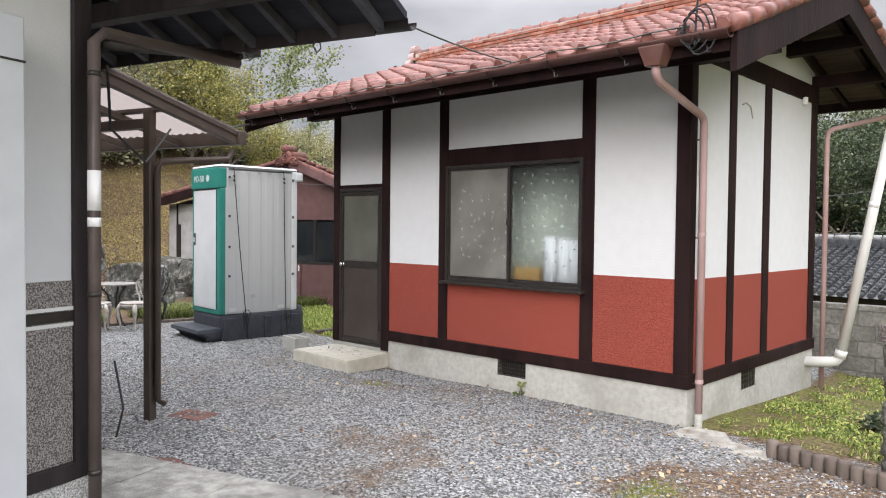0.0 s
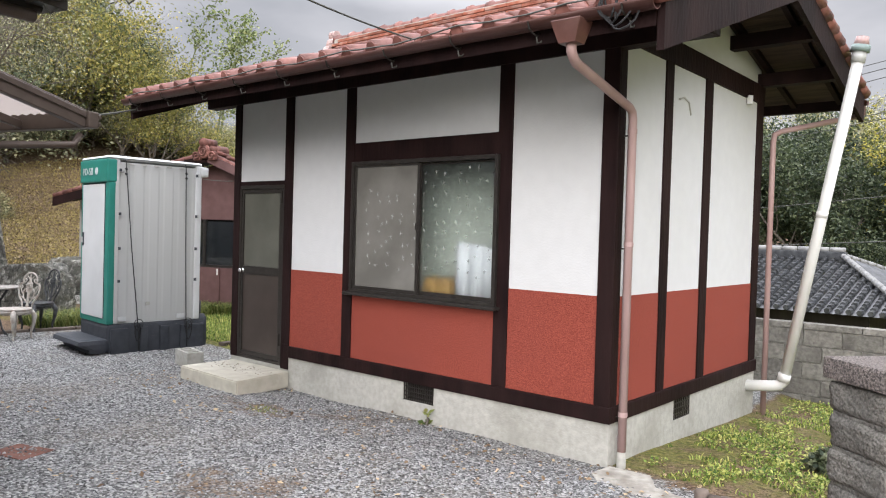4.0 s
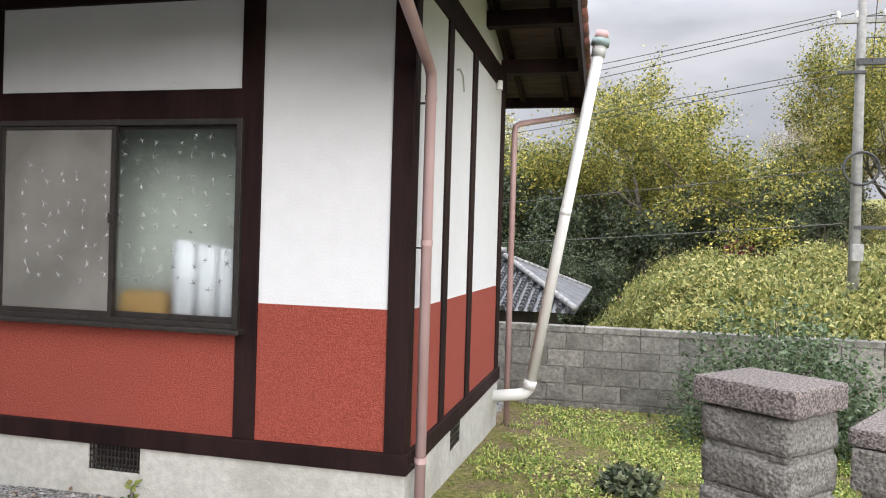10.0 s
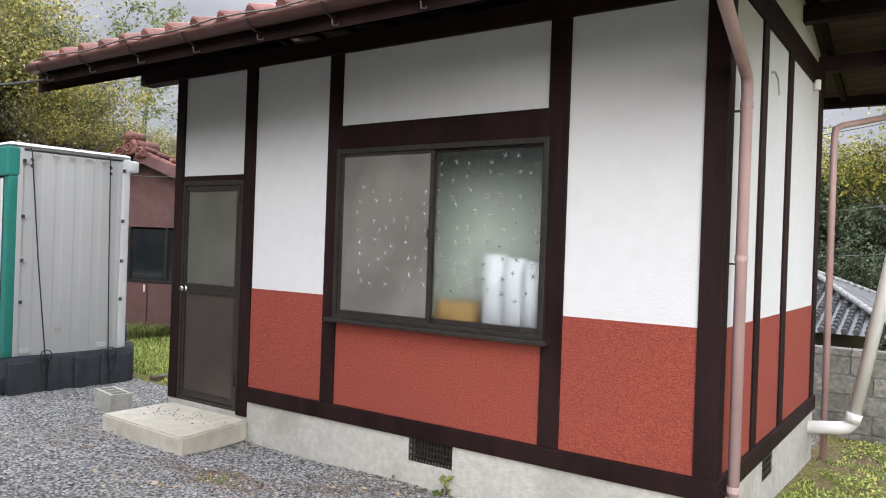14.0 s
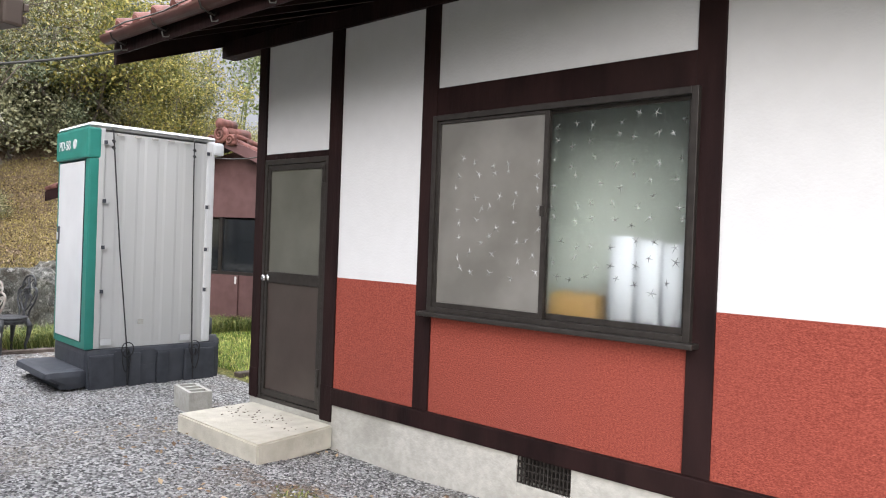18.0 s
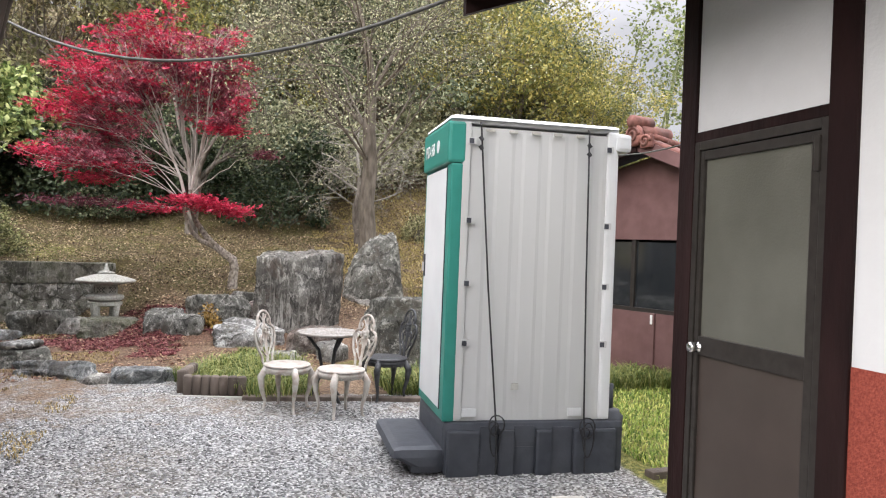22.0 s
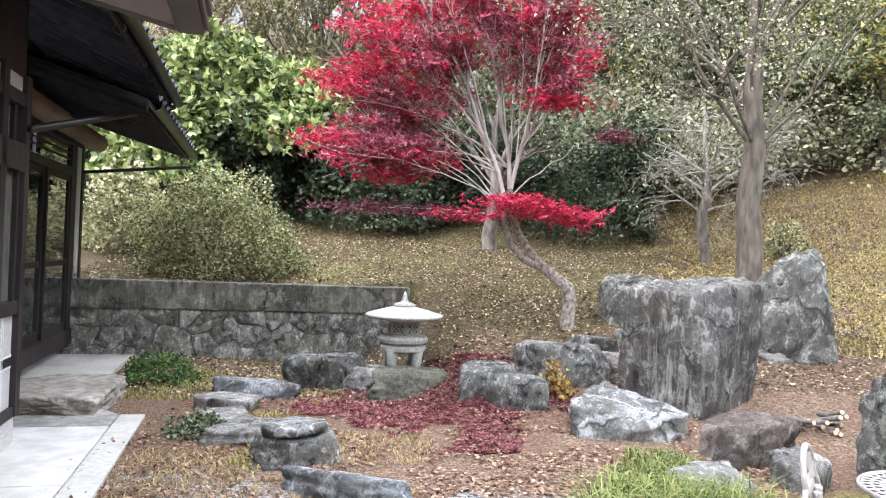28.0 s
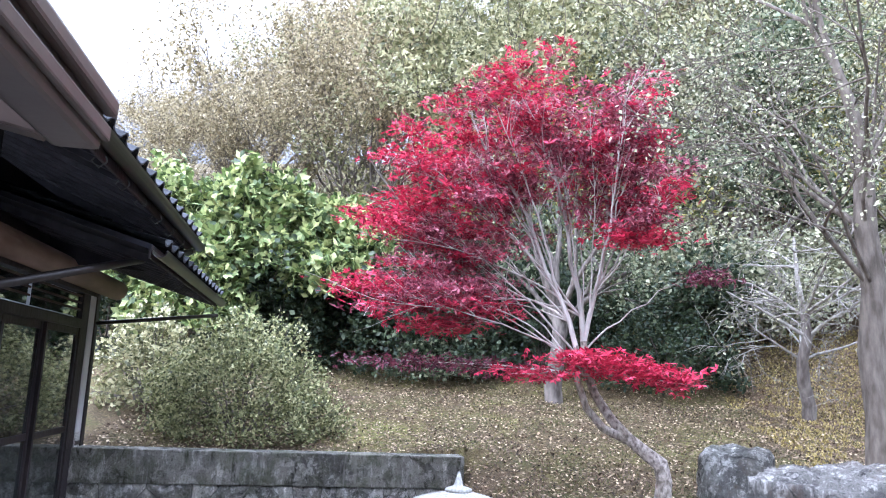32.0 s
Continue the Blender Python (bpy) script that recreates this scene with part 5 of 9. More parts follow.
for v in bm.verts:
    if v.co.y < -0.2 and v.co.z < 0.1:
        v.co.y += 0.12
part("front_step", bm, DARKPLASTIC, toilet, "dark grey moulded step")
part("tank_cap", lathe(B(), [(0.11, 0), (0.11, 0.05), (0.085, 0.07), (0.085, 0.09)], 20, (-0.1, TD + 0.05, Z0 - 0.04)), DARKPLASTIC, toilet, "", True)
part("tank_pipe", lathe(B(), [(0.045, 0), (0.045, 0.22)], 14, (-0.16, TD + 0.07, Z0)), DARKPLASTIC, toilet, "", True)
# lettering
cu = bpy.data.curves.new("header_text", "FONT")
cu.body, cu.size, cu.extrude = "PD-58", 0.125, 0.002
tmp = new("header_text", cu)
tme = bpy.data.meshes.new_from_object(tmp)
bpy.data.objects.remove(tmp)
tme.materials.append(WHITEPLASTIC)
ht = new("header_text", tme)
ht.parent = toilet
ht.matrix_local = pose(-TW + 0.10, -0.058, Z1 - 0.185, 90, 0, 0)
bm = lathe(B(), [(0.045, 0), (0.045, 0.006)], 20)
bmesh.ops.transform(bm, matrix=pose(-0.32, -0.053, Z1 - 0.14, 90, 0, 0), verts=bm.verts)
part("header_disc", bm, WHITEPLASTIC, toilet)
# tie-down ropes with their knots
for y in (0.16, 0.93):
    rope = thing("tie_rope", "black tie-down rope knotted at the base of the toilet", "rope", (-9.30, 5.25, -0.03), -4.0, "tie-down ropes on the toilet")
    lean = 0.17 if y < 0.5 else 0.03
    part("rope", tube(B(), [(-0.4, y, Z1 + 0.06), (-0.05, y, Z1 + 0.05), (0.025, y, Z1 - 0.02), (0.028, y + lean * 0.5, 1.3), (0.045, y + lean, Z0 + 0.02), (0.08, y + lean, 0.22), (0.085, y + lean, 0.03)], 0.006, 6), BLACKROPE, rope)
    for k in range(3):
        r = random.Random(k + int(y * 100))
        c = Vector((0.075, y + lean + r.uniform(-0.03, 0.03), Z0 - 0.02 + r.uniform(-0.07, 0.02)))
        rr = r.uniform(0.02, 0.055)
        pts = [c + Vector((0.012 * math.sin(a * 2), rr * math.cos(a), rr * (3.0 if k == 0 else 1.3) * math.sin(a) - (rr * 2 if k == 0 else 0))) for a in (2 * math.pi * i / 14 for i in range(14))]
        part("knot_loop", tube(B(), pts, 0.005, 5, closed=True), BLACKROPE, rope)
    for z in (Z1 - 0.10, Z1 - 0.16):
        part("knot", tube(B(), [(0.03, y - 0.006, z), (0.036, y + 0.01, z - 0.025)], 0.014, 6), BLACKROPE, rope)

# ---- white and maroon outbuilding behind the toilet ----
OLDTILE = mat("weathered_brown_red_tile", (0.10, 0.042, 0.034), (0.21, 0.092, 0.075), 9, 0.7, 0.3, 40, rnd=0.25, c=(0.05, 0.04, 0.034), cscale=5, camt=0.6, spec=0.2)
out = thing("outbuilding", "maroon and white outbuilding with low tiled gable roof", "building", (-12.3, 8.75, -0.15), 17)
# local x runs back to the right, local y away from the yard


def outbox(name, dims, material, label="", bevel=0.003, parent=None):
    return boxpart(name, dims, material, parent or out, label, bevel)


outbox("wall_maroon", (-1.2, 3.0, 0.02, 0.12, 0, 0.95), BROWNWALL, "maroon lower cladding")
outbox("wall_maroon", (-1.2, 3.0, 0.02, 0.12, 1.83, 2.5), BROWNWALL, "maroon upper boards")
# darker, greyer copy of the storehouse white
GREYWHITE = mat("grey_white_plaster", (0.34, 0.335, 0.325), (0.42, 0.415, 0.40), 7, 0.9, 0.15, 50, c=(0.29, 0.28, 0.26), cscale=1.5, camt=0.5, spec=0.2)
outbox("wall_white", (-3.62, -2.0, 0.0, 0.12, 0, 2.16), GREYWHITE, "white plaster wall")
outbox("wall_white", (-2.0, -1.2, 0.02, 0.12, 0, 2.3), GREYWHITE)
outbox("side_wall", (-3.62, -3.50, 0.12, 4.0, 0, 1.75), GREYWHITE)
outbox("back_wall", (-3.2, 3.0, 3.9, 4.0, 0, 1.6), BROWNWALL)
# near-black sheet gives the unlit room behind the windows
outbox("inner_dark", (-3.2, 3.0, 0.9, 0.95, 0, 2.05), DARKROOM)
bm = B()
tri = [(-3.55, 2.14), (-0.1, 2.86), (3.0, 1.72)]
va = [bm.verts.new((x, 0.03, z)) for x, z in tri]
vb = [bm.verts.new((x, 0.10, z)) for x, z in tri]
bm.faces.new(va)
bm.faces.new(vb[::-1])
for i in range(3):
    bm.faces.new((va[i], vb[i], vb[(i + 1) % 3], va[(i + 1) % 3]))
bmesh.ops.recalc_face_normals(bm, faces=bm.faces)
part("gable_board", bm, BROWNWALL, out)
DARKGLASS = mat("dark_window_glass", (0.012, 0.014, 0.016), (0.02, 0.022, 0.024), 2, 0.06, 0, spec=0.8)
for i, x in enumerate((-1.15, -0.45, 0.25, 0.95, 1.65)):
    w = tagged(new("window"), "dark outbuilding window")
    w.parent = out
    boxpart("pane", (x + 0.03, x + 0.67, 0.05, 0.055, 1.0, 1.8), DARKGLASS, w, "", 0)
    for d in ((x, x + 0.03), (x + 0.67, x + 0.70)):
        boxpart("window_bar", (*d, 0.02, 0.08, 0.95, 1.83), BRONZE, w, "", 0.003)
    boxpart("window_bar", (x + 0.03, x + 0.67, 0.02, 0.08, 0.95, 1.0), BRONZE, w, "", 0.003)
outbox("door_post", (-0.14, -0.06, -0.01, 0.1, 0, 0.95), BROWNWALL)
outbox("latch", (-0.115, -0.085, -0.02, 0.0, 0.82, 0.93), WHITEPVC)
outbox("white_window", (-3.40, -3.27, -0.012, 0.02, 0.95, 1.72), BRONZE, "narrow dark window")
outbox("white_post", (-3.40, -3.35, -0.008, 0.05, 1.72, 2.16), DARKWOOD)


def slab2(name, p0, p1, y0, y1, t, material, label=""):
    bm = B()
    vs = [bm.verts.new((x, y, z + d)) for d in (0, t) for (x, z), y in ((p0, y0), (p1, y0), (p1, y1), (p0, y1))]
    for f in ((3, 2, 1, 0), (4, 5, 6, 7), (0, 1, 5, 4), (1, 2, 6, 5), (2, 3, 7, 6), (3, 0, 4, 7)):
        bm.faces.new([vs[i] for i in f])
    bmesh.ops.recalc_face_normals(bm, faces=bm.faces)
    return part(name, bm, material, out, label)


slab2("roof_left", (-3.92, 2.14), (-0.1, 2.93), -0.38, 0.16, 0.06, DARKWOOD)
slab2("roof_right", (-0.1, 2.93), (3.4, 1.60), -0.35, 0.16, 0.06, DARKWOOD)
slab2("rear_roof", (-3.75, 1.75), (-0.1, 2.3), 0.17, 4.3, 0.08, SLATETILE, "lower grey rear roof")
slab2("rear_roof", (-0.1, 2.3), (3.2, 1.2), 0.17, 4.3, 0.08, SLATETILE)
slab2("verge_board", (-3.92, 2.02), (-0.1, 2.85), -0.39, -0.35, 0.16, DARKWOOD)
slab2("verge_board", (-0.1, 2.85), (3.4, 1.50), -0.36, -0.32, 0.16, BROWNWALL)
for a, b, y, n in (((-3.92, 2.23), (-0.1, 3.0), -0.35, 15), ((-0.1, 3.0), (3.4, 1.68), -0.3, 15)):
    for k in range(n):
        p = [a[0] + (b[0] - a[0]) * k / n, a[1] + (b[1] - a[1]) * k / n]
        q = [a[0] + (b[0] - a[0]) * (k + 1.08) / n, a[1] + (b[1] - a[1]) * (k + 1.08) / n]
        part("verge_tile", tube(B(), [(p[0], y, p[1]), (q[0], y, q[1])], [0.044, 0.052] if a[0] < -1 else [0.052, 0.044], 10), OLDTILE, out, "", True)
        part("roof_roll", tube(B(), [(p[0] + 0.1, y + 0.1, p[1] + 0.03), (p[0] + 0.1, 0.14, p[1] - 0.01)], 0.04, 8), OLDTILE, out, "", True)
# ridge end: a disc with a spiral scroll between two smaller scrolls, under a short cap
def spiral(bm, cx, cz, r, turns, y, side=1):
    pts = [(cx + side * r * (1 - 0.82 * i / 26) * math.cos(turns * 2 * math.pi * i / 26), y, cz + r * (1 - 0.82 * i / 26) * math.sin(turns * 2 * math.pi * i / 26)) for i in range(27)]
    return tube(bm, pts, 0.016, 7)


RY0 = -0.46
orn = tagged(new("ridge_ornament"), "weathered red ridge-end tile with scrolls")
orn.parent = out
bm = lathe(B(), [(0.0, 0.05), (0.10, 0.05), (0.125, 0.035), (0.13, 0.0), (0.0, 0.0)], 24)
bmesh.ops.transform(bm, matrix=pose(-0.1, RY0 + 0.05, 3.03, 90, 0, 0), verts=bm.verts)
part("disc", bm, OLDTILE, orn, "", True)
part("scroll", spiral(B(), -0.1, 3.03, 0.10, 1.7, RY0 - 0.005), OLDTILE, orn, "", True)
for sd in (-1, 1):
    part("scroll", spiral(B(), -0.1 + sd * 0.17, 2.95, 0.075, 1.4, RY0 + 0.02, sd), OLDTILE, orn, "", True)
    boxpart("scroll_back", (-0.1 + sd * 0.17 - 0.085, -0.1 + sd * 0.17 + 0.085, RY0 + 0.03, RY0 + 0.10, 2.87, 3.03), OLDTILE, orn, "", 0.03)
part("cap", tube(B(), [(-0.1, RY0 - 0.02, 3.19), (-0.1, RY0 + 0.3, 3.19)], 0.075, 14), OLDTILE, orn, "", True)
part("ridge_cap", tube(B(), [(-0.1, -0.35, 3.08), (-0.1, 0.14, 3.08)], 0.09, 12), OLDTILE, out, "", True)
part("hanging_hook", tube(B(), [(-0.55, -0.57, 2.78), (-0.52, -0.6, 2.70), (-0.47, -0.6, 2.68), (-0.44, -0.6, 2.74)], 0.008, 6), CABLE, out)

# ---- garden seats ----
def ornate_chair(material, label):
    ch = thing("garden_chair", label, "chair", (0, 0, -0.02), 0, "cast-metal garden chairs round the table")
    bm = B()
    lathe(bm, [(0.15, 0.405), (0.205, 0.412), (0.215, 0.425), (0.205, 0.437), (0.12, 0.43), (0.03, 0.428)], 28)
    for v in bm.verts:
        v.co.y *= 0.96
    part("seat", bm, material, ch, "", True)
    bm = B()
    for k in range(14):
        a = 2 * math.pi * k / 14
        c = Vector((0.195 * math.cos(a), 0.188 * math.sin(a), 0.385))
        t = Vector((-math.sin(a), math.cos(a), 0))
        tube(bm, [c - t * 0.04 + Vector((0, 0, 0.02)), c - t * 0.015 - Vector((0, 0, 0.022)), c + t * 0.02 - Vector((0, 0, 0.012)), c + t * 0.042 + Vector((0, 0, 0.02))], 0.009, 5)
    part("apron", bm, material, ch, "", True)
    for sx in (-1, 1):
        for sy in (-1, 1):
            p = [(0.13, 0.13, 0.41), (0.165, 0.165, 0.33), (0.155, 0.155, 0.22), (0.135, 0.135, 0.12), (0.14, 0.14, 0.05), (0.175, 0.175, 0.0)]
            part("leg", tube(B(), [(x * sx, y * sy, z) for x, y, z in p], [0.03, 0.033, 0.022, 0.014, 0.013, 0.017], 8), material, ch, "", True)
    # back: a pierced oval of scrolls, behind the seat (+y)

    def arc(pts, r, name="back_scroll"):
        pts = [pts[0]] + list(pts) + [pts[-1]]
        line = []
        for a, b, c, d in zip(pts, pts[1:], pts[2:], pts[3:]):
            for f in (0.0, 0.25, 0.5, 0.75):
                line.append(tuple(0.5 * (2 * b[i] + (c[i] - a[i]) * f + (2 * a[i] - 5 * b[i] + 4 * c[i] - d[i]) * f * f + (3 * b[i] - a[i] - 3 * c[i] + d[i]) * f ** 3) for i in (0, 1)))
        line.append(pts[-1])
        part(name, tube(B(), [(x, 0.185 + 0.16 * (z - 0.42), z) for x, z in line], r, 6), material, ch, "", True)

    half = [(0.085, 0.43), (0.10, 0.50), (0.15, 0.57), (0.178, 0.65), (0.175, 0.71), (0.145, 0.745), (0.115, 0.755), (0.118, 0.80), (0.09, 0.85), (0.045, 0.88), (0.0, 0.888)]
    for s in (-1, 1):
        arc([(s * x, z) for x, z in half], 0.0115, "back_frame")
        # lyre loop, side curl, shoulder curl and the small curl under the arch
        arc([(s * x, z) for x, z in ((0.0, 0.485), (0.05, 0.52), (0.085, 0.58), (0.088, 0.645), (0.06, 0.675), (0.042, 0.655), (0.052, 0.63))], 0.0085)
        arc([(s * x, z) for x, z in ((0.095, 0.50), (0.125, 0.535), (0.118, 0.575), (0.095, 0.565), (0.10, 0.545))], 0.007)
        arc([(s * x, z) for x, z in ((0.088, 0.60), (0.125, 0.64), (0.15, 0.69), (0.135, 0.715), (0.115, 0.70), (0.125, 0.68))], 0.007)
        arc([(s * x, z) for x, z in ((0.115, 0.755), (0.08, 0.765), (0.065, 0.795), (0.085, 0.81), (0.095, 0.79))], 0.007)
        arc([(s * x, z) for x, z in ((0.012, 0.80), (0.035, 0.825), (0.06, 0.85))], 0.006)
    # vase-shaped splat with a flower head and a leaf above it
    bm = B()
    rows = [(0.022, 0.43), (0.030, 0.455), (0.016, 0.49), (0.020, 0.54), (0.030, 0.62), (0.044, 0.655), (0.052, 0.69), (0.046, 0.73), (0.056, 0.75), (0.026, 0.775), (0.020, 0.80), (0.012, 0.84), (0.003, 0.868)]
    ring = []
    for w, z in rows:
        y = 0.185 + 0.16 * (z - 0.42)
        ring.append([bm.verts.new(p) for p in ((-w, y, z), (0, y - 0.016, z), (w, y, z), (0, y + 0.008, z))])
    for a, b in zip(ring, ring[1:]):
        for k in range(4):
            bm.faces.new((a[k], a[(k + 1) % 4], b[(k + 1) % 4], b[k]))
    bm.faces.new(ring[0][::-1])
    bm.faces.new(ring[-1])
    for k in range(7):
        a = 2 * math.pi * k / 7
        q = Vector((0.032 * math.cos(a), 0.212, 0.715 + 0.028 * math.sin(a)))
        bmesh.ops.create_icosphere(bm, subdivisions=1, radius=0.015, matrix=Matrix.Translation(q))
    part("back_splat", bm, material, ch, "vase-shaped splat with a flower")
    part("seat_skirt", lathe(B(), [(0.200, 0.412), (0.208, 0.392), (0.196, 0.362), (0.192, 0.364), (0.202, 0.392), (0.194, 0.412)], 28), material, ch, "", True)
    return ch


chair_a = ornate_chair(CASTWHITE, "chipped white cast-metal garden chair with scrolled back")
chair_a.matrix_world = pose(-11.26, 4.36, -0.02, 0, 0, 150)
copy_thing(chair_a, pose(-10.98, 4.80, -0.02, 0, 0, 22))
chair_c = ornate_chair(CASTBLACK, "worn black cast-metal garden chair with scrolled back")
chair_c.matrix_world = pose(-11.62, 5.33, -0.02, 0, 0, 12)
table = thing("garden_table", "round white cast-metal garden table with pierced top", "table", (-11.62, 4.78, -0.02))
bm = B()
lathe(bm, [(0.296, 0.652), (0.307, 0.66), (0.307, 0.674), (0.300, 0.678), (0.294, 0.672), (0.294, 0.652)], 36)
TABLEWHITE = mat("weathered_white_iron", (0.20, 0.188, 0.172), (0.31, 0.295, 0.27), 14, 0.55, 0.2, 40, c=(0.20, 0.16, 0.13), cscale=16, camt=0.7)
part("table_rim", bm, TABLEWHITE, table, "", True)
bm = B()
for ring, n, rr in ((0.035, 5, 0.018), (0.075, 11, 0.020), (0.115, 17, 0.020), (0.155, 23, 0.020), (0.195, 29, 0.020), (0.235, 35, 0.020), (0.272, 40, 0.020)):
    for k in range(n):
        a = 2 * math.pi * k / n
        c = Vector((ring * math.cos(a), ring * math.sin(a), 0.668))
        tube(bm, [c + Vector((rr * math.cos(b), rr * math.sin(b), 0)) for b in (2 * math.pi * i / 8 for i in range(8))], 0.0052, 4, closed=True)
tagged(part("pierced_top", bm, TABLEWHITE, table), "pierced lattice of small rings", kind="stuff")
for k in range(3):
    a = 2 * math.pi * k / 3 + 0.4
    d = Vector((math.cos(a), math.sin(a), 0))
    part("table_leg", tube(B(), [d * 0.22 + Vector((0, 0, 0.65)), d * 0.10 + Vector((0, 0, 0.5)), d * 0.06 + Vector((0, 0, 0.3)), d * 0.14 + Vector((0, 0, 0.1)), d * 0.24 + Vector((0, 0, 0.0))], [0.016, 0.014, 0.016, 0.014, 0.02], 8), CASTBLACK, table, "", True)

# ---- stone lantern ----
lan = thing("stone_lantern", "pale granite snow-viewing lantern on a flat boulder", "lantern", (-16.38, 2.13, 0.25), 15)
for k in range(4):
    a = math.pi / 4 + k * math.pi / 2
    d = Vector((math.cos(a), math.sin(a), 0))
    part("leg", tube(B(), [d * 0.15 + Vector((0, 0, 0.27)), d * 0.19 + Vector((0, 0, 0.21)), d * 0.18 + Vector((0, 0, 0.10)), d * 0.16 + Vector((0, 0, 0.0))], [0.07, 0.06, 0.05, 0.055], 8), LANTERN, lan, "", True)
part("leg_ring", lathe(B(), [(0.19, 0.20), (0.235, 0.215), (0.24, 0.255), (0.20, 0.275)], 24), LANTERN, lan)
part("platform", lathe(B(), [(0.19, 0.275), (0.25, 0.30), (0.26, 0.335), (0.245, 0.36), (0.18, 0.375)], 24), LANTERN, lan)
part("fire_box", lathe(B(), [(0.175, 0.37), (0.175, 0.51), (0.165, 0.515)], 6), LANTERN, lan, "six-sided fire box with lattice openings")
for k in range(6):
    a = math.pi / 3 * (k + 0.5)
    m = pose(0, 0, 0.44, 0, 0, math.degrees(a)) @ Matrix.Translation((0.153, 0, 0))
    # dark plate on the solid box stands for a shaded hole
    win6 = boxpart("opening", (-0.008, 0.002, -0.05, 0.05, -0.04, 0.04), DARKROOM, lan, "", 0, m)
    for s in (-0.03, 0.0, 0.03):
        boxpart("lattice_bar", (0.002, 0.008, s - 0.006, s + 0.006, -0.05, 0.05), LANTERN, lan, "", 0, m @ pose(0, 0, 0, 45, 0, 0))
        boxpart("lattice_bar", (0.002, 0.007, s - 0.006, s + 0.006, -0.05, 0.05), LANTERN, lan, "", 0, m @ pose(0, 0, 0, -45, 0, 0))
part("roof", lathe(B(), [(0.16, 0.51), (0.40, 0.555), (0.415, 0.575), (0.395, 0.59), (0.26, 0.63), (0.12, 0.665), (0.10, 0.67)], 32), LANTERN, lan, "wide umbrella roof with lichen", True)
part("finial", lathe(B(), [(0.11, 0.665), (0.115, 0.69), (0.08, 0.705), (0.04, 0.715), (0.035, 0.74), (0.022, 0.78), (0.006, 0.83)], 18), LANTERN, lan, "", True)

# ---- garden stones ----
BIG = dict(detail=6)
rock("boulder", (0.98, 1.02, 1.38), (-15.42, 4.84, 0.02), 11, BLOCKROCK, "large upright block of dark schist with pale vertical streaks", -38, top=0.86, tilt=0.03, bevels=2, ledge=0.015, chip=0.12, round_=40, lump=0.035, **BIG)
rock("boulder", (0.8, 0.92, 1.36), (-16.65, 6.15, 0.36), 7, ROCK, "tall round-topped grey-green boulder on the slope", 20, top=0.98, tilt=0.15, bevels=6, chip=0.3, round_=7, taper=0.06, **BIG)
rock("boulder", (0.8, 0.75, 0.72), (-17.6, 4.72, 0.62), 19, ROCK, "rounded blue-grey boulder on the slope by the maple", 10, top=0.95, bevels=8, chip=0.2, round_=9)
rock("boulder", (0.92, 1.16, 0.94), (-13.50, 6.05, -0.06), 23, ROCK, "dark block of grey-green schist with stepped top", 4, top=0.84, tilt=0.03, bevels=2, ledge=0.07, chip=0.18, round_=40, lump=0.04, **BIG)
rock("boulder", (0.9, 1.0, 0.92), (-14.6, 7.3, 0.0), 31, ROCK, "slanting flat-topped grey boulder", 35, top=0.8, tilt=0.22, bevels=3, chip=0.2, **BIG)
rock("boulder", (0.3, 0.3, 0.22), (-14.1, 7.02, 0.03), 5, ROCKPALE, "small pale rounded garden stone", 0, 4, round_=8)
rock("boulder", (0.5, 0.68, 0.24), (-16.55, 6.02, 0.46), 15, ROCKPALE, "low grey stone before the tall boulder", 10, 4)
rock("boulder", (0.5, 0.62, 0.44), (-14.12, 4.9, 0.0), 41, schist("brown_weathered_stone", (0.07, 0.05, 0.04), (0.21, 0.17, 0.145), (0.36, 0.32, 0.28), (0.42, 0.38, 0.34), (0.13, 0.085, 0.06), 0.3), "brownish weathered stone behind the table", 25, top=0.75, tilt=0.2)
rock("boulder", (0.62, 0.92, 0.44), (-14.62, 4.12, 0.02), 37, ROCKWHITE, "white-veined pale boulder by the dry pond", 8, top=0.8, tilt=0.16, bevels=7, chip=0.4, **BIG)
rock("boulder", (0.55, 0.60, 0.48), (-15.12, 3.28, 0.0), 52, ROCK, "rounded grey boulder at the pond edge", 0, top=0.92, bevels=8, chip=0.45, round_=8)
rock("boulder", (0.75, 0.92, 0.62), (-15.75, 3.72, 0.10), 61, ROCK, "dark jagged boulder with pale slanting face at the maple", 30, top=0.82, tilt=0.25, bevels=5, ledge=0.08, chip=0.4, round_=22, **BIG)
rock("boulder", (0.55, 0.62, 0.30), (-16.15, 3.62, 0.38), 62, ROCKPALE, "jagged pale stone lying behind the dark boulder", 60, top=0.8, tilt=0.2, chip=0.5)
rock("boulder", (0.36, 0.46, 0.22), (-16.52, 4.12, 0.48), 63, ROCK, "small grey stone at the foot of the maple", 15, 4)
rock("boulder", (0.24, 0.26, 0.20), (-16.85, 4.52, 0.55), 64, ROCK, "small dark stone between the boulders", 0, 4, round_=7)
rock("boulder", (0.5, 0.55, 0.44), (-15.5, 2.98, 0.08), 72, ROCK, "dark angular boulder at the pond edge", 15, top=0.78, tilt=0.15)
rock("boulder", (0.75, 0.92, 0.34), (-16.12, 2.28, -0.02), 81, ROCKMOSS, "mossy flat-topped boulder under the lantern", 8, top=0.72, tilt=0.03, bevels=8, ledge=0.02, chip=0.15, round_=8, **BIG)
rock("boulder", (0.42, 0.5, 0.30), (-16.32, 1.72, 0.0), 82, ROCKPALE, "pale low boulder beside the lantern stone", -15, top=0.8, bevels=7)
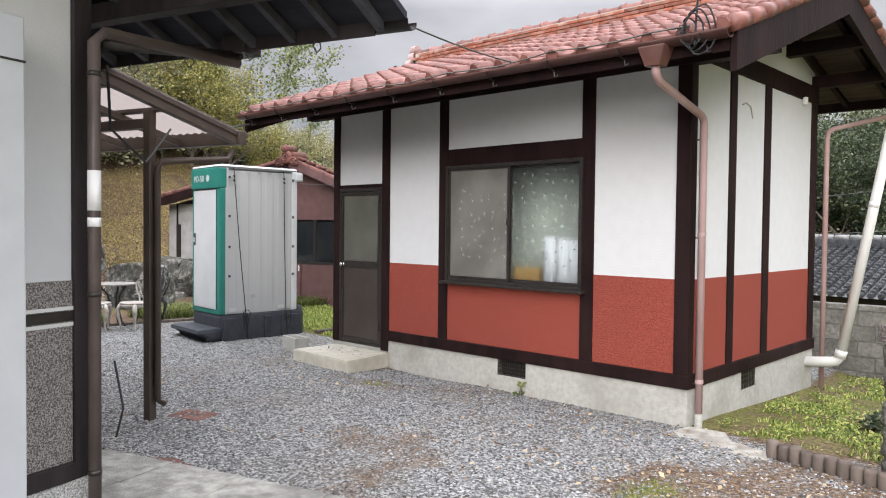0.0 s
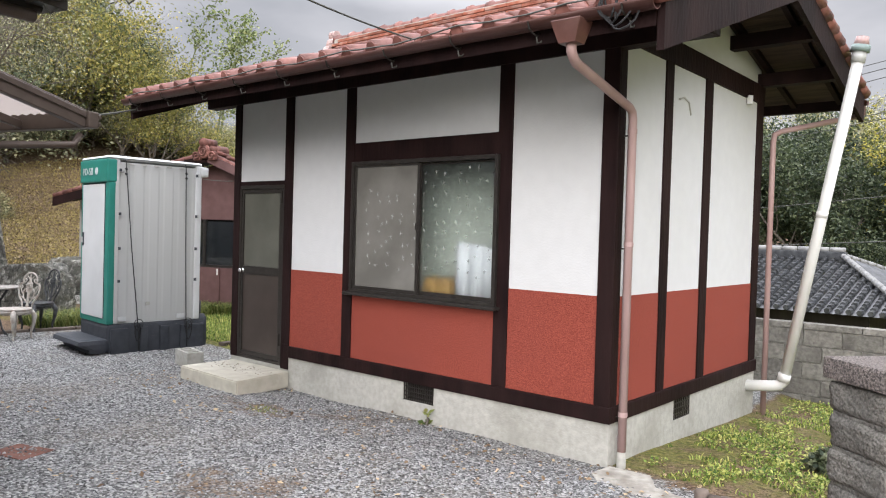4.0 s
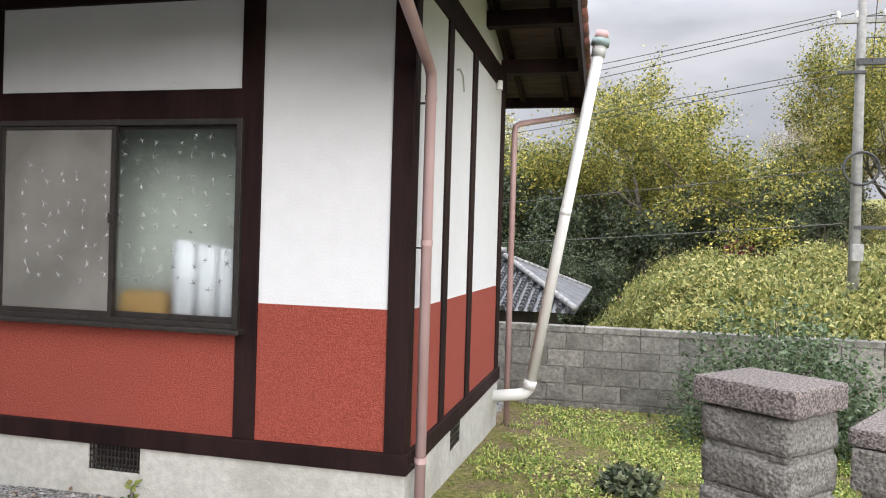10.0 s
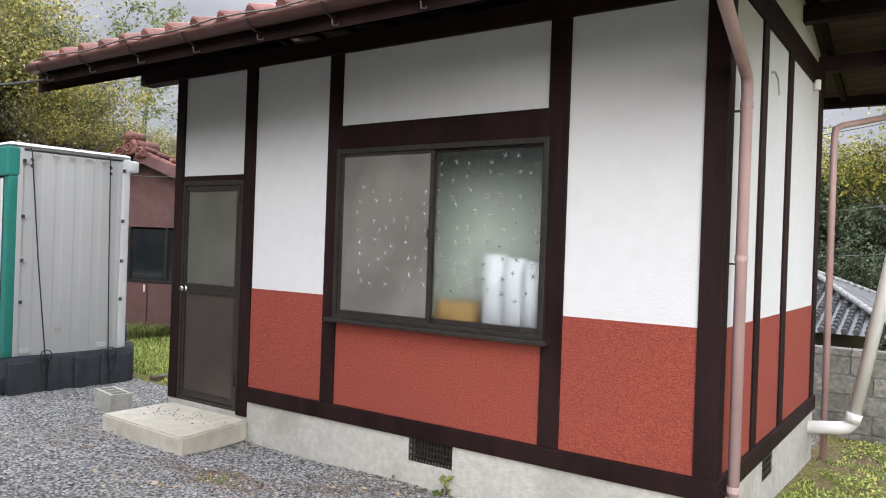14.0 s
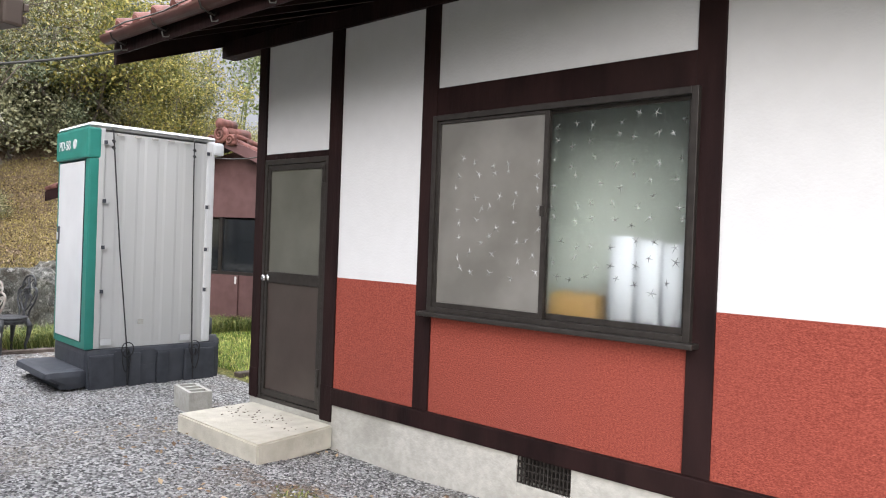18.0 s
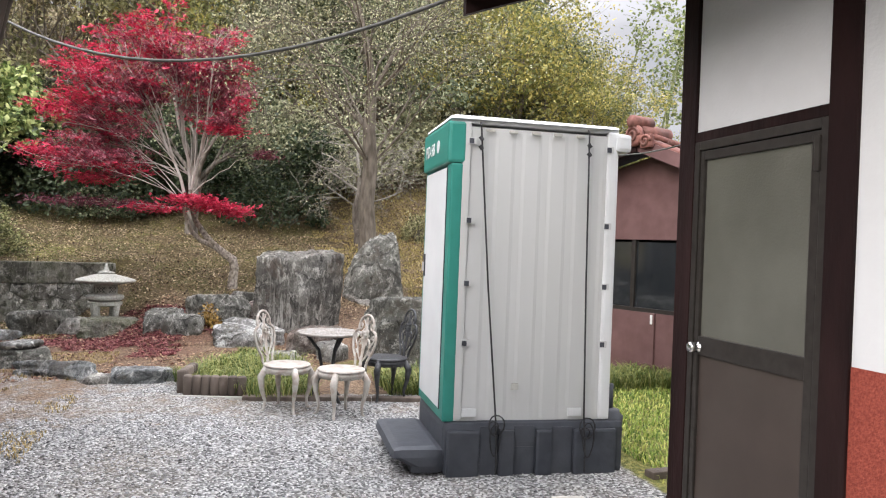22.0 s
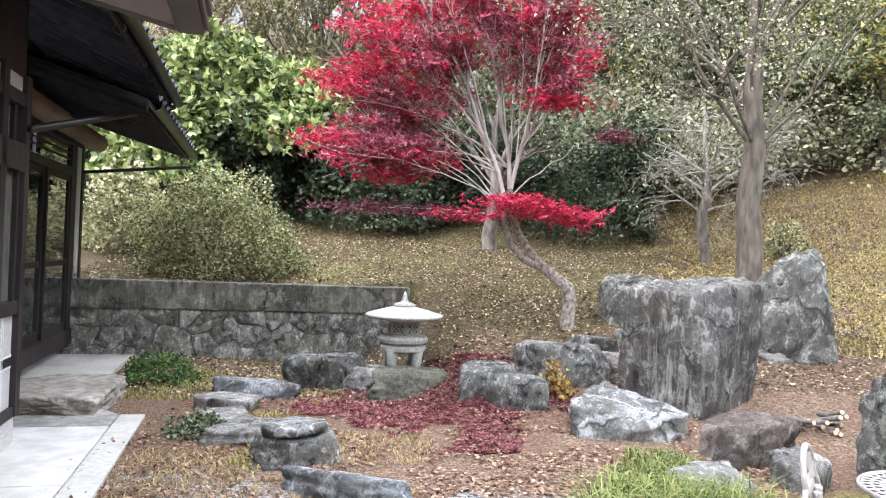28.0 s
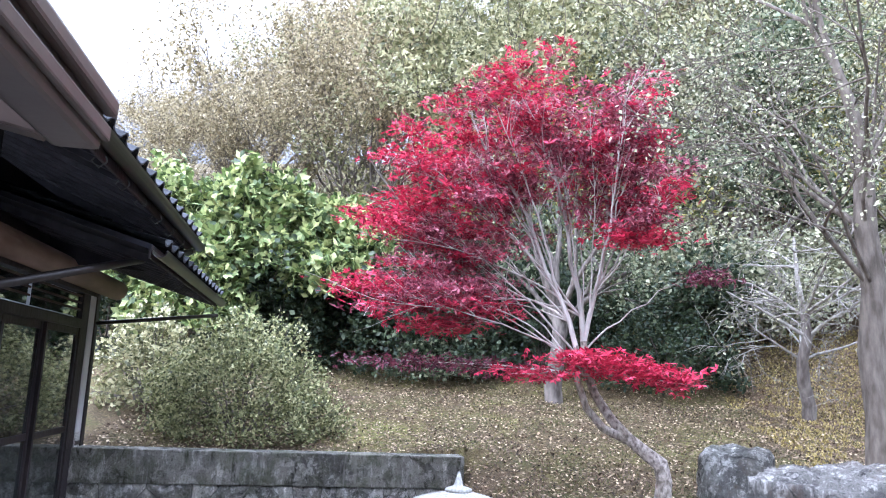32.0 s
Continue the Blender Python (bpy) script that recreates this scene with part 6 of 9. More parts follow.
rock("boulder", (0.62, 0.86, 0.42), (-16.38, 1.32, -0.02), 92, ROCK, "flat-topped overhanging grey boulder beside the lantern", -5, top=0.62, tilt=0.05, bevels=3, ledge=0.03, taper=-0.45, round_=20, **BIG)
rock("boulder", (0.62, 0.88, 0.24), (-15.86, 0.76, -0.02), 95, ROCKBLUE, "low blue-grey sloping stone", 12, top=0.75, tilt=0.2, ledge=0.03)
rock("boulder", (0.42, 0.62, 0.15), (-15.2, 0.68, -0.01), 97, ROCKPALE, "low pale stepping stone", 5, top=0.6)
rock("boulder", (0.5, 0.55, 0.10), (-14.75, 0.78, -0.01), 98, ROCKPALE, "low pale stepping stone", 40, top=0.6)
rock("boulder", (0.62, 0.85, 0.15), (-14.25, 1.28, -0.02), 99, ROCKPALE, "pale flat stone half sunk in the soil", 10, top=0.6, tilt=0.04, ledge=0.02)
rock("boulder", (0.52, 0.70, 0.25), (-13.68, 1.68, -0.03), 103, ROCK, "grey stone carrying a flat round stone", 15, top=0.66, tilt=0.04)
bm = lathe(B(), [(0.17, 0), (0.225, 0.02), (0.235, 0.05), (0.22, 0.075), (0.1, 0.085)], 30)
for v in bm.verts:
    v.co += 0.016 * noise.noise_vector(v.co * 5)
fs = part("flat_stone", bm, ROCKWHITE, None, "", True)
fs.matrix_world = pose(-13.72, 1.66, 0.205, 3, -2, 0)
tagged(fs, "pale flat round stone lying on a boulder", "stone")
rock("boulder", (0.40, 1.02, 0.24), (-13.0, 2.20, -0.03), 107, ROCKBLUE, "long low grey stone edging the dry pond", -26, top=0.75, tilt=0.2, ledge=0.07, chip=0.3)
rock("boulder", (0.30, 0.34, 0.12), (-12.62, 2.62, -0.02), 108, ROCKPALE, "small pale stone between the edging stones", 30, 4)
rock("boulder", (0.36, 0.64, 0.20), (-12.62, 3.04, -0.03), 109, ROCKBLUE, "blue-grey low stone edging the dry pond", -6, top=0.7, tilt=0.1)
rock("boulder", (0.4, 0.6, 0.20), (-13.55, 4.48, -0.02), 113, ROCKPALE, "low pale stone in the grass bank", 20, 4)
rock("boulder", (0.35, 0.4, 0.30), (-13.62, 5.1, 0.0), 115, ROCKPALE, "grey stone under the dark block", 30, 4)
for k in range(12):
    q = random.Random(200 + k)
    x, y = -15.35 - 0.055 * k * 1.6 + q.uniform(-0.12, 0.12), 4.12 + 0.03 * k + q.uniform(-0.13, 0.13)
    rock("cobble", (q.uniform(0.16, 0.28), q.uniform(0.18, 0.32), q.uniform(0.09, 0.17)), (x, y, 0.16 + 0.36 * (-15.35 - x)), 200 + k, ROCKPINK, "pinkish pale cobble between the boulders", q.uniform(0, 180), 4, category="stone", round_=8, bevels=8)

# a heap of cut stakes with pale ends
stakes = thing("stake_pile", "small pile of cut sticks with pale sawn ends", "sticks", (-14.95, 5.72, 0.12))
srng = random.Random(3)
PALEWOOD = mat("pale_sawn_wood", (0.45, 0.36, 0.25), (0.60, 0.50, 0.37), 20, 0.8, 0.1)
for k in range(14):
    a, o = srng.uniform(-0.5, 0.5), Vector((srng.uniform(-0.12, 0.12), srng.uniform(-0.22, 0.22), srng.uniform(0.02, 0.16)))
    d = Vector((math.cos(a), math.sin(a), srng.uniform(0.0, 0.35))) * 0.2
    stick = part("stick", tube(B(), [o - d, o + d], srng.uniform(0.014, 0.022), 8), BARK, stakes, "", True)
    part("sawn_end", tube(B(), [o + d, o + d * 1.03], 0.019, 8), PALEWOOD, stick, "pale sawn end")
# log-shaped planter edging before the grass bank
plant = thing("planter_edging", "brown log-shaped concrete edging round the grass bank", "edging", (-11.87, 3.47, -0.1), 78)
for k in range(7):
    part("edging_log", lathe(B(), [(0.044, 0), (0.045, 0.30), (0.036, 0.315), (0.015, 0.32)], 12, (0.04 + 0.082 * k, 0, 0)), KERB, plant, "", True)
for k in range(6):
    part("edging_log", lathe(B(), [(0.044, 0), (0.045, 0.33), (0.036, 0.345), (0.015, 0.35)], 12, (-0.04, 0.09 + 0.082 * k, 0)), KERB, plant, "", True)
boxpart("kerb_base", (-0.1, 0.62, -0.08, -0.05, 0, 0.14), CONC, plant, "", 0.01)
kerb = thing("low_kerb", "low mossy kerb along the grass", "kerb", (-11.7, 4.0, -0.1), 82)
for k in range(5):
    boxpart("kerb_stone", (0.6 * k, 0.6 * k + 0.59, -0.05, 0.05, 0, 0.15), KERB, kerb, "", 0.01)
copy_thing(kerb, pose(-9.02, 6.62, -0.12, 0, 0, 95))

# ---- retaining wall: coping of concrete over rubble masonry ----
ret = thing("wall_retaining", "stained retaining wall of rubble masonry under a concrete coping band", "wall", (-17.3, -2.0, -0.05), 17, kind="structure")
COPING = schist("black_stained_concrete", (0.035, 0.034, 0.026), (0.22, 0.213, 0.18), (0.46, 0.445, 0.39), (0.40, 0.385, 0.34), (0.028, 0.027, 0.02), 0.0, upright=True, moss=0.5)
boxpart("coping_band", (-0.25, 0.055, -1.0, 4.15, 0.70, 1.05), COPING, ret, "black-stained concrete band", 0.015)
boxpart("wall_core", (-0.3, -0.05, -1.0, 4.3, 0, 0.698), MOSSWALL, ret, "", 0)
ret_rng = random.Random(4)
WALLSTONE = schist("stained_rubble_stone", (0.025, 0.025, 0.02), (0.33, 0.322, 0.28), (0.70, 0.69, 0.64), (0.62, 0.61, 0.57), (0.035, 0.033, 0.025), 0.3, moss=0.35)
JOINT = mat("dark_mortar", (0.035, 0.035, 0.03), (0.17, 0.165, 0.145), 12, 0.95, 0.4)
boxpart("mortar_bed", (-0.05, 0.02, -1.0, 4.2, 0.0, 0.70), JOINT, ret, "", 0)
# polygonal rubble, each stone a cell round a jittered centre
cells = [(-1.2 + 0.36 * i + 0.18 * (j % 2) + ret_rng.uniform(-0.15, 0.15), 0.13 + 0.235 * j + ret_rng.uniform(-0.09, 0.09)) for j in range(3) for i in range(16)]
for cy, cz in cells:
    ring = [Vector((cy - 0.6, 0.0)), Vector((cy + 0.6, 0.0)), Vector((cy + 0.6, 0.70)), Vector((cy - 0.6, 0.70))]
    for oy, oz in cells:
        d = Vector((oy - cy, oz - cz))
        if not 0 < d.length < 0.95:
            continue
        mid_, n_ = Vector((cy, cz)) + d / 2, d.normalized()
        cut = []
        for p, q in zip(ring, ring[1:] + ring[:1]):
            a_, b_ = (p - mid_).dot(n_), (q - mid_).dot(n_)
            if a_ <= 0:
                cut.append(p)
            if a_ * b_ < 0:
                cut.append(p.lerp(q, a_ / (a_ - b_)))
        ring = cut
    if len(ring) < 3:
        continue
    mid_ = sum(ring, Vector((0, 0))) / len(ring)
    bm = B()
    rows = []
    for k, x in ((0.985, 0.018), (0.955, 0.034), (0.70, 0.048)):
        rows.append([bm.verts.new((x + ret_rng.uniform(-0.008, 0.008) * (k < 0.93), *(mid_ + (p - mid_) * k))) for p in ring])
    top = bm.verts.new((0.052 + ret_rng.uniform(-0.01, 0.015), *mid_))
    m_ = len(ring)
    for i in range(m_):
        for u, v in zip(rows, rows[1:]):
            bm.faces.new((u[i], u[(i + 1) % m_], v[(i + 1) % m_], v[i]))
        bm.faces.new((rows[2][i], rows[2][(i + 1) % m_], top))
    bmesh.ops.recalc_face_normals(bm, faces=bm.faces)
    part("rubble_stone", bm, WALLSTONE, ret)


# ---- main house; local x runs along its front, local y out to the yard ----
HOUSEWOOD = mat("aged_blackened_timber", (0.013, 0.0098, 0.0102), (0.030, 0.0235, 0.0245), 6, 0.55, 0.25, 30, stretch=(1, 1, 0.25), c=(0.05, 0.042, 0.044), cscale=2.5, camt=0.35, spec=0.3)
# bluish near-black boards, about as dark as the house timber
EAVEWOOD = mat("blue_black_eave_board", (0.016, 0.016, 0.021), (0.030, 0.030, 0.038), 6, 0.7, 0.25, 30, stretch=(0.3, 1, 1), spec=0.2)
RAFTERWOOD = mat("grey_black_rafter", (0.040, 0.039, 0.046), (0.068, 0.066, 0.076), 8, 0.65, 0.2, 30, spec=0.25)
house = thing("main_house", "old dark-timbered house with deep eaves, white plaster and granite facing", "house", (-17.188, -1.996, 0.0), 17.2)


def hb(name, dims, material, label="", bevel=0.004, parent=None):
    return boxpart(name, dims, material, parent or house, label, bevel)


def ht2(name, pts, r, material, sides=10, label=""):
    return part(name, tube(B(), pts, r, sides), material, house, label, True)


# west part: glazed veranda wall
hb("veranda_sill", (-0.26, 3.85, -0.06, 0.05, 0.22, 0.40), HOUSEWOOD, "dark timber sill beam")
# added black sheet takes the place of shade below the veranda floor
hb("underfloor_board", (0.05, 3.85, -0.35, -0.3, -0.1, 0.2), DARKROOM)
hb("plinth", (-0.34, -0.10, -0.12, 0.06, -0.1, 0.22), PALEGRANITE)
hb("corner_post", (-0.36, -0.26, -0.04, 0.06, 0.22, 2.62), HOUSEWOOD)
hb("plaster_strip", (-0.26, -0.10, -0.03, 0.045, 1.15, 2.62), WHITE)
hb("granite_strip", (-0.26, -0.10, -0.03, 0.046, 0.40, 1.15), PALEGRANITE)
hb("granite_line", (-0.26, -0.10, 0.046, 0.05, 1.02, 1.06), BRONZE)
hb("veranda_post", (-0.10, 0.14, -0.05, 0.03, 0.40, 2.6), HOUSEWOOD)
hb("veranda_post", (3.02, 3.14, -0.05, 0.07, 0.40, 2.6), HOUSEWOOD)
hb("lintel_beam", (0.14, 3.85, -0.05, 0.04, 2.22, 2.31), HOUSEWOOD)
hb("top_beam", (-0.36, 3.85, -0.05, 0.05, 2.58, 2.70), HOUSEWOOD)
HGLASS = mat("dark_reflecting_glass", (0.016, 0.02, 0.019), (0.026, 0.031, 0.029), 2, 0.04, 0, spec=0.9)
HGLASS.node_tree.nodes["Principled BSDF"].inputs["Coat Weight"].default_value = 1.0
for k, u in enumerate((0.14, 1.10, 2.06)):
    w = tagged(new("veranda_window"), "dark glazed sliding screen with timber frame")
    w.parent = house
    uu = u + 0.96
    off = -0.03 if k % 2 else 0.0
    for d in ((u, u + 0.05, 0.40, 2.22), (uu - 0.05, uu, 0.40, 2.22)):
        boxpart("stile", (d[0], d[1], -0.02 + off, 0.015 + off, d[2], d[3]), HOUSEWOOD, w, "", 0.003)
    for z0, z1 in ((0.40, 0.50), (1.17, 1.23), (2.15, 2.22)):
        boxpart("rail", (u + 0.05, uu - 0.05, -0.018 + off, 0.013 + off, z0, z1), HOUSEWOOD, w, "", 0.003)
    boxpart("pane", (u + 0.05, uu - 0.05, -0.004 + off, 0.0 + off, 0.50, 1.17), HGLASS, w, "", 0)
    boxpart("pane", (u + 0.05, uu - 0.05, -0.004 + off, 0.0 + off, 1.23, 2.15), HGLASS, w, "", 0)
for u0, u1 in ((0.14, 1.55), (1.60, 3.02), (3.14, 3.85)):
    hb("transom_pane", (u0 + 0.03, u1 - 0.03, -0.01, 0.0, 2.33, 2.55), HGLASS, "", 0)
    for z in (2.30, 2.40, 2.47, 2.54):
        hb("transom_slat", (u0, u1, 0.0, 0.014, z, z + 0.018), SOFFIT, "", 0)
LOG = mat("brown_log_beam", (0.13, 0.085, 0.06), (0.21, 0.145, 0.105), 6, 0.7, 0.3, 25, stretch=(0.3, 1, 1))
ht2("log_beam", [(-0.62, 0.16, 2.70), (4.2, 0.16, 2.70)], 0.11, LOG, 16, "round log eave beam")
hb("upper_wall", (-0.36, 3.85, -0.05, 0.0, 2.70, 3.36), HOUSEWOOD, "dark boards above the glazing")
hb("upper_wall", (3.86, 7.75, 0.48, 0.54, 2.60, 3.22), HOUSEWOOD)
# black sheet set behind the glazing for the dark of the rooms
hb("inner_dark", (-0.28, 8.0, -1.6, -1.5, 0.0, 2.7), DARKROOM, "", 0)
hb("west_wall", (-0.36, -0.28, -5.0, -0.04, 0.0, 2.7), WHITE)
# entrance part, set forward
GV = 0.556
hb("entrance_plinth", (3.88, 8.0, GV - 0.3, GV + 0.0, -0.1, 0.25), PALEGRANITE, "pale speckled plinth")
hb("entrance_post", (3.83, 3.93, GV - 0.1, GV + 0.02, 0.24, 2.62), HOUSEWOOD)
hb("entrance_return", (3.83, 3.91, -0.05, GV - 0.1, 0.24, 2.62), HOUSEWOOD)
hb("entrance_post", (4.32, 4.42, GV - 0.1, GV + 0.02, 0.24, 2.62), HOUSEWOOD)
hb("entrance_sill", (3.93, 4.32, GV - 0.08, GV + 0.01, 0.24, 0.31), HOUSEWOOD)
hb("granite_panel", (3.93, 4.32, GV - 0.06, GV - 0.02, 0.31, 0.96), PALEGRANITE, "speckled facing panel with white lines")
for d in ((4.115, 4.125, 0.31, 0.96), (4.145, 4.155, 0.31, 0.96)):
    hb("white_line", (d[0], d[1], GV - 0.02, GV - 0.016, d[2], d[3]), WHITEPVC, "", 0)
hb("black_band", (3.93, 4.32, GV - 0.02, GV - 0.017, 0.60, 0.66), BRONZE, "", 0)
for z in (0.585, 0.665):
    hb("white_line", (3.93, 4.32, GV - 0.02, GV - 0.016, z, z + 0.012), WHITEPVC, "", 0)
hb("panel_rail", (3.93, 4.32, GV - 0.08, GV + 0.01, 0.96, 1.05), HOUSEWOOD)
hb("side_window", (3.98, 4.27, GV - 0.05, GV - 0.04, 1.05, 1.95), FROST, "narrow frosted window")
for d in ((3.93, 3.98), (4.27, 4.32)):
    hb("window_frame", (d[0], d[1], GV - 0.07, GV - 0.01, 1.05, 1.95), BRONZE)
hb("entrance_lintel", (3.93, 7.6, GV - 0.1, GV + 0.02, 1.95, 2.14), HOUSEWOOD)
hb("transom_frosted", (3.93, 7.6, GV - 0.06, GV - 0.05, 2.14, 2.40), FROST, "frosted transom window")
for u in (4.0, 5.0, 6.0, 7.0):
    hb("transom_post", (u, u + 0.06, GV - 0.08, GV - 0.02, 2.14, 2.40), HOUSEWOOD)
hb("entrance_beam", (3.83, 7.7, GV - 0.1, GV + 0.01, 2.40, 2.49), HOUSEWOOD)
hb("granite_frieze", (3.95, 7.7, GV - 0.08, GV - 0.01, 2.49, 2.60), PALEGRANITE, "rough pale frieze board")
# lattice sliding doors
for k in range(3):
    u0 = 4.44 + k * 0.92
    dr = tagged(new("lattice_door"), "dark sliding door with close vertical lattice")
    dr.parent = house
    off = -0.06 + (0.035 if k % 2 else 0)
    for d in ((u0, u0 + 0.06), (u0 + 0.86, u0 + 0.92)):
        boxpart("stile", (d[0], d[1], GV + off - 0.02, GV + off + 0.015, 0.26, 1.94), HOUSEWOOD, dr, "", 0.003)
    for z0, z1 in ((0.26, 0.46), (0.92, 0.97), (1.86, 1.94)):
        boxpart("rail", (u0 + 0.06, u0 + 0.86, GV + off - 0.018, GV + off + 0.012, z0, z1), HOUSEWOOD, dr, "", 0.003)
    for j in range(11):
        u = u0 + 0.1 + j * 0.072
        boxpart("lattice_bar", (u, u + 0.028, GV + off - 0.012, GV + off + 0.010, 0.46, 1.86), HOUSEWOOD, dr, "", 0)
    boxpart("pane", (u0 + 0.06, u0 + 0.86, GV + off - 0.02, GV + off - 0.016, 0.46, 1.86), mat("grey_frosted_pane", (0.26, 0.27, 0.26), (0.31, 0.32, 0.31), 3, 0.2, 0.02, spec=0.7), dr, "", 0)
hb("door_track", (4.42, 7.6, GV - 0.15, GV + 0.03, 0.2, 0.26), BRONZE)
hb("entrance_end_wall", (7.6, 7.75, -1.3, GV, 0.0, 2.66), WHITE)
# east part
EU, EV = 13.5, -0.50
hb("north_wall", (7.75, EU - 0.12, EV - 0.12, EV, 0.3, 2.6), WHITE)
hb("north_plinth", (7.75, EU + 0.02, EV - 0.14, EV + 0.01, -0.1, 0.3), PALEGRANITE)
hb("east_plinth", (EU - 0.14, EU + 0.02, EV - 5.0, EV - 0.14, -0.1, 0.27), PALEGRANITE, "pale speckled plinth")
hb("east_sill", (EU - 0.12, EU + 0.03, EV - 5.0, EV - 0.08, 0.27, 0.36), HOUSEWOOD, "brown timber sill")
hb("east_plaster", (EU - 0.12, EU, EV - 5.0, EV - 0.08, 1.27, 2.75), WHITE, "white plaster wall")
hb("east_granite", (EU - 0.12, EU + 0.006, EV - 5.0, EV - 0.08, 0.36, 1.27), GRANITE, "dark speckled granite facing")
hb("granite_band", (EU, EU + 0.010, EV - 5.0, EV - 0.08, 1.07, 1.12), BRONZE, "", 0)
for z in (1.045, 1.125):
    hb("white_line", (EU, EU + 0.012, EV - 5.0, EV - 0.08, z, z + 0.018), WHITEPVC, "", 0)
hb("corner_post", (EU - 0.12, EU + 0.025, EV - 0.08, EV + 0.02, 0.27, 2.75), HOUSEWOOD)
ht2("downpipe", [(EU + 0.09, EV - 0.02, -0.05), (EU + 0.09, EV - 0.02, 2.46), (EU + 0.08, EV + 0.05, 2.52), (13.66, 0.44, 2.54)], 0.031, mat("dark_brown_pvc", (0.06, 0.045, 0.04), (0.085, 0.065, 0.058), 6, 0.45, 0.05, c=(0.13, 0.11, 0.10), cscale=2, camt=0.4), 16, "dark brown downpipe with torn white tape")
for z in (0.3, 1.2, 2.3):
    ht2("pipe_clip", [(EU + 0.09, EV - 0.02, z - 0.012), (EU + 0.09, EV - 0.02, z + 0.012)], 0.034, BRONZE, 14)
TAPE = mat("torn_white_tape", (0.7, 0.7, 0.7), (0.78, 0.78, 0.78), 6, 0.6, 0.1)
ht2("white_tape", [(EU + 0.09, EV - 0.02, 1.62), (EU + 0.09, EV - 0.02, 1.82)], 0.0325, TAPE, 14)
ht2("white_tape", [(EU + 0.09, EV - 0.02, 1.54), (EU + 0.09, EV - 0.02, 1.585)], 0.0324, TAPE, 14)
ht2("gutter_lead", [(EU + 0.05, EV + 0.05, 2.47), (13.62, 0.50, 2.60)], 0.03, BRONZE, 12)
hb("gutter_box", (13.55, 13.72, 0.42, 0.58, 2.60, 2.72), BRONZE)
ht2("house_cable", [(EU + 0.1, EV + 0.05, 2.35), (EU - 0.3, EV + 0.4, 2.1), (EU - 0.8, 0.6, 1.98), (12.3, 1.2, 2.3)], 0.008, BLACKROPE, 5)
ht2("house_cable", [(EU + 0.1, EV + 0.09, 0.85), (EU + 0.13, EV + 0.12, 0.6), (EU + 0.1, EV + 0.1, 0.45)], 0.006, BLACKROPE, 5)
SILVER = mat("pale_aluminium_panel", (0.52, 0.54, 0.56), (0.57, 0.59, 0.61), 4, 0.4, 0.03, metal=0.3)
hb("shutter_box", (EU + 0.0, EU + 0.22, -2.6, -0.97, -0.05, 2.45), SILVER, "pale aluminium shutter case", 0.008)
hb("shutter_seam", (EU + 0.215, EU + 0.223, -2.6, -0.968, 2.25, 2.26), BRONZE, "", 0)


# roofs: boards, rafters, tiles at the edge, gutter
def roof_plane(u0, u1, v_eave, v_top, z_eave, pitch, step, kind):
    run = v_eave - v_top
    a = math.degrees(math.atan(pitch))
    for k in range(int((u1 - u0) / 0.3)):
        bm = box(B(), 0, 1.0, -0.02, 0.02, 0, 0.06)
        vs = list(bm.verts)
        for v in vs:
            t = v.co.x
            v.co = Vector((u0 + 0.15 + k * 0.3 + v.co.y, v_eave - 0.03 - t * (run - 0.03), z_eave - 0.09 + v.co.z + (t * run) * pitch))
        bmesh.ops.recalc_face_normals(bm, faces=bm.faces)
        part("rafter", bm, RAFTERWOOD, house)
        boxpart("rafter_end", (u0 + 0.132 + k * 0.3, u0 + 0.168 + k * 0.3, v_eave - 0.032, v_eave - 0.024, z_eave - 0.085, z_eave - 0.035), HOUSEWOOD, house, "", 0)
    bm = B()
    vs = [bm.verts.new(p) for d in (-0.03, 0.01) for p in ((u0, v_eave, z_eave + d), (u1, v_eave, z_eave + d), (u1, v_top, z_eave + run * pitch + d), (u0, v_top, z_eave + run * pitch + d))]
    for f in ((3, 2, 1, 0), (4, 5, 6, 7), (0, 1, 5, 4), (1, 2, 6, 5), (2, 3, 7, 6), (3, 0, 4, 7)):
        bm.faces.new([vs[i] for i in f])
    bmesh.ops.recalc_face_normals(bm, faces=bm.faces)
    part("eave_board", bm, EAVEWOOD, house, "dark boarded underside of the eave")
    n = int((u1 - u0) / 0.27)
    tvs, tfs = [], []
    for r in range(int(run / 0.235)):
        for c in range(n):
            m = pose(u0 + 0.27 * (n - c) , v_eave + 0.06 - r * 0.235 * math.cos(math.radians(a)), z_eave + 0.03 + r * 0.235 * math.sin(math.radians(a)), a, 0, 180)
            o = len(tvs)
            tvs += [tuple(m @ Vector(p)) for p in tv0]
            tfs += [tuple(i + o for i in q) for q in tf0]
    tagged(raw("roof_tiles", tvs, tfs, SLATETILE, house), kind="stuff")


def tile_shape():
    prof = [(0.0, 0.018), (0.03, 0.004), (0.07, -0.004), (0.12, -0.004), (0.165, 0.004), (0.19, 0.024), (0.21, 0.043), (0.235, 0.05), (0.26, 0.042), (0.278, 0.02)]
    v = [(u, yy, w + dz) for yy, dz in ((0.0, 0.022), (0.29, 0.002)) for u, w in prof] + [(u, 0.0, w + 0.006) for u, w in prof]
    n = len(prof)
    f = []
    for k in range(n - 1):
        f += [(k, k + 1, n + k + 1, n + k), (2 * n + k, 2 * n + k + 1, k + 1, k)]
    return v, f


tv0, tf0 = tile_shape()
roof_plane(1.20, 9.0, 1.22, -4.0, 3.02, 0.42, 0.3, "entrance")
roof_plane(-0.98, 2.9, 1.22, -1.0, 2.70, 0.30, 0.3, "veranda")
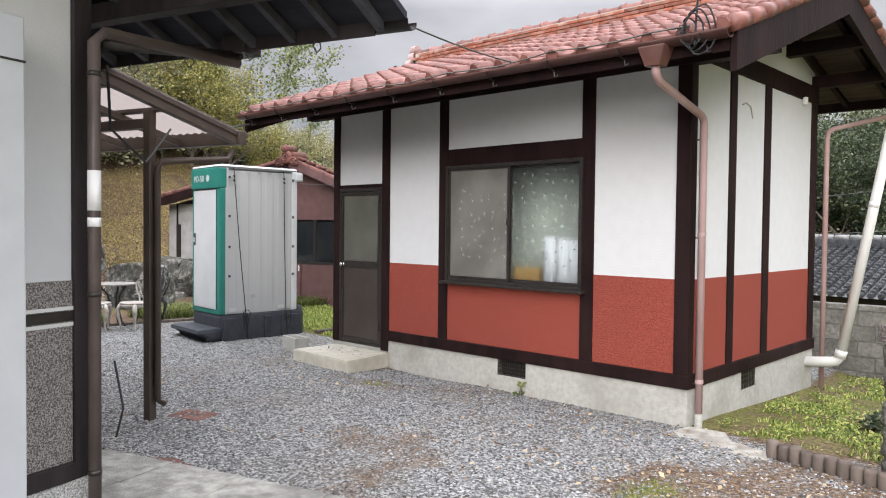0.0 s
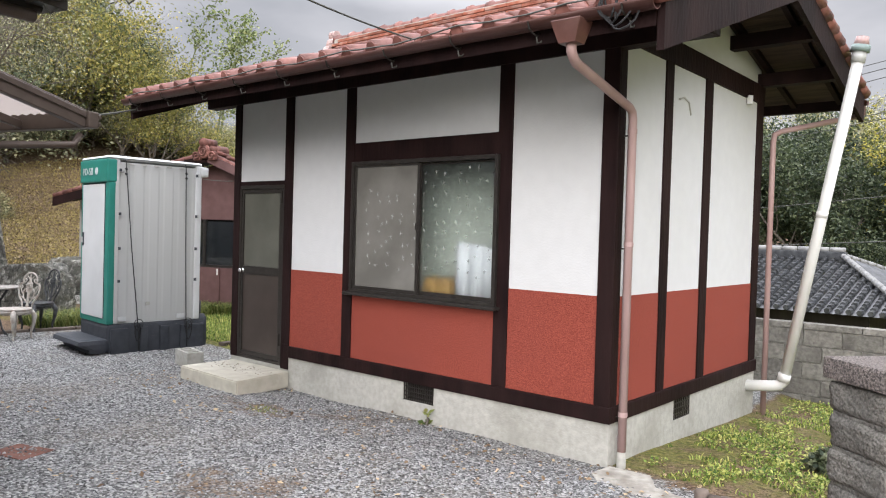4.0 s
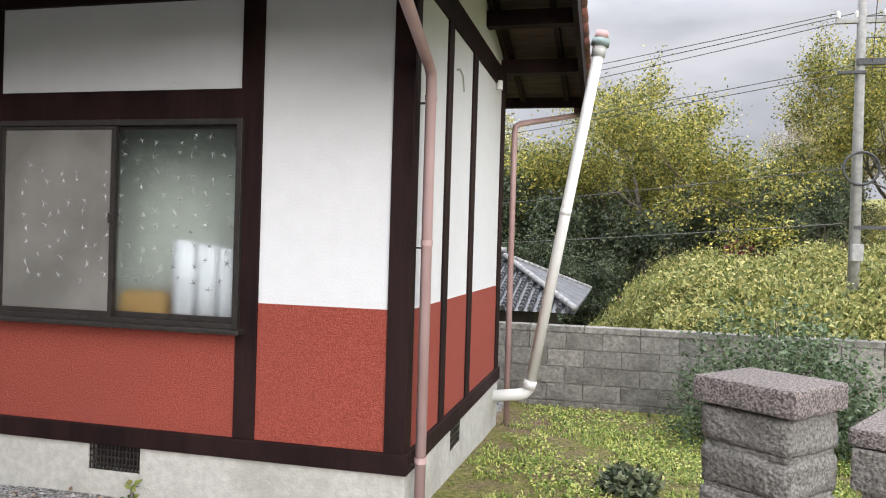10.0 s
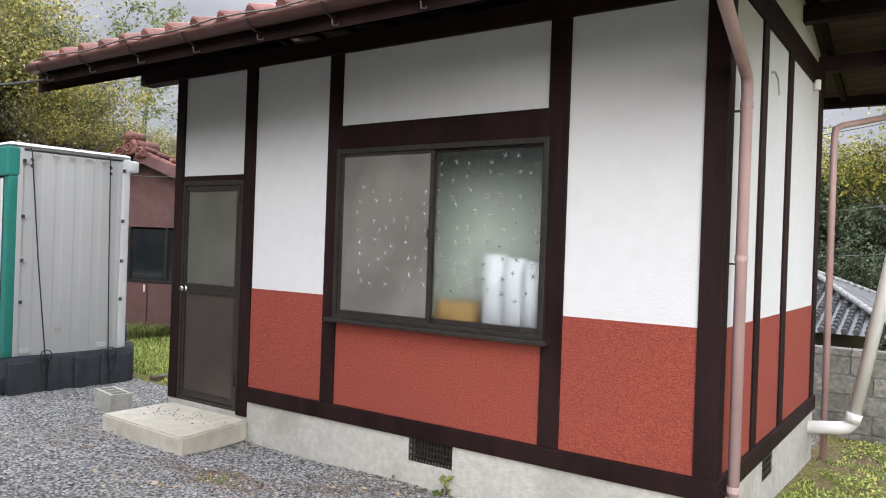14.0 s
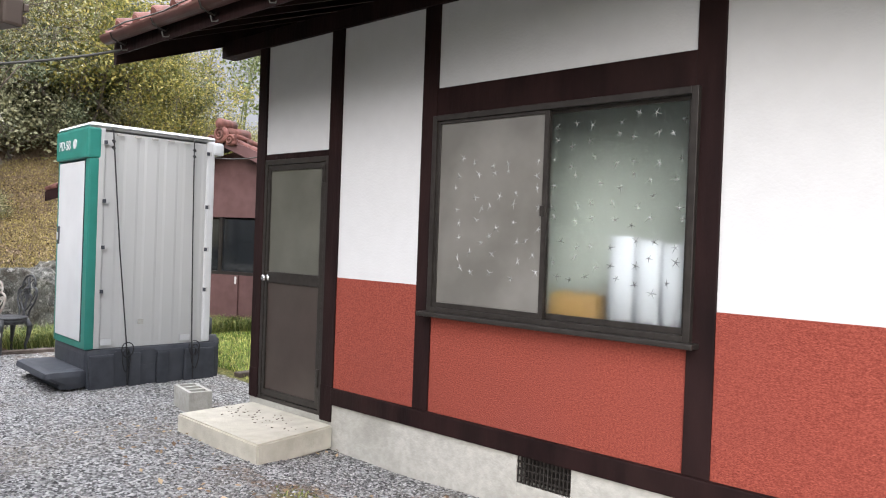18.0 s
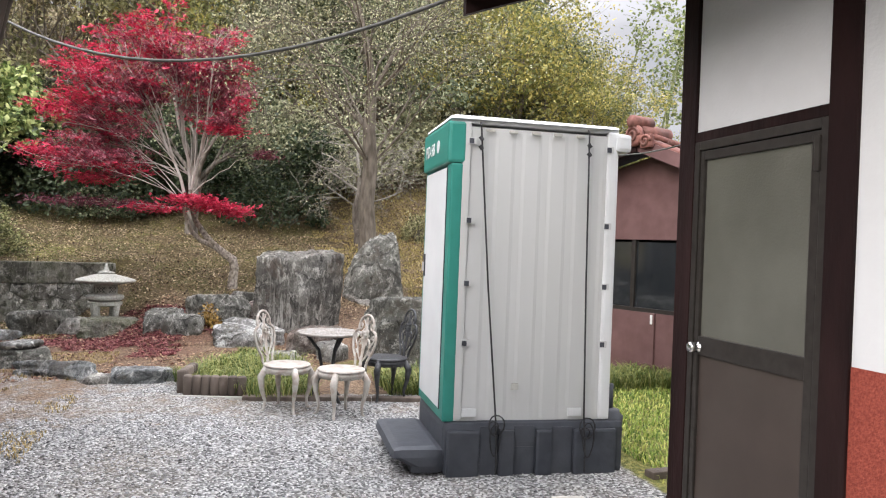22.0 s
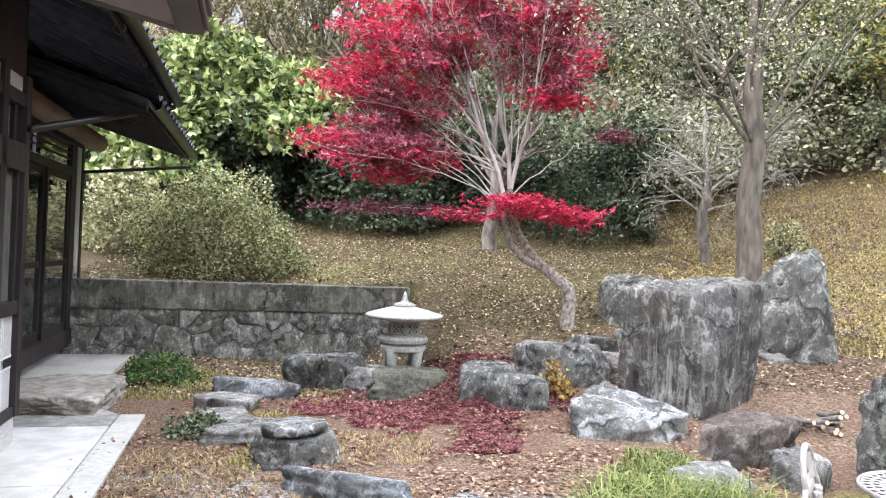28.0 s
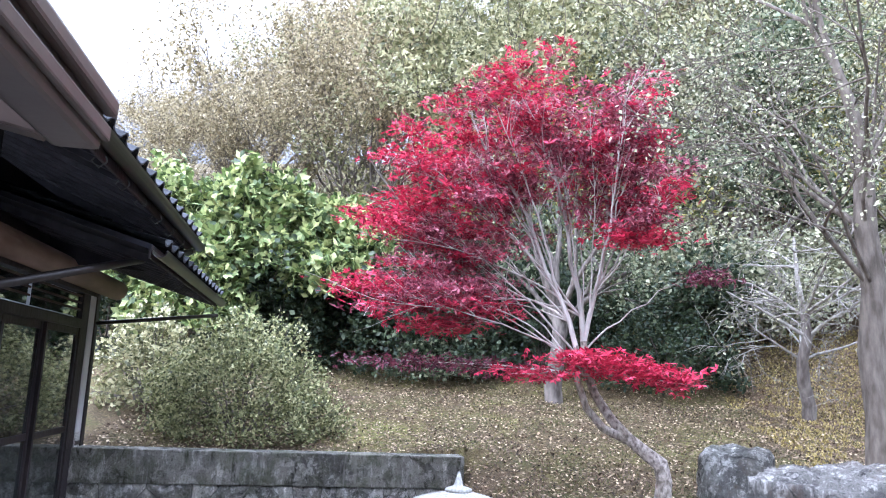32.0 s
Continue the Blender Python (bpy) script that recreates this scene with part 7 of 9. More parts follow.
roof_plane(8.5, 14.8, 0.50, -4.0, 2.72, 0.42, 0.3, "east")
for u0, u1, v, z in ((1.16, 9.0, 1.28, 3.00), (-1.0, 2.9, 1.28, 2.67), (8.5, 14.8, 0.56, 2.70)):
    bm = half_pipe(B(), u0, u1, v, z, 0.055)
    part("gutter", bm, BRONZE, house, "dark brown half-round gutter", True)
    for k in range(int((u1 - u0) / 0.5)):
        u = u0 + 0.2 + 0.5 * k
        part("gutter_hook", tube(B(), [(u, v - 0.06, z - 0.05), (u, v - 0.1, z - 0.1), (u, v - 0.06, z - 0.135), (u, v - 0.02, z - 0.1), (u, v - 0.03, z - 0.07)], 0.0045, 6), CABLE, house)
hb("eave_fascia", (1.20, 9.0, 1.20, 1.22, 2.92, 3.02), HOUSEWOOD)
hb("eave_fascia", (-0.98, 2.9, 1.20, 1.22, 2.61, 2.70), HOUSEWOOD)
hb("eave_fascia", (8.5, 14.6, 0.48, 0.50, 2.62, 2.72), HOUSEWOOD)
hb("eave_purlin", (8.5, 14.6, -0.02, 0.08, 2.75, 2.86), HOUSEWOOD)
ht2("gutter_lead", [(1.25, 1.24, 2.93), (3.93, 0.60, 2.25)], 0.03, BRONZE, 10, "dark pipe from gutter to wall")
ht2("gutter_lead", [(-0.9, 1.26, 2.50), (-0.3, 0.05, 2.30)], 0.022, BRONZE, 10)
hb("wall_lamp", (5.15, 5.25, GV + 0.02, GV + 0.10, 2.2, 2.38), WHITEPVC, "small wall lamp", 0.01)
# boarded cheek between the higher entrance roof and the veranda roof
bm = B()
cheek = [(1.16, 2.70), (1.16, 3.0), (-3.9, 5.1), (-3.9, 2.9)]
vs = [bm.verts.new((u, v, z)) for u in (1.24, 1.28) for v, z in cheek]
for f in ((0, 1, 2, 3), (7, 6, 5, 4), (0, 4, 5, 1), (1, 5, 6, 2), (2, 6, 7, 3), (3, 7, 4, 0)):
    bm.faces.new([vs[i] for i in f])
bmesh.ops.recalc_face_normals(bm, faces=bm.faces)
part("roof_cheek", bm, EAVEWOOD, house, "dark boarded cheek between two roofs")
# gable triangle that closes the house behind
hb("roof_back", (-0.4, 14.4, -4.3, -4.0, 0.0, 4.6), DARKROOM, "", 0)

# ---- carport of brown aluminium with clear corrugated sheets ----
car = thing("carport", "brown aluminium lean-to carport with translucent corrugated roof", "carport", (-17.188, -1.996, 0.0), 17.2)
CU0, CU1, CV, CZ, CP = 6.93, 12.38, 1.86, 2.32, 0.22
CVI = -0.3


def cz(v):
    return CZ + (CV - v) * CP


def cbeam(name, u0, u1, v0, v1, d0, d1, material=BROWNALU, label=""):
    bm = B()
    vs = [bm.verts.new((u, v, cz(v) + d)) for d in (d0, d1) for u, v in ((u0, v0), (u1, v0), (u1, v1), (u0, v1))]
    for f in ((3, 2, 1, 0), (4, 5, 6, 7), (0, 1, 5, 4), (1, 2, 6, 5), (2, 3, 7, 6), (3, 0, 4, 7)):
        bm.faces.new([vs[i] for i in f])
    bmesh.ops.recalc_face_normals(bm, faces=bm.faces)
    bmesh.ops.bevel(bm, geom=list(bm.edges), offset=0.004, segments=1, affect="EDGES")
    return part(name, bm, material, car, label)


for u in (7.42, 9.22, 12.05):
    boxpart("post", (u - 0.035, u + 0.035, 1.22 - 0.035, 1.22 + 0.035, -0.1, 2.47), BROWNALU, car, "", 0.006)
    boxpart("post_groove", (u - 0.038, u - 0.034, 1.21, 1.23, 0.0, 2.4), BRONZE, car, "", 0)
part("carport_downpipe", tube(B(), [(12.33, 1.86, 2.2), (12.33, 1.80, 2.12), (12.14, 1.26, 2.06), (12.115, 1.24, 2.0), (12.115, 1.24, 0.14), (12.13, 1.30, 0.1)], 0.026, 12), BROWNALU, car, "brown downpipe beside the post", True)
boxpart("front_gutter", (CU0 - 0.03, CU1 + 0.03, CV, CV + 0.09, CZ - 0.07, CZ + 0.05), BROWNALU, car, "moulded brown gutter", 0.012)
boxpart("gutter_mould", (CU0 - 0.03, CU1 + 0.03, CV + 0.09, CV + 0.115, CZ + 0.0, CZ + 0.035), BROWNALU, car, "", 0.008)
boxpart("gutter_mould", (CU0 - 0.03, CU1 + 0.03, CV + 0.09, CV + 0.105, CZ - 0.05, CZ - 0.02), BROWNALU, car, "", 0.005)
for u in (CU0, CU1 - 0.06):
    cbeam("end_rafter", u, u + 0.06, CV, CVI, -0.07, 0.06)
    cbeam("end_mould", u - 0.012 if u == CU0 else u + 0.06, u if u == CU0 else u + 0.072, CV, CVI, 0.0, 0.045)
for k in range(1, 8):
    u = CU0 + (CU1 - CU0) * k / 8
    cbeam("rafter", u - 0.025, u + 0.025, CV, CVI, -0.06, 0.0)
for v in (1.25, 0.75, 0.25, -0.25):
    cbeam("purlin", CU0 + 0.06, CU1 - 0.06, v + 0.02, v - 0.02, 0.002, 0.035)
boxpart("post_beam", (CU0 + 0.1, 12.005, 1.18, 1.26, cz(1.22) - 0.14, cz(1.22) - 0.062), BROWNALU, car, "", 0.006)
SHEET = bpy.data.materials.new("translucent_corrugated_sheet")
SHEET.use_nodes = True
sn, sl = SHEET.node_tree.nodes, SHEET.node_tree.links
str_, stp, smx = sn.new("ShaderNodeBsdfTranslucent"), sn.new("ShaderNodeBsdfTransparent"), sn.new("ShaderNodeMixShader")
str_.inputs["Color"].default_value, stp.inputs["Color"].default_value = (0.26, 0.225, 0.205, 1), (0.6, 0.54, 0.5, 1)
smx.inputs[0].default_value = 0.16
sl.new(str_.outputs[0], smx.inputs[1])
sl.new(stp.outputs[0], smx.inputs[2])
sl.new(smx.outputs[0], sn["Material Output"].inputs["Surface"])
bm = B()
prev = None
n = 240
for i in range(n + 1):
    u = CU0 + 0.06 + (CU1 - CU0 - 0.12) * i / n
    w = 0.008 * math.sin(i * math.pi / 2.0)
    a, b = bm.verts.new((u, CV, cz(CV) + 0.045 + w)), bm.verts.new((u, CVI, cz(CVI) + 0.045 + w))
    if prev:
        bm.faces.new((prev[0], a, b, prev[1]))
    prev = (a, b)
sheet = part("roof_sheet", bm, SHEET, car, "translucent corrugated plastic sheets")
sheet.visible_shadow = False
part("hose", tube(B(), [(7.5, 1.1, 2.4), (7.1, 0.95, 2.1), (6.6, 0.8, 1.75), (6.4, 0.75, 1.72)], 0.015, 8), CABLE, car, "", True)

# concrete aprons and slabs by the house
PALESLAB = mat("pale_worn_cement", (0.42, 0.41, 0.385), (0.58, 0.57, 0.535), 6, 0.9, 0.3, 60, c=(0.36, 0.35, 0.31), cscale=2.2, camt=0.5, spec=0.2)
WORNCONC = mat("worn_stained_concrete", (0.22, 0.215, 0.195), (0.40, 0.39, 0.355), 11, 0.9, 0.5, 70, c=(0.11, 0.105, 0.095), cscale=1.6, camt=0.8, spec=0.2)
apron = thing("concrete_apron", "worn concrete apron slabs along the house", "paving", (-17.188, -1.996, 0.0), 17.2)
for u0, u1, v0, v1, m in ((3.05, 5.2, 1.12, 1.32, CONC), (5.2, 7.45, 1.12, 1.32, CONC), (3.45, 4.9, 0.3, 1.11, PALESLAB), (4.9, 6.3, 0.3, 1.11, PALESLAB), (6.3, 7.45, 0.3, 1.11, STEPCONC)):
    boxpart("slab", (u0 + 0.005, u1 - 0.005, v0, v1, -0.12, 0.055), m, apron, "", 0.008)
bm = B()
foot = [(2.45, 0.2), (3.445, 0.2), (3.445, 1.11), (3.04, 1.11), (2.62, 0.80)]
lo, hi = [bm.verts.new((u, v, -0.12)) for u, v in foot], [bm.verts.new((u, v, 0.05)) for u, v in foot]
bm.faces.new(lo[::-1])
bm.faces.new(hi)
for i in range(5):
    bm.faces.new((lo[i], lo[(i + 1) % 5], hi[(i + 1) % 5], hi[i]))
part("slab", bm, WORNCONC, apron)
for k in range(4):
    boxpart("slab", (12.6 + 0.6 * k, 13.19 + 0.6 * k, -0.05, 0.38, -0.12, 0.04), WORNCONC, apron, "", 0.008)
    boxpart("slab", (12.6 + 0.6 * k, 13.19 + 0.6 * k, -0.48, -0.055, -0.12, 0.045), WORNCONC, apron, "", 0.008)
boxpart("slab", (-0.4, 1.9, -0.3, 0.74, -0.1, 0.09), CONC, apron, "", 0.01)
STEPSTONE = mat("worn_beige_step_stone", (0.20, 0.18, 0.15), (0.38, 0.355, 0.31), 11, 0.9, 0.6, 40, c=(0.13, 0.115, 0.09), cscale=3, camt=0.6)
st = rock("stone_step", (1.30, 1.05, 0.27), (0, 0, 0), 301, STEPSTONE, "broad weathered stone step before the veranda", 0, 6, top=0.5, tilt=0.02, bevels=3, ledge=0.02, chip=0.1, category="step")
hp = Matrix.Translation((-17.188, -1.996, 0)) @ pose(0, 0, 0, 0, 0, 17.2)
st.matrix_world = hp @ pose(2.45, 0.50, -0.06)
for x, y2, a in ((-5.93, 3.05, 20), (-4.84, 2.31, 35)):
    c = boxpart("drain_cover", (-0.17, 0.17, -0.13, 0.13, -0.03, 0.012), RUST, None, "", 0.006)
    c.matrix_world = pose(x, y2, -0.03, 0, 0, a)
    tagged(c, "rusty red metal drain cover in the gravel", "drain cover")


# ---- plants ----
def leaf_cloud(name, centres, size, material, parent, rng, flat=0.0, lobes=1, label="", far=False, wide=0.17):
    """Leaves as small pointed blades, one for each centre, joined into one mesh."""
    n = len(centres)
    c = np.asarray(centres, float)
    d = rng.normal(size=(n, 3))
    d[:, 2] *= 1 - 0.75 * flat
    d /= np.linalg.norm(d, axis=1, keepdims=True) + 1e-9
    up = rng.normal(size=(n, 3)) * (1 - 0.8 * flat) + np.array([0, 0, 1.0]) * (0.3 + flat)
    s = np.cross(d, up)
    s /= np.linalg.norm(s, axis=1, keepdims=True) + 1e-9
    nn = np.cross(s, d)
    sz = size * rng.uniform(0.6, 1.3, size=(n, 1))
    vs = []
    if far:
        v = np.stack([c - s * sz * 0.3, c + s * sz * 0.3, c + d * sz], axis=1).reshape(-1, 3)
        lobes = 0
    for k in range(lobes):
        a = 0 if lobes == 1 else (k - (lobes - 1) / 2) * 0.95
        dk = d * math.cos(a) + s * math.sin(a)
        sk = s * math.cos(a) - d * math.sin(a)
        w = 0.34 if lobes == 1 else wide
        quad = np.stack([c, c + dk * sz * 0.5 + sk * sz * w + nn * sz * 0.06, c + dk * sz, c + dk * sz * 0.5 - sk * sz * w + nn * sz * 0.06], axis=1)
        vs.append(quad.reshape(-1, 3))
    if lobes:
        v = np.concatenate(vs)
    me = bpy.data.meshes.new(name)
    f = np.arange(len(v)).reshape(-1, 4 if lobes else 3)
    me.from_pydata(v.tolist(), [], f.tolist())
    me.materials.append(material)
    ob = new(name, me)
    ob.parent = parent
    return tagged(ob, label)


def limb(bm, p, d, length, r, level, rng, tips, spread=0.6, lift=0.15, kids=(3, 4), shrink=0.62, least=0.004, wig=0.13):
    """A tapering branch with side branches; tips gathers the points where leaves sit."""
    p, d = Vector(p), Vector(d).normalized()
    pts, rad = [p.copy()], [r]
    n = 5 if level > 0 else 4
    for i in range(n):
        d = (d + Vector((rng.gauss(0, wig), rng.gauss(0, wig), rng.gauss(0, wig * 0.7) + lift * 0.25))).normalized()
        p = p + d * (length / n)
        pts.append(p.copy())
        rad.append(max(least, r * (1 - 0.62 * (i + 1) / n)))
    tube(bm, pts, rad, 7 if level > 1 else (5 if level > 0 else 4), cap=False)
    if level == 0:
        tips += pts[1:]
        return
    for k in range(rng.randint(*kids)):
        i = rng.randint(max(1, n - 3), n)
        q = (d + Vector((rng.gauss(0, spread), rng.gauss(0, spread), rng.gauss(0, spread * 0.6) + lift))).normalized()
        limb(bm, pts[i], q, length * shrink * rng.uniform(0.8, 1.2), rad[i] * 0.72, level - 1, rng, tips, spread, lift, kids, shrink, least, wig)
    if level == 1:
        tips += pts[2:]


def tree(name, label, seed, at, height, trunk_r, leaves, leaf_size, leafm, barkm, levels=3, spread=0.6, lift=0.18, trunk_share=0.35, fuzz=0.25, kids=(3, 4), flat=0.2, first=5, lobes=1, far=False, straight=1.0, limb_r=0.55, twigm=None):
    rng, nrng = random.Random(seed), np.random.default_rng(seed)
    t = thing(name, label, "tree", at)
    bm, tips = B(), []
    h = height * trunk_share
    pts = [Vector((0, 0, -0.3))]
    for i in range(1, 6):
        pts.append(Vector((rng.gauss(0, 0.05) * h * 0.5 * straight, rng.gauss(0, 0.05) * h * 0.5 * straight, h * i / 5)))
    tube(bm, pts, [trunk_r * (1.25 - 0.5 * i / 5) for i in range(6)], 10, cap=False)
    part("trunk", bm, barkm, t, "", True)
    bm = B()
    for k in range(first):
        a = 2 * math.pi * (k + rng.random() * 0.6) / first
        i = rng.randint(3, 5)
        limb(bm, pts[i], (math.cos(a) * spread * 1.3, math.sin(a) * spread * 1.3, 0.75 + rng.random() * 0.6), height * (1 - trunk_share) * rng.uniform(0.42, 0.6), trunk_r * limb_r * rng.uniform(0.7, 1.1), levels - 1, rng, tips, spread, lift, kids)
    limb(bm, pts[5], (0, 0, 1), height * (1 - trunk_share) * 0.55, trunk_r * 0.6, levels - 1, rng, tips, spread, lift, kids)
    part("bough", bm, twigm or barkm, t, "", True)
    if leaves:
        tp = np.array([tuple(q) for q in tips])
        c = tp[nrng.integers(0, len(tp), leaves)] + nrng.normal(size=(leaves, 3)) * fuzz * np.array([1, 1, 0.8])
        tagged(leaf_cloud("crown", c, leaf_size, leafm, t, nrng, flat, lobes, "", far), kind="stuff")
    return t


DARKLEAF = leafmat("dark_evergreen_leaves", (0.022, 0.036, 0.016), (0.10, 0.128, 0.066), (0.33, 0.36, 0.22))
# near-black green stands in for deep shade under the trees
SHADELEAF = leafmat("shade_darkened_leaves", (0.012, 0.024, 0.01), (0.03, 0.048, 0.02), (0.085, 0.11, 0.05))
OLIVELEAF = leafmat("olive_leaves", (0.06, 0.065, 0.025), (0.25, 0.25, 0.115), (0.62, 0.58, 0.34))
YELLOWLEAF = leafmat("yellow_green_leaves", (0.09, 0.11, 0.03), (0.22, 0.22, 0.06), (0.48, 0.40, 0.11))
VINELEAF = leafmat("kudzu_leaves", (0.035, 0.06, 0.02), (0.20, 0.27, 0.085), (0.60, 0.62, 0.27))
BROWNLEAF = leafmat("browning_leaves", (0.08, 0.065, 0.035), (0.30, 0.25, 0.135), (0.60, 0.52, 0.32))
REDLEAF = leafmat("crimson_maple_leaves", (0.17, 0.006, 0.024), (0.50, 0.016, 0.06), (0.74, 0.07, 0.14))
# in the maple the two duller reds stand for leaves in the crown's shade
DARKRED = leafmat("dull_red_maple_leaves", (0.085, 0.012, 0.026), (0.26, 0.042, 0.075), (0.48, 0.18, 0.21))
MAROON = leafmat("shade_toned_maroon_leaves", (0.04, 0.006, 0.014), (0.13, 0.022, 0.045), (0.27, 0.07, 0.10))
GREYLEAF = leafmat("sparse_grey_green_leaves", (0.06, 0.066, 0.034), (0.23, 0.24, 0.135), (0.56, 0.55, 0.36))
BAMBOOLEAF = leafmat("bamboo_leaves", (0.07, 0.11, 0.03), (0.16, 0.20, 0.07), (0.30, 0.32, 0.14))

# the red maple: a kinked stem that splits in two, a fan of thin pale limbs, leaves in flat tiers
maple = thing("maple_tree", "red Japanese maple with kinked stem and flat tiers of leaves", "tree", (-17.1, 3.89, 0.66))
mr, mn = random.Random(12), np.random.default_rng(12)
MAPLEBARK = mat("grey_brown_maple_bark", (0.095, 0.076, 0.062), (0.42, 0.37, 0.32), 30, 0.9, 0.8, 50, stretch=(1, 1, 0.7), c=(0.22, 0.20, 0.13), cscale=4, camt=0.5)
stem = [(0, 0.03, -0.2), (0, 0.03, 0.15), (0, 0.05, 0.36), (0, 0.02, 0.50), (-0.01, -0.12, 0.60), (-0.01, -0.27, 0.72), (-0.02, -0.42, 0.88), (-0.03, -0.57, 1.10), (-0.04, -0.66, 1.34), (-0.05, -0.68, 1.60)]
tube(bm := B(), stem, [0.10, 0.078, 0.072, 0.074, 0.062, 0.054, 0.046, 0.042, 0.038, 0.034], 12, cap=False)
stem2 = [(-0.01, -0.27, 0.70), (0.06, -0.50, 0.80), (0.09, -0.66, 0.98), (0.10, -0.74, 1.22), (0.09, -0.76, 1.55)]
tube(bm, stem2, [0.044, 0.038, 0.034, 0.031, 0.027], 10, cap=False)
part("trunk", bm, MAPLEBARK, maple, "grey-brown bark with a swollen knot", True)
FAN = [(20, 1.6), (62, 1.9), (73, 2.85), (95, 3.2), (112, 3.1), (130, 3.0), (150, 2.62), (163, 2.48), (172, 1.8)]
HEART = Vector((0.0, -0.67, 1.3))
bm, mtips = B(), []


def maple_limb(start, ang, depth, share, r, twigs=True):
    """A limb that starts steep and bends out to the edge of the crown, with thin side twigs on its outer part."""
    a0, reach = Vector(start), lerp(ang, FAN) * share
    end = HEART + Vector((depth, math.cos(radians(ang)) * reach, math.sin(radians(ang)) * reach))
    span = (end - a0).length
    mid = a0.lerp(end, 0.42) + Vector((0, 0, 0.16 * span * abs(math.cos(radians(ang))))) + Vector((0, 0.04 * span, 0))
    pts = []
    for i in range(10):
        f = i / 9
        pts.append(a0 * (1 - f) ** 2 + mid * (2 * f * (1 - f)) + end * f * f + Vector((mr.gauss(0, 0.012), mr.gauss(0, 0.012), mr.gauss(0, 0.012))) * (i > 0))
    tube(bm, pts, [max(0.0035, r * (1 - 0.8 * i / 9)) for i in range(10)], 7, cap=False)
    for i in range(4, 9) if twigs else ():
        for _ in range(2):
            d = (pts[i] - pts[i - 1]).normalized()
            q = d + Vector((mr.gauss(0, 0.55), mr.gauss(0, 0.40), mr.gauss(0.08, 0.20)))
            limb(bm, pts[i], q, span * mr.uniform(0.13, 0.24), max(0.0035, r * 0.35), 1, mr, mtips, 0.4, 0.02, (2, 3), 0.6, 0.0022, 0.09)
    return pts


leaders = [maple_limb((-0.05, -0.68, 1.58), 101, -0.1, 0.9, 0.031), maple_limb((-0.05, -0.68, 1.58), 82, 0.1, 0.88, 0.027), maple_limb((0.09, -0.76, 1.53), 115, 0.2, 0.86, 0.027)]
for k in range(30):
    ang = 168 - 102 * (k / 29) + mr.gauss(0, 2.0)
    depth = (0.9, -0.8, 0.25, -0.3, 0.6, -0.55)[k % 6] * mr.uniform(0.6, 1.1)
    if ang > 132:
        start = ((-0.04, -0.66, 1.34), leaders[2][1], leaders[0][1], (0.10, -0.74, 1.30))[k % 4]
    else:
        start = leaders[2 if ang > 108 else 0 if ang > 90 else 1][mr.randint(1, 4)]
    maple_limb(start, ang, depth, mr.uniform(0.74, 0.95), mr.uniform(0.008, 0.0135))
maple_limb((-0.05, -0.68, 1.5), 43, 0.1, 0.82, 0.010, False)
part("bough", bm, PALEBARK, maple, "pale grey-pink bare limbs", True)
tp = np.array([tuple(q) for q in mtips])
rim = np.array([lerp(math.degrees(math.atan2(q[2] - HEART.z, q[1] - HEART.y)), FAN) - math.hypot(q[2] - HEART.z, q[1] - HEART.y) for q in tp])
tp = tp[(tp[:, 2] > 1.7) & (rim > -0.02)]
cs, bright = [], []
for i in mn.integers(0, len(tp), 820):
    c, m = tp[i], int(mn.integers(10, 34))
    # bright tone more likely towards the rim, shade-toned red further in
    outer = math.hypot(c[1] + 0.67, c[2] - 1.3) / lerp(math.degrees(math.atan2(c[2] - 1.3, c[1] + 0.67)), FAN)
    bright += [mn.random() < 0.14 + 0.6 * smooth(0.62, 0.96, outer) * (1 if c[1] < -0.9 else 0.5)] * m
    cs.append(c + mn.normal(size=(m, 3)) * np.array([0.10, 0.11, 0.026]) + np.array([0, 0, 0.02]))
cs = np.concatenate(cs)
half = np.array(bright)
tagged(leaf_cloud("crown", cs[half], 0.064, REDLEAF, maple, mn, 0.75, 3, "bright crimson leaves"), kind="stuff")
tagged(leaf_cloud("crown", cs[~half], 0.055, DARKRED, maple, mn, 0.6, 3, "inner red leaves, toned dull for shade"), kind="stuff")
# low flat sprays of bright leaves on thin drooping twigs, and dull ones behind, their shade put into the colour
bm, spray, dull = B(), [], []
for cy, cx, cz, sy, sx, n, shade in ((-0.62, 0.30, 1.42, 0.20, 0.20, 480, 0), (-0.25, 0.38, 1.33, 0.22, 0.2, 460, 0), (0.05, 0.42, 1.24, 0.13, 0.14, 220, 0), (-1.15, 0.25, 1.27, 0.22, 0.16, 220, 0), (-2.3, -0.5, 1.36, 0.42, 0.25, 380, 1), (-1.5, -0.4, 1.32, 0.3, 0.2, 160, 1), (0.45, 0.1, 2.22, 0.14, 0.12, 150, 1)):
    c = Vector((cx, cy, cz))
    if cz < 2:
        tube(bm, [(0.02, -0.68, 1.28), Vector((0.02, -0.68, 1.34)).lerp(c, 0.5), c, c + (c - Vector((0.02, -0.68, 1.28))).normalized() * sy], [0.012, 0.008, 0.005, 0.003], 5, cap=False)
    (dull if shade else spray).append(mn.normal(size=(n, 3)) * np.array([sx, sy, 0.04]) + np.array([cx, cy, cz]))
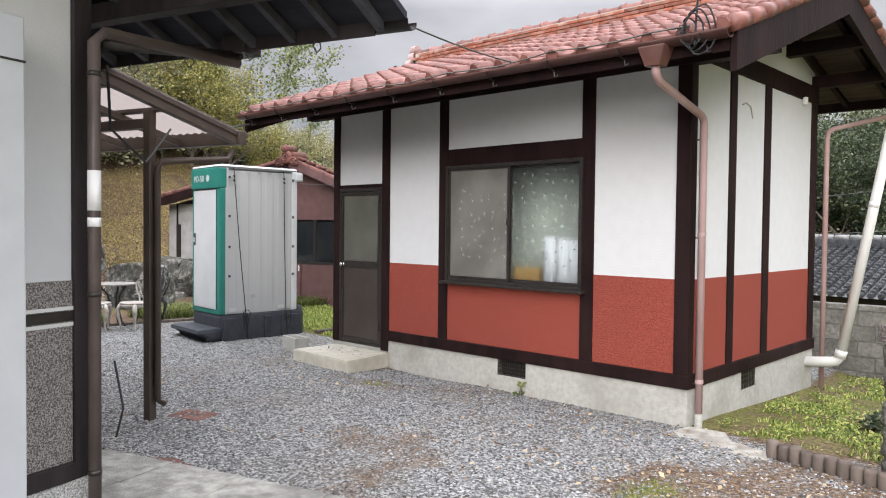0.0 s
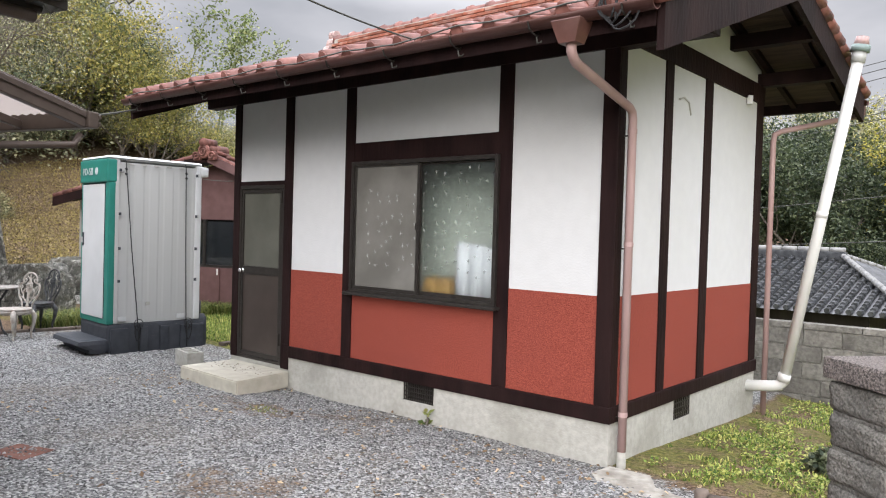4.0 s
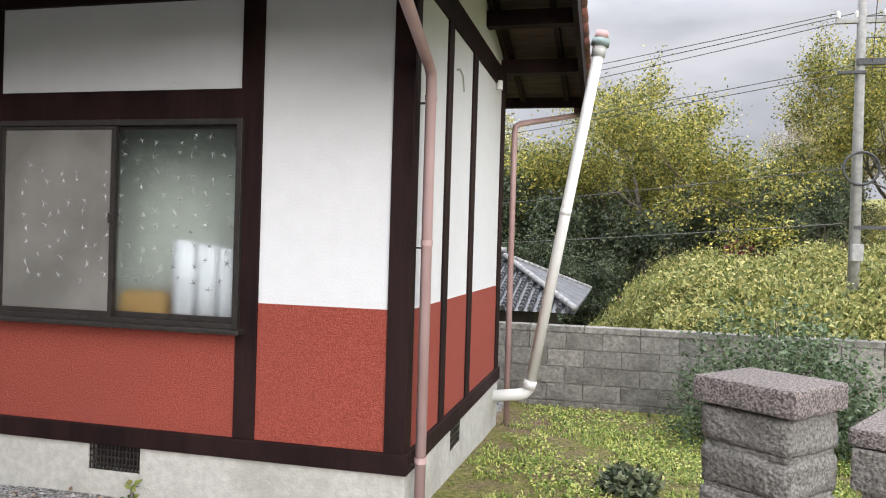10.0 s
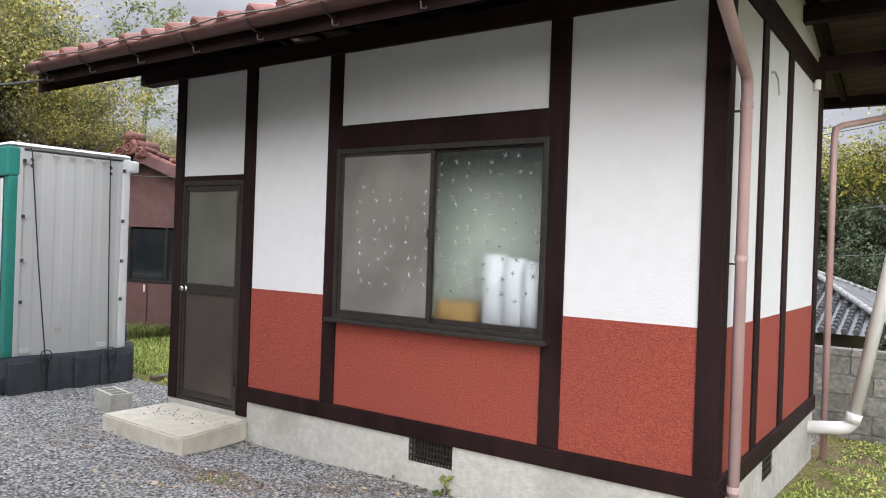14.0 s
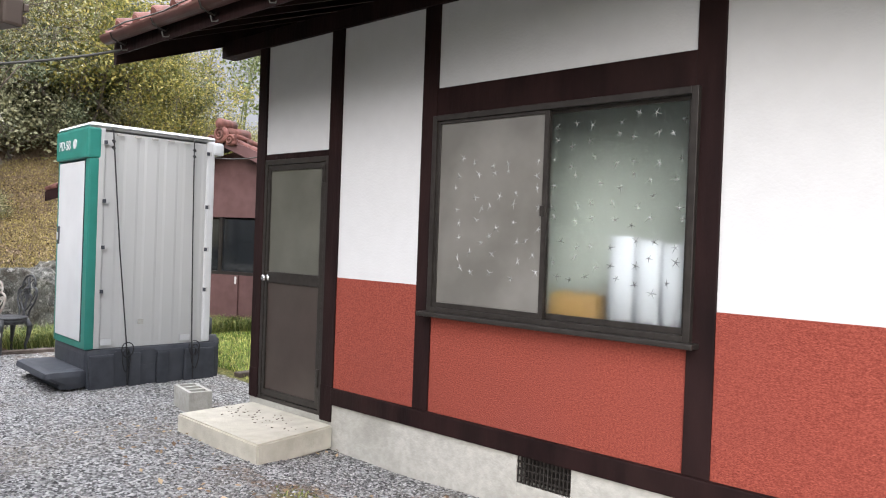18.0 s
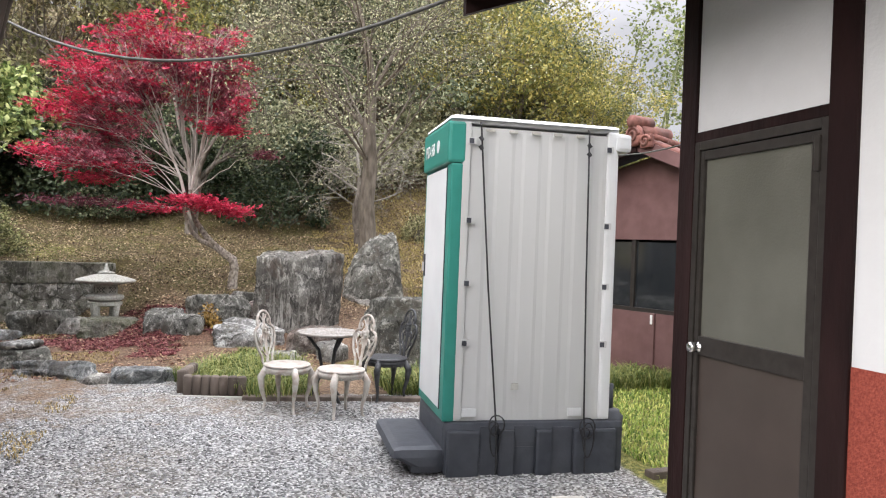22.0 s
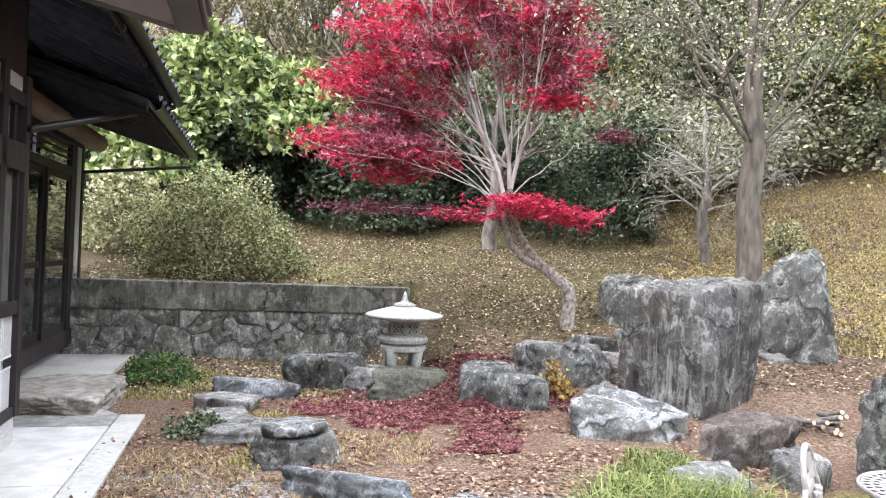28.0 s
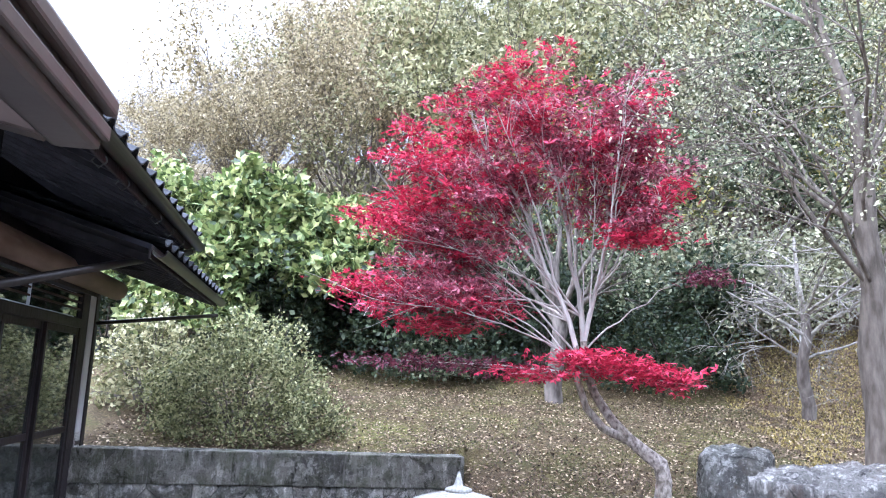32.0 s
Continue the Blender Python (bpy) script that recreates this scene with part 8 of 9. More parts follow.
# the broad bright tiers at the rim of the crown
for cy, cz, sy, n in ((-2.72, 2.03, 0.20, 330), (-2.25, 1.98, 0.24, 380), (-2.05, 1.70, 0.22, 330), (-1.65, 1.86, 0.20, 200), (-2.62, 2.72, 0.20, 260), (-2.15, 2.86, 0.22, 260), (-1.7, 2.62, 0.18, 170), (-2.25, 3.35, 0.18, 190), (-0.2, 2.55, 0.22, 260), (0.05, 2.95, 0.13, 110), (-0.62, 3.45, 0.14, 130), (-1.35, 3.75, 0.16, 150)):
    spray.append(mn.normal(size=(n, 3)) * np.array([0.22, sy, 0.045]) + np.array([mn.uniform(0.05, 0.45), cy, cz]))
part("bough", bm, PALEBARK, maple, "thin drooping twigs", True)
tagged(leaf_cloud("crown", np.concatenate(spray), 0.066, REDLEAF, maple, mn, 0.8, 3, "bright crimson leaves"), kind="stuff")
tagged(leaf_cloud("crown", np.concatenate(dull), 0.06, MAROON, maple, mn, 0.7, 3, "maroon leaves, toned dark for shade"), kind="stuff")

GREYTWIG = mat("grey_brown_bark_and_twigs", (0.08, 0.066, 0.05), (0.175, 0.148, 0.118), 14, 0.9, 0.8, 30, stretch=(1, 1, 0.3))
# large half-bare tree on the slope, with two thin ones behind it
PALETWIG = mat("pale_grey_twigs", (0.17, 0.155, 0.13), (0.34, 0.32, 0.28), 14, 0.9, 0.6, 30, stretch=(1, 1, 0.3))
tree("bare_tree", "half-bare grey tree with straight trunk and fine spreading twigs", 21, (-18.2, 6.28, 1.0), 7.4, 0.14, 24000, 0.042, GREYLEAF, GREYTWIG, 5, 0.85, 0.02, 0.44, 0.22, (2, 4), 0.2, 15, 1, False, 0.25, 0.23, GREYTWIG)
tree("bare_tree", "thin dark-trunked tree with bare pale spreading twigs", 25, (-21.3, 6.62, 1.35), 3.9, 0.085, 900, 0.05, GREYLEAF, BARK, 4, 1.35, -0.10, 0.42, 0.14, (3, 4), 0.2, 11, 1, False, 1.0, 0.32, PALETWIG)
tree("slender_tree", "slender dark tree behind the maple", 27, (-21.8, 3.08, 1.5), 4.5, 0.12, 3500, 0.08, DARKLEAF, BARK, 3, 0.6, 0.1, 0.35, 0.25)

# forest up the slope: a few kinds, each built once and then copied
kinds = [
    tree("forest_tree", "dark evergreen broadleaf tree on the wooded slope", 41, (-29.5, 5.5, 5.2), 8.5, 0.15, 17000, 0.15, DARKLEAF, BARK, 3, 0.62, 0.12, 0.09, 0.27, (3, 4), 0.2, 5, 1, True),
    tree("forest_tree", "olive-green broadleaf tree on the wooded slope", 43, (-31, 2, 5.9), 9.5, 0.16, 17000, 0.14, OLIVELEAF, BARK, 3, 0.58, 0.16, 0.10, 0.27, (3, 4), 0.2, 5, 1, True),
    tree("forest_tree", "yellowing broadleaf tree on the wooded slope", 47, (-25.2, 11.6, 3.6), 5.6, 0.10, 9000, 0.12, YELLOWLEAF, BARK, 4, 0.6, 0.15, 0.12, 0.30, (3, 4), 0.2, 5, 1, True),
    tree("forest_tree", "browning half-bare tree on the wooded slope", 53, (-30, -5.4, 5.3), 8.2, 0.11, 13000, 0.12, BROWNLEAF, GREYTWIG, 4, 0.5, 0.18, 0.12, 0.24, (3, 4), 0.2, 6, 1, True),
]
# the wood is tallest in the middle and gets lower to the south
LIMIT = [(-0.95, 0.18), (-0.64, 0.30), (-0.53, 0.385), (-0.435, 0.43), (-0.36, 0.48), (-0.30, 0.66), (0.2, 0.9), (0.6, 0.7)]
HEIGHTS = (8.5, 9.5, 5.6, 8.2)
fr = random.Random(77)
spots = []
for k in range(150):
    x, y = -25.6 - 14 * fr.random() ** 1.3, fr.uniform(-16, 15)
    if any((x - a) ** 2 + (y - b) ** 2 < 5.0 for a, b in spots) or y > 3.6 + 0.40 * (-x - 4.7):
        continue
    k = fr.choice((0, 1, 1, 1, 3, 3, 3)) if y < 2 else fr.choice((0, 0, 1, 1, 1, 2, 3))
    z = ground_z(x, y) - 0.1
    room = 1.7 + lerp((y - 2.8) / (-x - 9.7), LIMIT) * math.hypot(x + 9.7, y - 2.8) - z
    s = min(fr.uniform(0.75, 1.1), room / (HEIGHTS[k] * 1.12))
    if s < 0.36:
        continue
    spots.append((x, y))
    copy_thing(kinds[k], pose(x, y, z, 0, 0, fr.uniform(0, 360)) @ Matrix.Diagonal((max(s, 0.6), max(s, 0.6), s, 1)))
for x, y, s in ((-27.0, 12.4, 0.72), (-28.8, 14.0, 0.66), (-26.0, 11.2, 0.6)):
    copy_thing(kinds[0], pose(x, y, ground_z(x, y) - 0.1, 0, 0, 31 * y) @ Matrix.Diagonal((s, s, s, 1)))
# airy yellowing trees where the wood ends, and a wooded hill far behind them
for k, (x, y, s) in enumerate(((-24.6, 12.9, 0.82), (-25.6, 13.9, 0.72), (-23.4, 13.4, 0.58), (-26.8, 15.2, 0.7), (-23.0, 15.3, 0.42), (-24.0, 16.2, 0.34))):
    copy_thing(kinds[2 if k != 1 else 0], pose(x, y, ground_z(x, y) - 0.1, 0, 0, 70 * k) @ Matrix.Diagonal((s, s, s, 1) if k != 1 else (0.5, 0.5, 0.5, 1)))
for k in range(26):
    x, y = -78 - 22 * fr.random(), 44 + 50 * fr.random()
    copy_thing(kinds[(0, 1, 3, 1)[k % 4]], pose(x, y, ground_z(x, y) - 0.3, 0, 0, 50 * k) @ Matrix.Diagonal((1.1, 1.1, 0.9, 1)))
# understorey along the foot of the wood, deep shade put into darker leaves
under = tree("understorey_bush", "evergreen bush at the foot of the wood, leaves darkened for shade", 61, (-24, -1, 2.2), 2.4, 0.05, 4200, 0.11, SHADELEAF, BARK, 3, 0.8, 0.05, 0.12, 0.26)
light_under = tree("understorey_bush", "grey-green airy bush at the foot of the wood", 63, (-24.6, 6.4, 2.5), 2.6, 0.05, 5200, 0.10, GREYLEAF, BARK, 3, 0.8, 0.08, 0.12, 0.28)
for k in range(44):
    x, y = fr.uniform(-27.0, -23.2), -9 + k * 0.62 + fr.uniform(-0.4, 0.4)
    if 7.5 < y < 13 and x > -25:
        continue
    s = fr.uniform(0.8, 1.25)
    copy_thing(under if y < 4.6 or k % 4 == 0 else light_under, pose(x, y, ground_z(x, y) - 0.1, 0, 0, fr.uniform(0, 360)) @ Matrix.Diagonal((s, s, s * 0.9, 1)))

# bamboo whose feathery tops lean over the outbuilding
def bamboo(seed, at, h, lean):
    rng, nrng = random.Random(seed), np.random.default_rng(seed)
    t = thing("bamboo", "tall feathery bamboo with arching top", "bamboo", at, 0, "bamboo behind the outbuilding")
    pts = [Vector((lean[0] * (i / 10) ** 2.2, lean[1] * (i / 10) ** 2.2, h * i / 10 - (0.12 * h * (i / 10) ** 4))) for i in range(11)]
    bm = tube(B(), pts, [0.04 * (1.05 - i / 10) + 0.004 for i in range(11)], 6)
    cs = []
    for _ in range(44):
        f = rng.uniform(0.35, 1.0)
        i = min(9, int(f * 10))
        p = pts[i].lerp(pts[i + 1], f * 10 - i)
        a = rng.uniform(0, 6.28)
        d = Vector((math.cos(a), math.sin(a), rng.uniform(0.1, 0.7))).normalized()
        q = [p + d * (rng.uniform(0.5, 1.1) * k / 4) - Vector((0, 0, 0.1 * (k / 4) ** 2)) for k in range(5)]
        tube(bm, q, 0.006, 3, cap=False)
        for _ in range(13):
            j = rng.randint(1, 4)
            cs.append(tuple(q[j] + Vector((rng.gauss(0, 0.13), rng.gauss(0, 0.13), rng.gauss(0, 0.1)))))
    part("culm", bm, OLIVEBARK, t, "", True)
    tagged(leaf_cloud("crown", np.array(cs), 0.14, BAMBOOLEAF, t, nrng, 0.2), kind="stuff")
    return t


OLIVEBARK = mat("olive_bamboo", (0.10, 0.12, 0.05), (0.17, 0.19, 0.08), 6, 0.5, 0.1)
for k, (x, y, h) in enumerate(((-26, 17.4, 7.6), (-27.5, 18.4, 8.2), (-25, 16.6, 6.8), (-28.5, 17.2, 8.2), (-26.6, 19.2, 8.0))):
    bamboo(300 + k, (x, y, ground_z(x, y) - 0.2), h, (fr.uniform(-0.5, 1.5), fr.uniform(0.3, 2.0)))


def mound(name, label, seed, at, size, leaves, leaf_size, leafm, fuzz=0.10, category="bush", twigs=26, hollow=0.5, group="", far=False, clump=7, lobes=1):
    """A rounded shrub: twigs from the base and leaves through its uneven shell."""
    rng, nrng = random.Random(seed), np.random.default_rng(seed)
    t = thing(name, label, category, at, 0, group)
    bm = B()
    d = np.repeat(nrng.normal(size=(leaves // clump + 1, 3)), clump, axis=0)[:leaves]
    d[:, 2] = np.abs(d[:, 2])
    d /= np.linalg.norm(d, axis=1, keepdims=True)
    r = np.repeat(nrng.uniform(hollow, 1.0, size=(leaves // clump + 1, 1)), clump, axis=0)[:leaves] ** 0.6
    lump = np.array([1 + 0.30 * noise.noise(Vector(v) * 2.3 + Vector((seed, 0, 0))) + 0.16 * noise.noise(Vector(v) * 6 + Vector((0, seed, 0))) for v in d.tolist()])[:, None]
    c = d * r * lump * np.array(size) * np.array([0.5, 0.5, 1.0]) + nrng.normal(size=(leaves, 3)) * fuzz * 0.4
    for k in range(twigs):
        v = d[int(nrng.integers(0, leaves))] * np.array(size) * np.array([0.5, 0.5, 1.0]) * 0.95
        v = Vector(v.tolist())
        tube(bm, [Vector((rng.gauss(0, 0.05), rng.gauss(0, 0.05), -0.15)), v * 0.45 + Vector((0, 0, v.z * 0.12)), v], [0.018, 0.011, 0.004], 4, cap=False)
    part("woody_frame", bm, BARK, t, "", True)
    tagged(leaf_cloud("foliage", c, leaf_size, leafm, t, nrng, 0.25, lobes, "", far, 0.33), kind="stuff")
    return t


def sit(x, y, dz=-0.05):
    return (x, y, ground_z(x, y) + dz)


mound("round_shrub", "clipped grey-green shrub on the terrace", 5, sit(-18.9, -0.85), (1.9, 2.5, 1.35), 24000, 0.046, leafmat("shrub_leaves", (0.04, 0.05, 0.016), (0.20, 0.215, 0.085), (0.54, 0.53, 0.27)), 0.09, "bush", 26, 0.62)
mound("round_shrub", "loose yellow-green shrub beside the clipped one", 6, sit(-19.6, -2.5), (1.5, 1.5, 1.35), 4500, 0.07, OLIVELEAF)
mound("round_shrub", "dark low shrub behind the terrace", 8, sit(-22.6, 1.1), (1.4, 1.8, 1.0), 4500, 0.07, DARKLEAF)
mound("round_shrub", "shrub under the bare tree, leaves darkened for shade", 9, sit(-22.6, 4.9), (1.5, 2.6, 1.2), 5500, 0.08, SHADELEAF)
mound("round_shrub", "small green shrub on the grass slope", 10, sit(-21.8, 8.2), (0.8, 0.9, 0.7), 2200, 0.05, OLIVELEAF)
for k, (x, y, z, sx, sy, sz) in enumerate(((-22.6, -2.6, 3.5, 2.2, 3.0, 2.1), (-23.0, -0.9, 3.3, 2.0, 2.4, 1.6), (-22.3, -4.3, 3.2, 2.2, 2.6, 2.3), (-21.7, -3.0, 2.6, 1.4, 2.0, 1.5))):
    mound("kudzu_mass", "heap of large yellow-green kudzu leaves over dark bushes", 400 + k, (x, y, z), (sx, sy, sz), 3000, 0.15, VINELEAF, 0.16, "vine", 12, 0.68, "kudzu on the slope", False, 3, 3)
# the shade these bushes stand in is part of their leaf colour
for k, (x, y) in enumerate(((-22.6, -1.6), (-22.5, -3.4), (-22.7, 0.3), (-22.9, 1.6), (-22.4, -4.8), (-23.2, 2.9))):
    mound("shade_bush", "evergreen bush on the slope, leaves darkened for shade", 420 + k, sit(x, y), (1.7, 2.0, 2.1), 4200, 0.09, SHADELEAF, 0.1, "bush", 16, 0.4, "dark bushes on the slope")

# grass, weeds and fallen leaves
def blades(name, pts, h, material, rng, label, bend=0.4, width=0.006):
    n = len(pts)
    c = np.asarray(pts, float)
    a = rng.uniform(0, 2 * np.pi, n)
    d = np.stack([np.cos(a), np.sin(a), np.zeros(n)], 1)
    s = np.stack([-np.sin(a), np.cos(a), np.zeros(n)], 1) * width
    hh = (h * rng.uniform(0.5, 1.3, n))[:, None]
    up = np.array([0, 0, 1.0])
    m = c + up * hh * 0.6 + d * hh * bend * 0.35
    t = c + up * hh * (1 - 0.3 * bend) + d * hh * bend
    v = np.stack([c - s, c + s, m + s * 0.8, m - s * 0.8, t], 1).reshape(-1, 3)
    i = np.arange(n)[:, None] * 5
    f = (i + np.array([[0, 1, 2, 3]])).tolist() + (i + np.array([[3, 2, 4]])).tolist()
    ob = raw(name, v.tolist(), f, material)
    return tagged(ob, label, "grass", kind="stuff")


gr = np.random.default_rng(9)
LAWNBLADE = leafmat("green_weeds", (0.055, 0.11, 0.018), (0.24, 0.34, 0.06), (0.64, 0.62, 0.20))
LONGBLADE = leafmat("long_green_grass", (0.045, 0.08, 0.016), (0.15, 0.19, 0.042), (0.35, 0.34, 0.12))
DRYBLADE = leafmat("dry_grass", (0.15, 0.11, 0.045), (0.31, 0.23, 0.095), (0.50, 0.39, 0.19))


def scatter(n, x0, x1, y0, y1, keep, lift=0.0):
    out = []
    xs_, ys_ = gr.uniform(x0, x1, n), gr.uniform(y0, y1, n)
    for x, y in zip(xs_.tolist(), ys_.tolist()):
        if keep(x, y):
            out.append((x, y, ground_z(x, y) + lift))
    return out


def patchy(x, y, s=1.6, o=0.0):
    return noise.noise(Vector((x * s, y * s, 5 + o)))


lawn = scatter(26000, -2.92, 1.4, 5.95, 10.1, lambda x, y: patchy(x, y) + 0.6 * patchy(x, y, 4.0, 2) > 0.02 and (y > 6.1 or x > -2.7))
blades("lawn_grass", lawn[:12000], 0.035, LAWNBLADE, gr, "rough green grass and weeds beside the storehouse", 0.7, 0.006)
weeds = scatter(26000, -2.8, 1.2, 6.1, 10.0, lambda x, y: patchy(x, y, 1.1, 3) + 0.5 * patchy(x, y, 3.7, 6) > 0.08 - 0.12 * smooth(-2.6, -1.6, x))
wobj = leaf_cloud("lawn_weeds", np.array([(x, y, z + gr.uniform(0.005, 0.06)) for x, y, z in weeds]), 0.029, LAWNBLADE, None, gr, 0.7)
tagged(wobj, "broad-leaved green and yellowing weeds in the grass", "weeds", kind="stuff")
bank = scatter(12000, -13.2, -11.6, 3.3, 4.7, lambda x, y: x < -12.34 + (y - 3.31) * 0.97 and y > 3.34 + (-12.3 - x) * 0.35, 0.04)
blades("bank_grass", bank[:2600], 0.19, LONGBLADE, gr, "long drooping green grass behind the log edging", 1.0, 0.005)
tuft = scatter(9000, -14.0, -12.6, 3.6, 6.2, lambda x, y: math.hypot((x + 13.45) / 0.75, (y - 4.2) / 0.42) + 0.5 * patchy(x, y, 4, 12) < 0.8 and not in_poly(x, y, POND), 0.02)
blades("bank_grass", tuft, 0.09, LONGBLADE, gr, "short yellow-green grass tuft by the pale boulder", 0.9, 0.005)
strip = scatter(7000, -12.6, -11.75, 5.4, 9.0, lambda x, y: True)
blades("bank_grass", strip, 0.22, LONGBLADE, gr, "long green grass along the low kerb", 0.9, 0.005)
side = scatter(15000, -12.3, -8.4, 6.65, 8.9, lambda x, y: not (-10.3 < x < -8.95 and y < 6.75))
blades("side_grass", side, 0.05, LAWNBLADE, gr, "green grass strip before the outbuilding", 0.8, 0.005)
hillg = scatter(20000, -24, -16.8, -2.5, 8.5, lambda x, y: patchy(x, y, 0.8, 9) + 0.10 * (y - 4) > -0.05 and (x < -17.6 or y > 4.6))
OLIVEBLADE = leafmat("olive_dry_grass", (0.04, 0.034, 0.013), (0.115, 0.095, 0.04), (0.27, 0.215, 0.10))
blades("hill_grass", hillg, 0.04, OLIVEBLADE, gr, "dry yellowing grass on the slope", 0.8, 0.005)
hill2 = scatter(34000, -24, -16.5, -0.5, 11.0, lambda x, y: patchy(x, y, 1.3, 14) + 0.4 * patchy(x, y, 4.5, 3) > -0.05 and y < 7.6 - 2 * patchy(x, y, 0.6, 4))
blades("hill_grass", hill2, 0.035, leafmat("mossy_short_grass", (0.035, 0.045, 0.012), (0.10, 0.11, 0.03), (0.24, 0.21, 0.075)), gr, "short moss-green grass on the slope", 0.8, 0.005)
far_grass = scatter(56000, -25, -16.6, 5.6, 13.0, lambda x, y: patchy(x, y, 0.9, 50) + 0.5 * patchy(x, y, 3.5, 51) + 0.35 * (y - 6.5) > -0.1)
blades("tawny_grass", far_grass, 0.04, leafmat("tawny_grass_blades", (0.20, 0.155, 0.04), (0.42, 0.34, 0.105), (0.62, 0.51, 0.20)), gr, "tawny dry grass on the open hillside", 0.9, 0.008)
LITTER = leafmat("fallen_brown_leaves", (0.12, 0.075, 0.045), (0.32, 0.22, 0.13), (0.64, 0.50, 0.32), 0.8)
REDLITTER = leafmat("fallen_red_leaves", (0.05, 0.010, 0.014), (0.17, 0.035, 0.045), (0.40, 0.20, 0.16), 0.8)
SLOPELITTER = leafmat("dull_fallen_leaves", (0.026, 0.017, 0.011), (0.16, 0.108, 0.064), (0.66, 0.53, 0.35), 0.8)
lit = scatter(85000, -24, -15.6, -2.4, 10.5, lambda x, y: True, 0.015)
tagged(leaf_cloud("fallen_leaves", np.array(lit), 0.042, SLOPELITTER, None, gr, 0.9), "brown and yellow fallen leaves on the slope", "leaves", kind="stuff")
pondl = scatter(42000, -17.2, -12.9, 0.9, 4.3, lambda x, y: in_poly(x, y, POND) and patchy(x, y, 1.5, 2) > -0.62 + 1.05 * smooth(-15.6, -14.3, x) + 0.5 * patchy(x, y, 6, 40), 0.012)
tagged(leaf_cloud("fallen_leaves", np.array(pondl), 0.042, REDLITTER, None, gr, 0.9, 3), "dark red maple leaves lying in the dry pond", "leaves", kind="stuff")
pondb = scatter(17000, -16.6, -12.0, 0.3, 5.0, lambda x, y: x < -12.6 and patchy(x, y, 2.2, 7) > -0.1, 0.01)
tagged(leaf_cloud("fallen_leaves", np.array(pondb), 0.04, leafmat("red_brown_fallen_leaves", (0.05, 0.02, 0.016), (0.19, 0.10, 0.065), (0.46, 0.32, 0.21), 0.8), None, gr, 0.9), "dry brown leaves on the garden soil", "leaves", kind="stuff")
drys = scatter(14000, -14.5, -9.8, 0.6, 2.6, lambda x, y: patchy(x, y, 1.1, 21) + 0.3 * smooth(1.9, 1.1, y) + 0.5 * patchy(x, y, 5.0, 8) > 0.08 and (x + 17.2) * -0.292 + (y + 1.95) * 0.956 > 1.3)
blades("dry_weeds", drys, 0.035, DRYBLADE, gr, "tawny dried weeds in the gravel", 0.9, 0.004)
front = scatter(14000, -17.0, -13.4, -0.9, 1.6, lambda x, y: patchy(x, y, 1.6, 33) + 0.5 * patchy(x, y, 5, 35) > -0.05 and (x + 17.2) * -0.292 + (y + 1.95) * 0.956 > (0.95 if x < -15.3 else 2.0))
blades("ground_weeds", front, 0.04, leafmat("yellow_green_weeds", (0.09, 0.10, 0.02), (0.26, 0.25, 0.06), (0.52, 0.44, 0.14)), gr, "low yellow-green weeds between the stones", 0.9, 0.005)
mound("low_tuft", "low dark green clump at the slab edge", 501, (-16.2, -0.38, -0.02), (0.8, 0.85, 0.36), 2600, 0.04, leafmat("clover_green", (0.03, 0.07, 0.015), (0.07, 0.14, 0.03), (0.13, 0.22, 0.06)), 0.04, "plant", 6)
mound("low_tuft", "low dark green clump by the stepping stones", 502, (-14.2, 0.78, -0.02), (0.5, 0.52, 0.22), 1800, 0.035, DARKLEAF, 0.04, "plant", 6)
mound("yellow_fern", "yellowed fern hanging between the boulders", 503, (-15.22, 3.62, 0.05), (0.3, 0.32, 0.5), 900, 0.05, leafmat("yellow_fern", (0.14, 0.08, 0.02), (0.28, 0.17, 0.045), (0.46, 0.32, 0.09)), 0.06, "plant", 6)
mound("small_plant", "small yellow-green weed at the foot of the plinth", 504, (-4.62, 5.80, -0.09), (0.13, 0.10, 0.11), 20, 0.06, LONGBLADE, 0.02, "plant", 3)

# ---- beyond the block wall ----
mound("garden_bush", "loose small-leaved green bush before the block wall", 601, (-0.35, 9.2, -0.25), (2.1, 1.5, 1.25), 12000, 0.045, leafmat("small_green_leaves", (0.03, 0.055, 0.02), (0.07, 0.115, 0.05), (0.16, 0.21, 0.11)), 0.14, "bush", 60, 0.25)
mound("low_tuft", "dark low plant in the grass", 602, (-1.75, 7.1, -0.12), (0.42, 0.38, 0.16), 900, 0.05, DARKLEAF, 0.03, "plant", 4)
for k in range(125):
    x, y = (fr.uniform(-1.8, 14), 12.6 + 20 * fr.random() ** 1.4) if k < 85 else (fr.uniform(-0.5, 8), fr.uniform(15, 24))
    s = fr.uniform(2.2, 3.8)
    if k == 0:
        kud = mound("bank_vines", "mound of yellow-green vines covering the bank", 700, sit(1.5, 17, -0.3), (3.0, 3.0, 0.9), 12000, 0.085, leafmat("bank_vine_leaves", (0.065, 0.085, 0.022), (0.225, 0.25, 0.07), (0.52, 0.46, 0.18)), 0.2, "vine", 10, 0.6, "vines on the bank", True)
    else:
        copy_thing(kud, pose(x, y, ground_z(x, y) - 0.35, 0, 0, fr.uniform(0, 360)) @ Matrix.Diagonal((s / 2.6, s / 2.6, fr.uniform(0.8, 1.9), 1)))
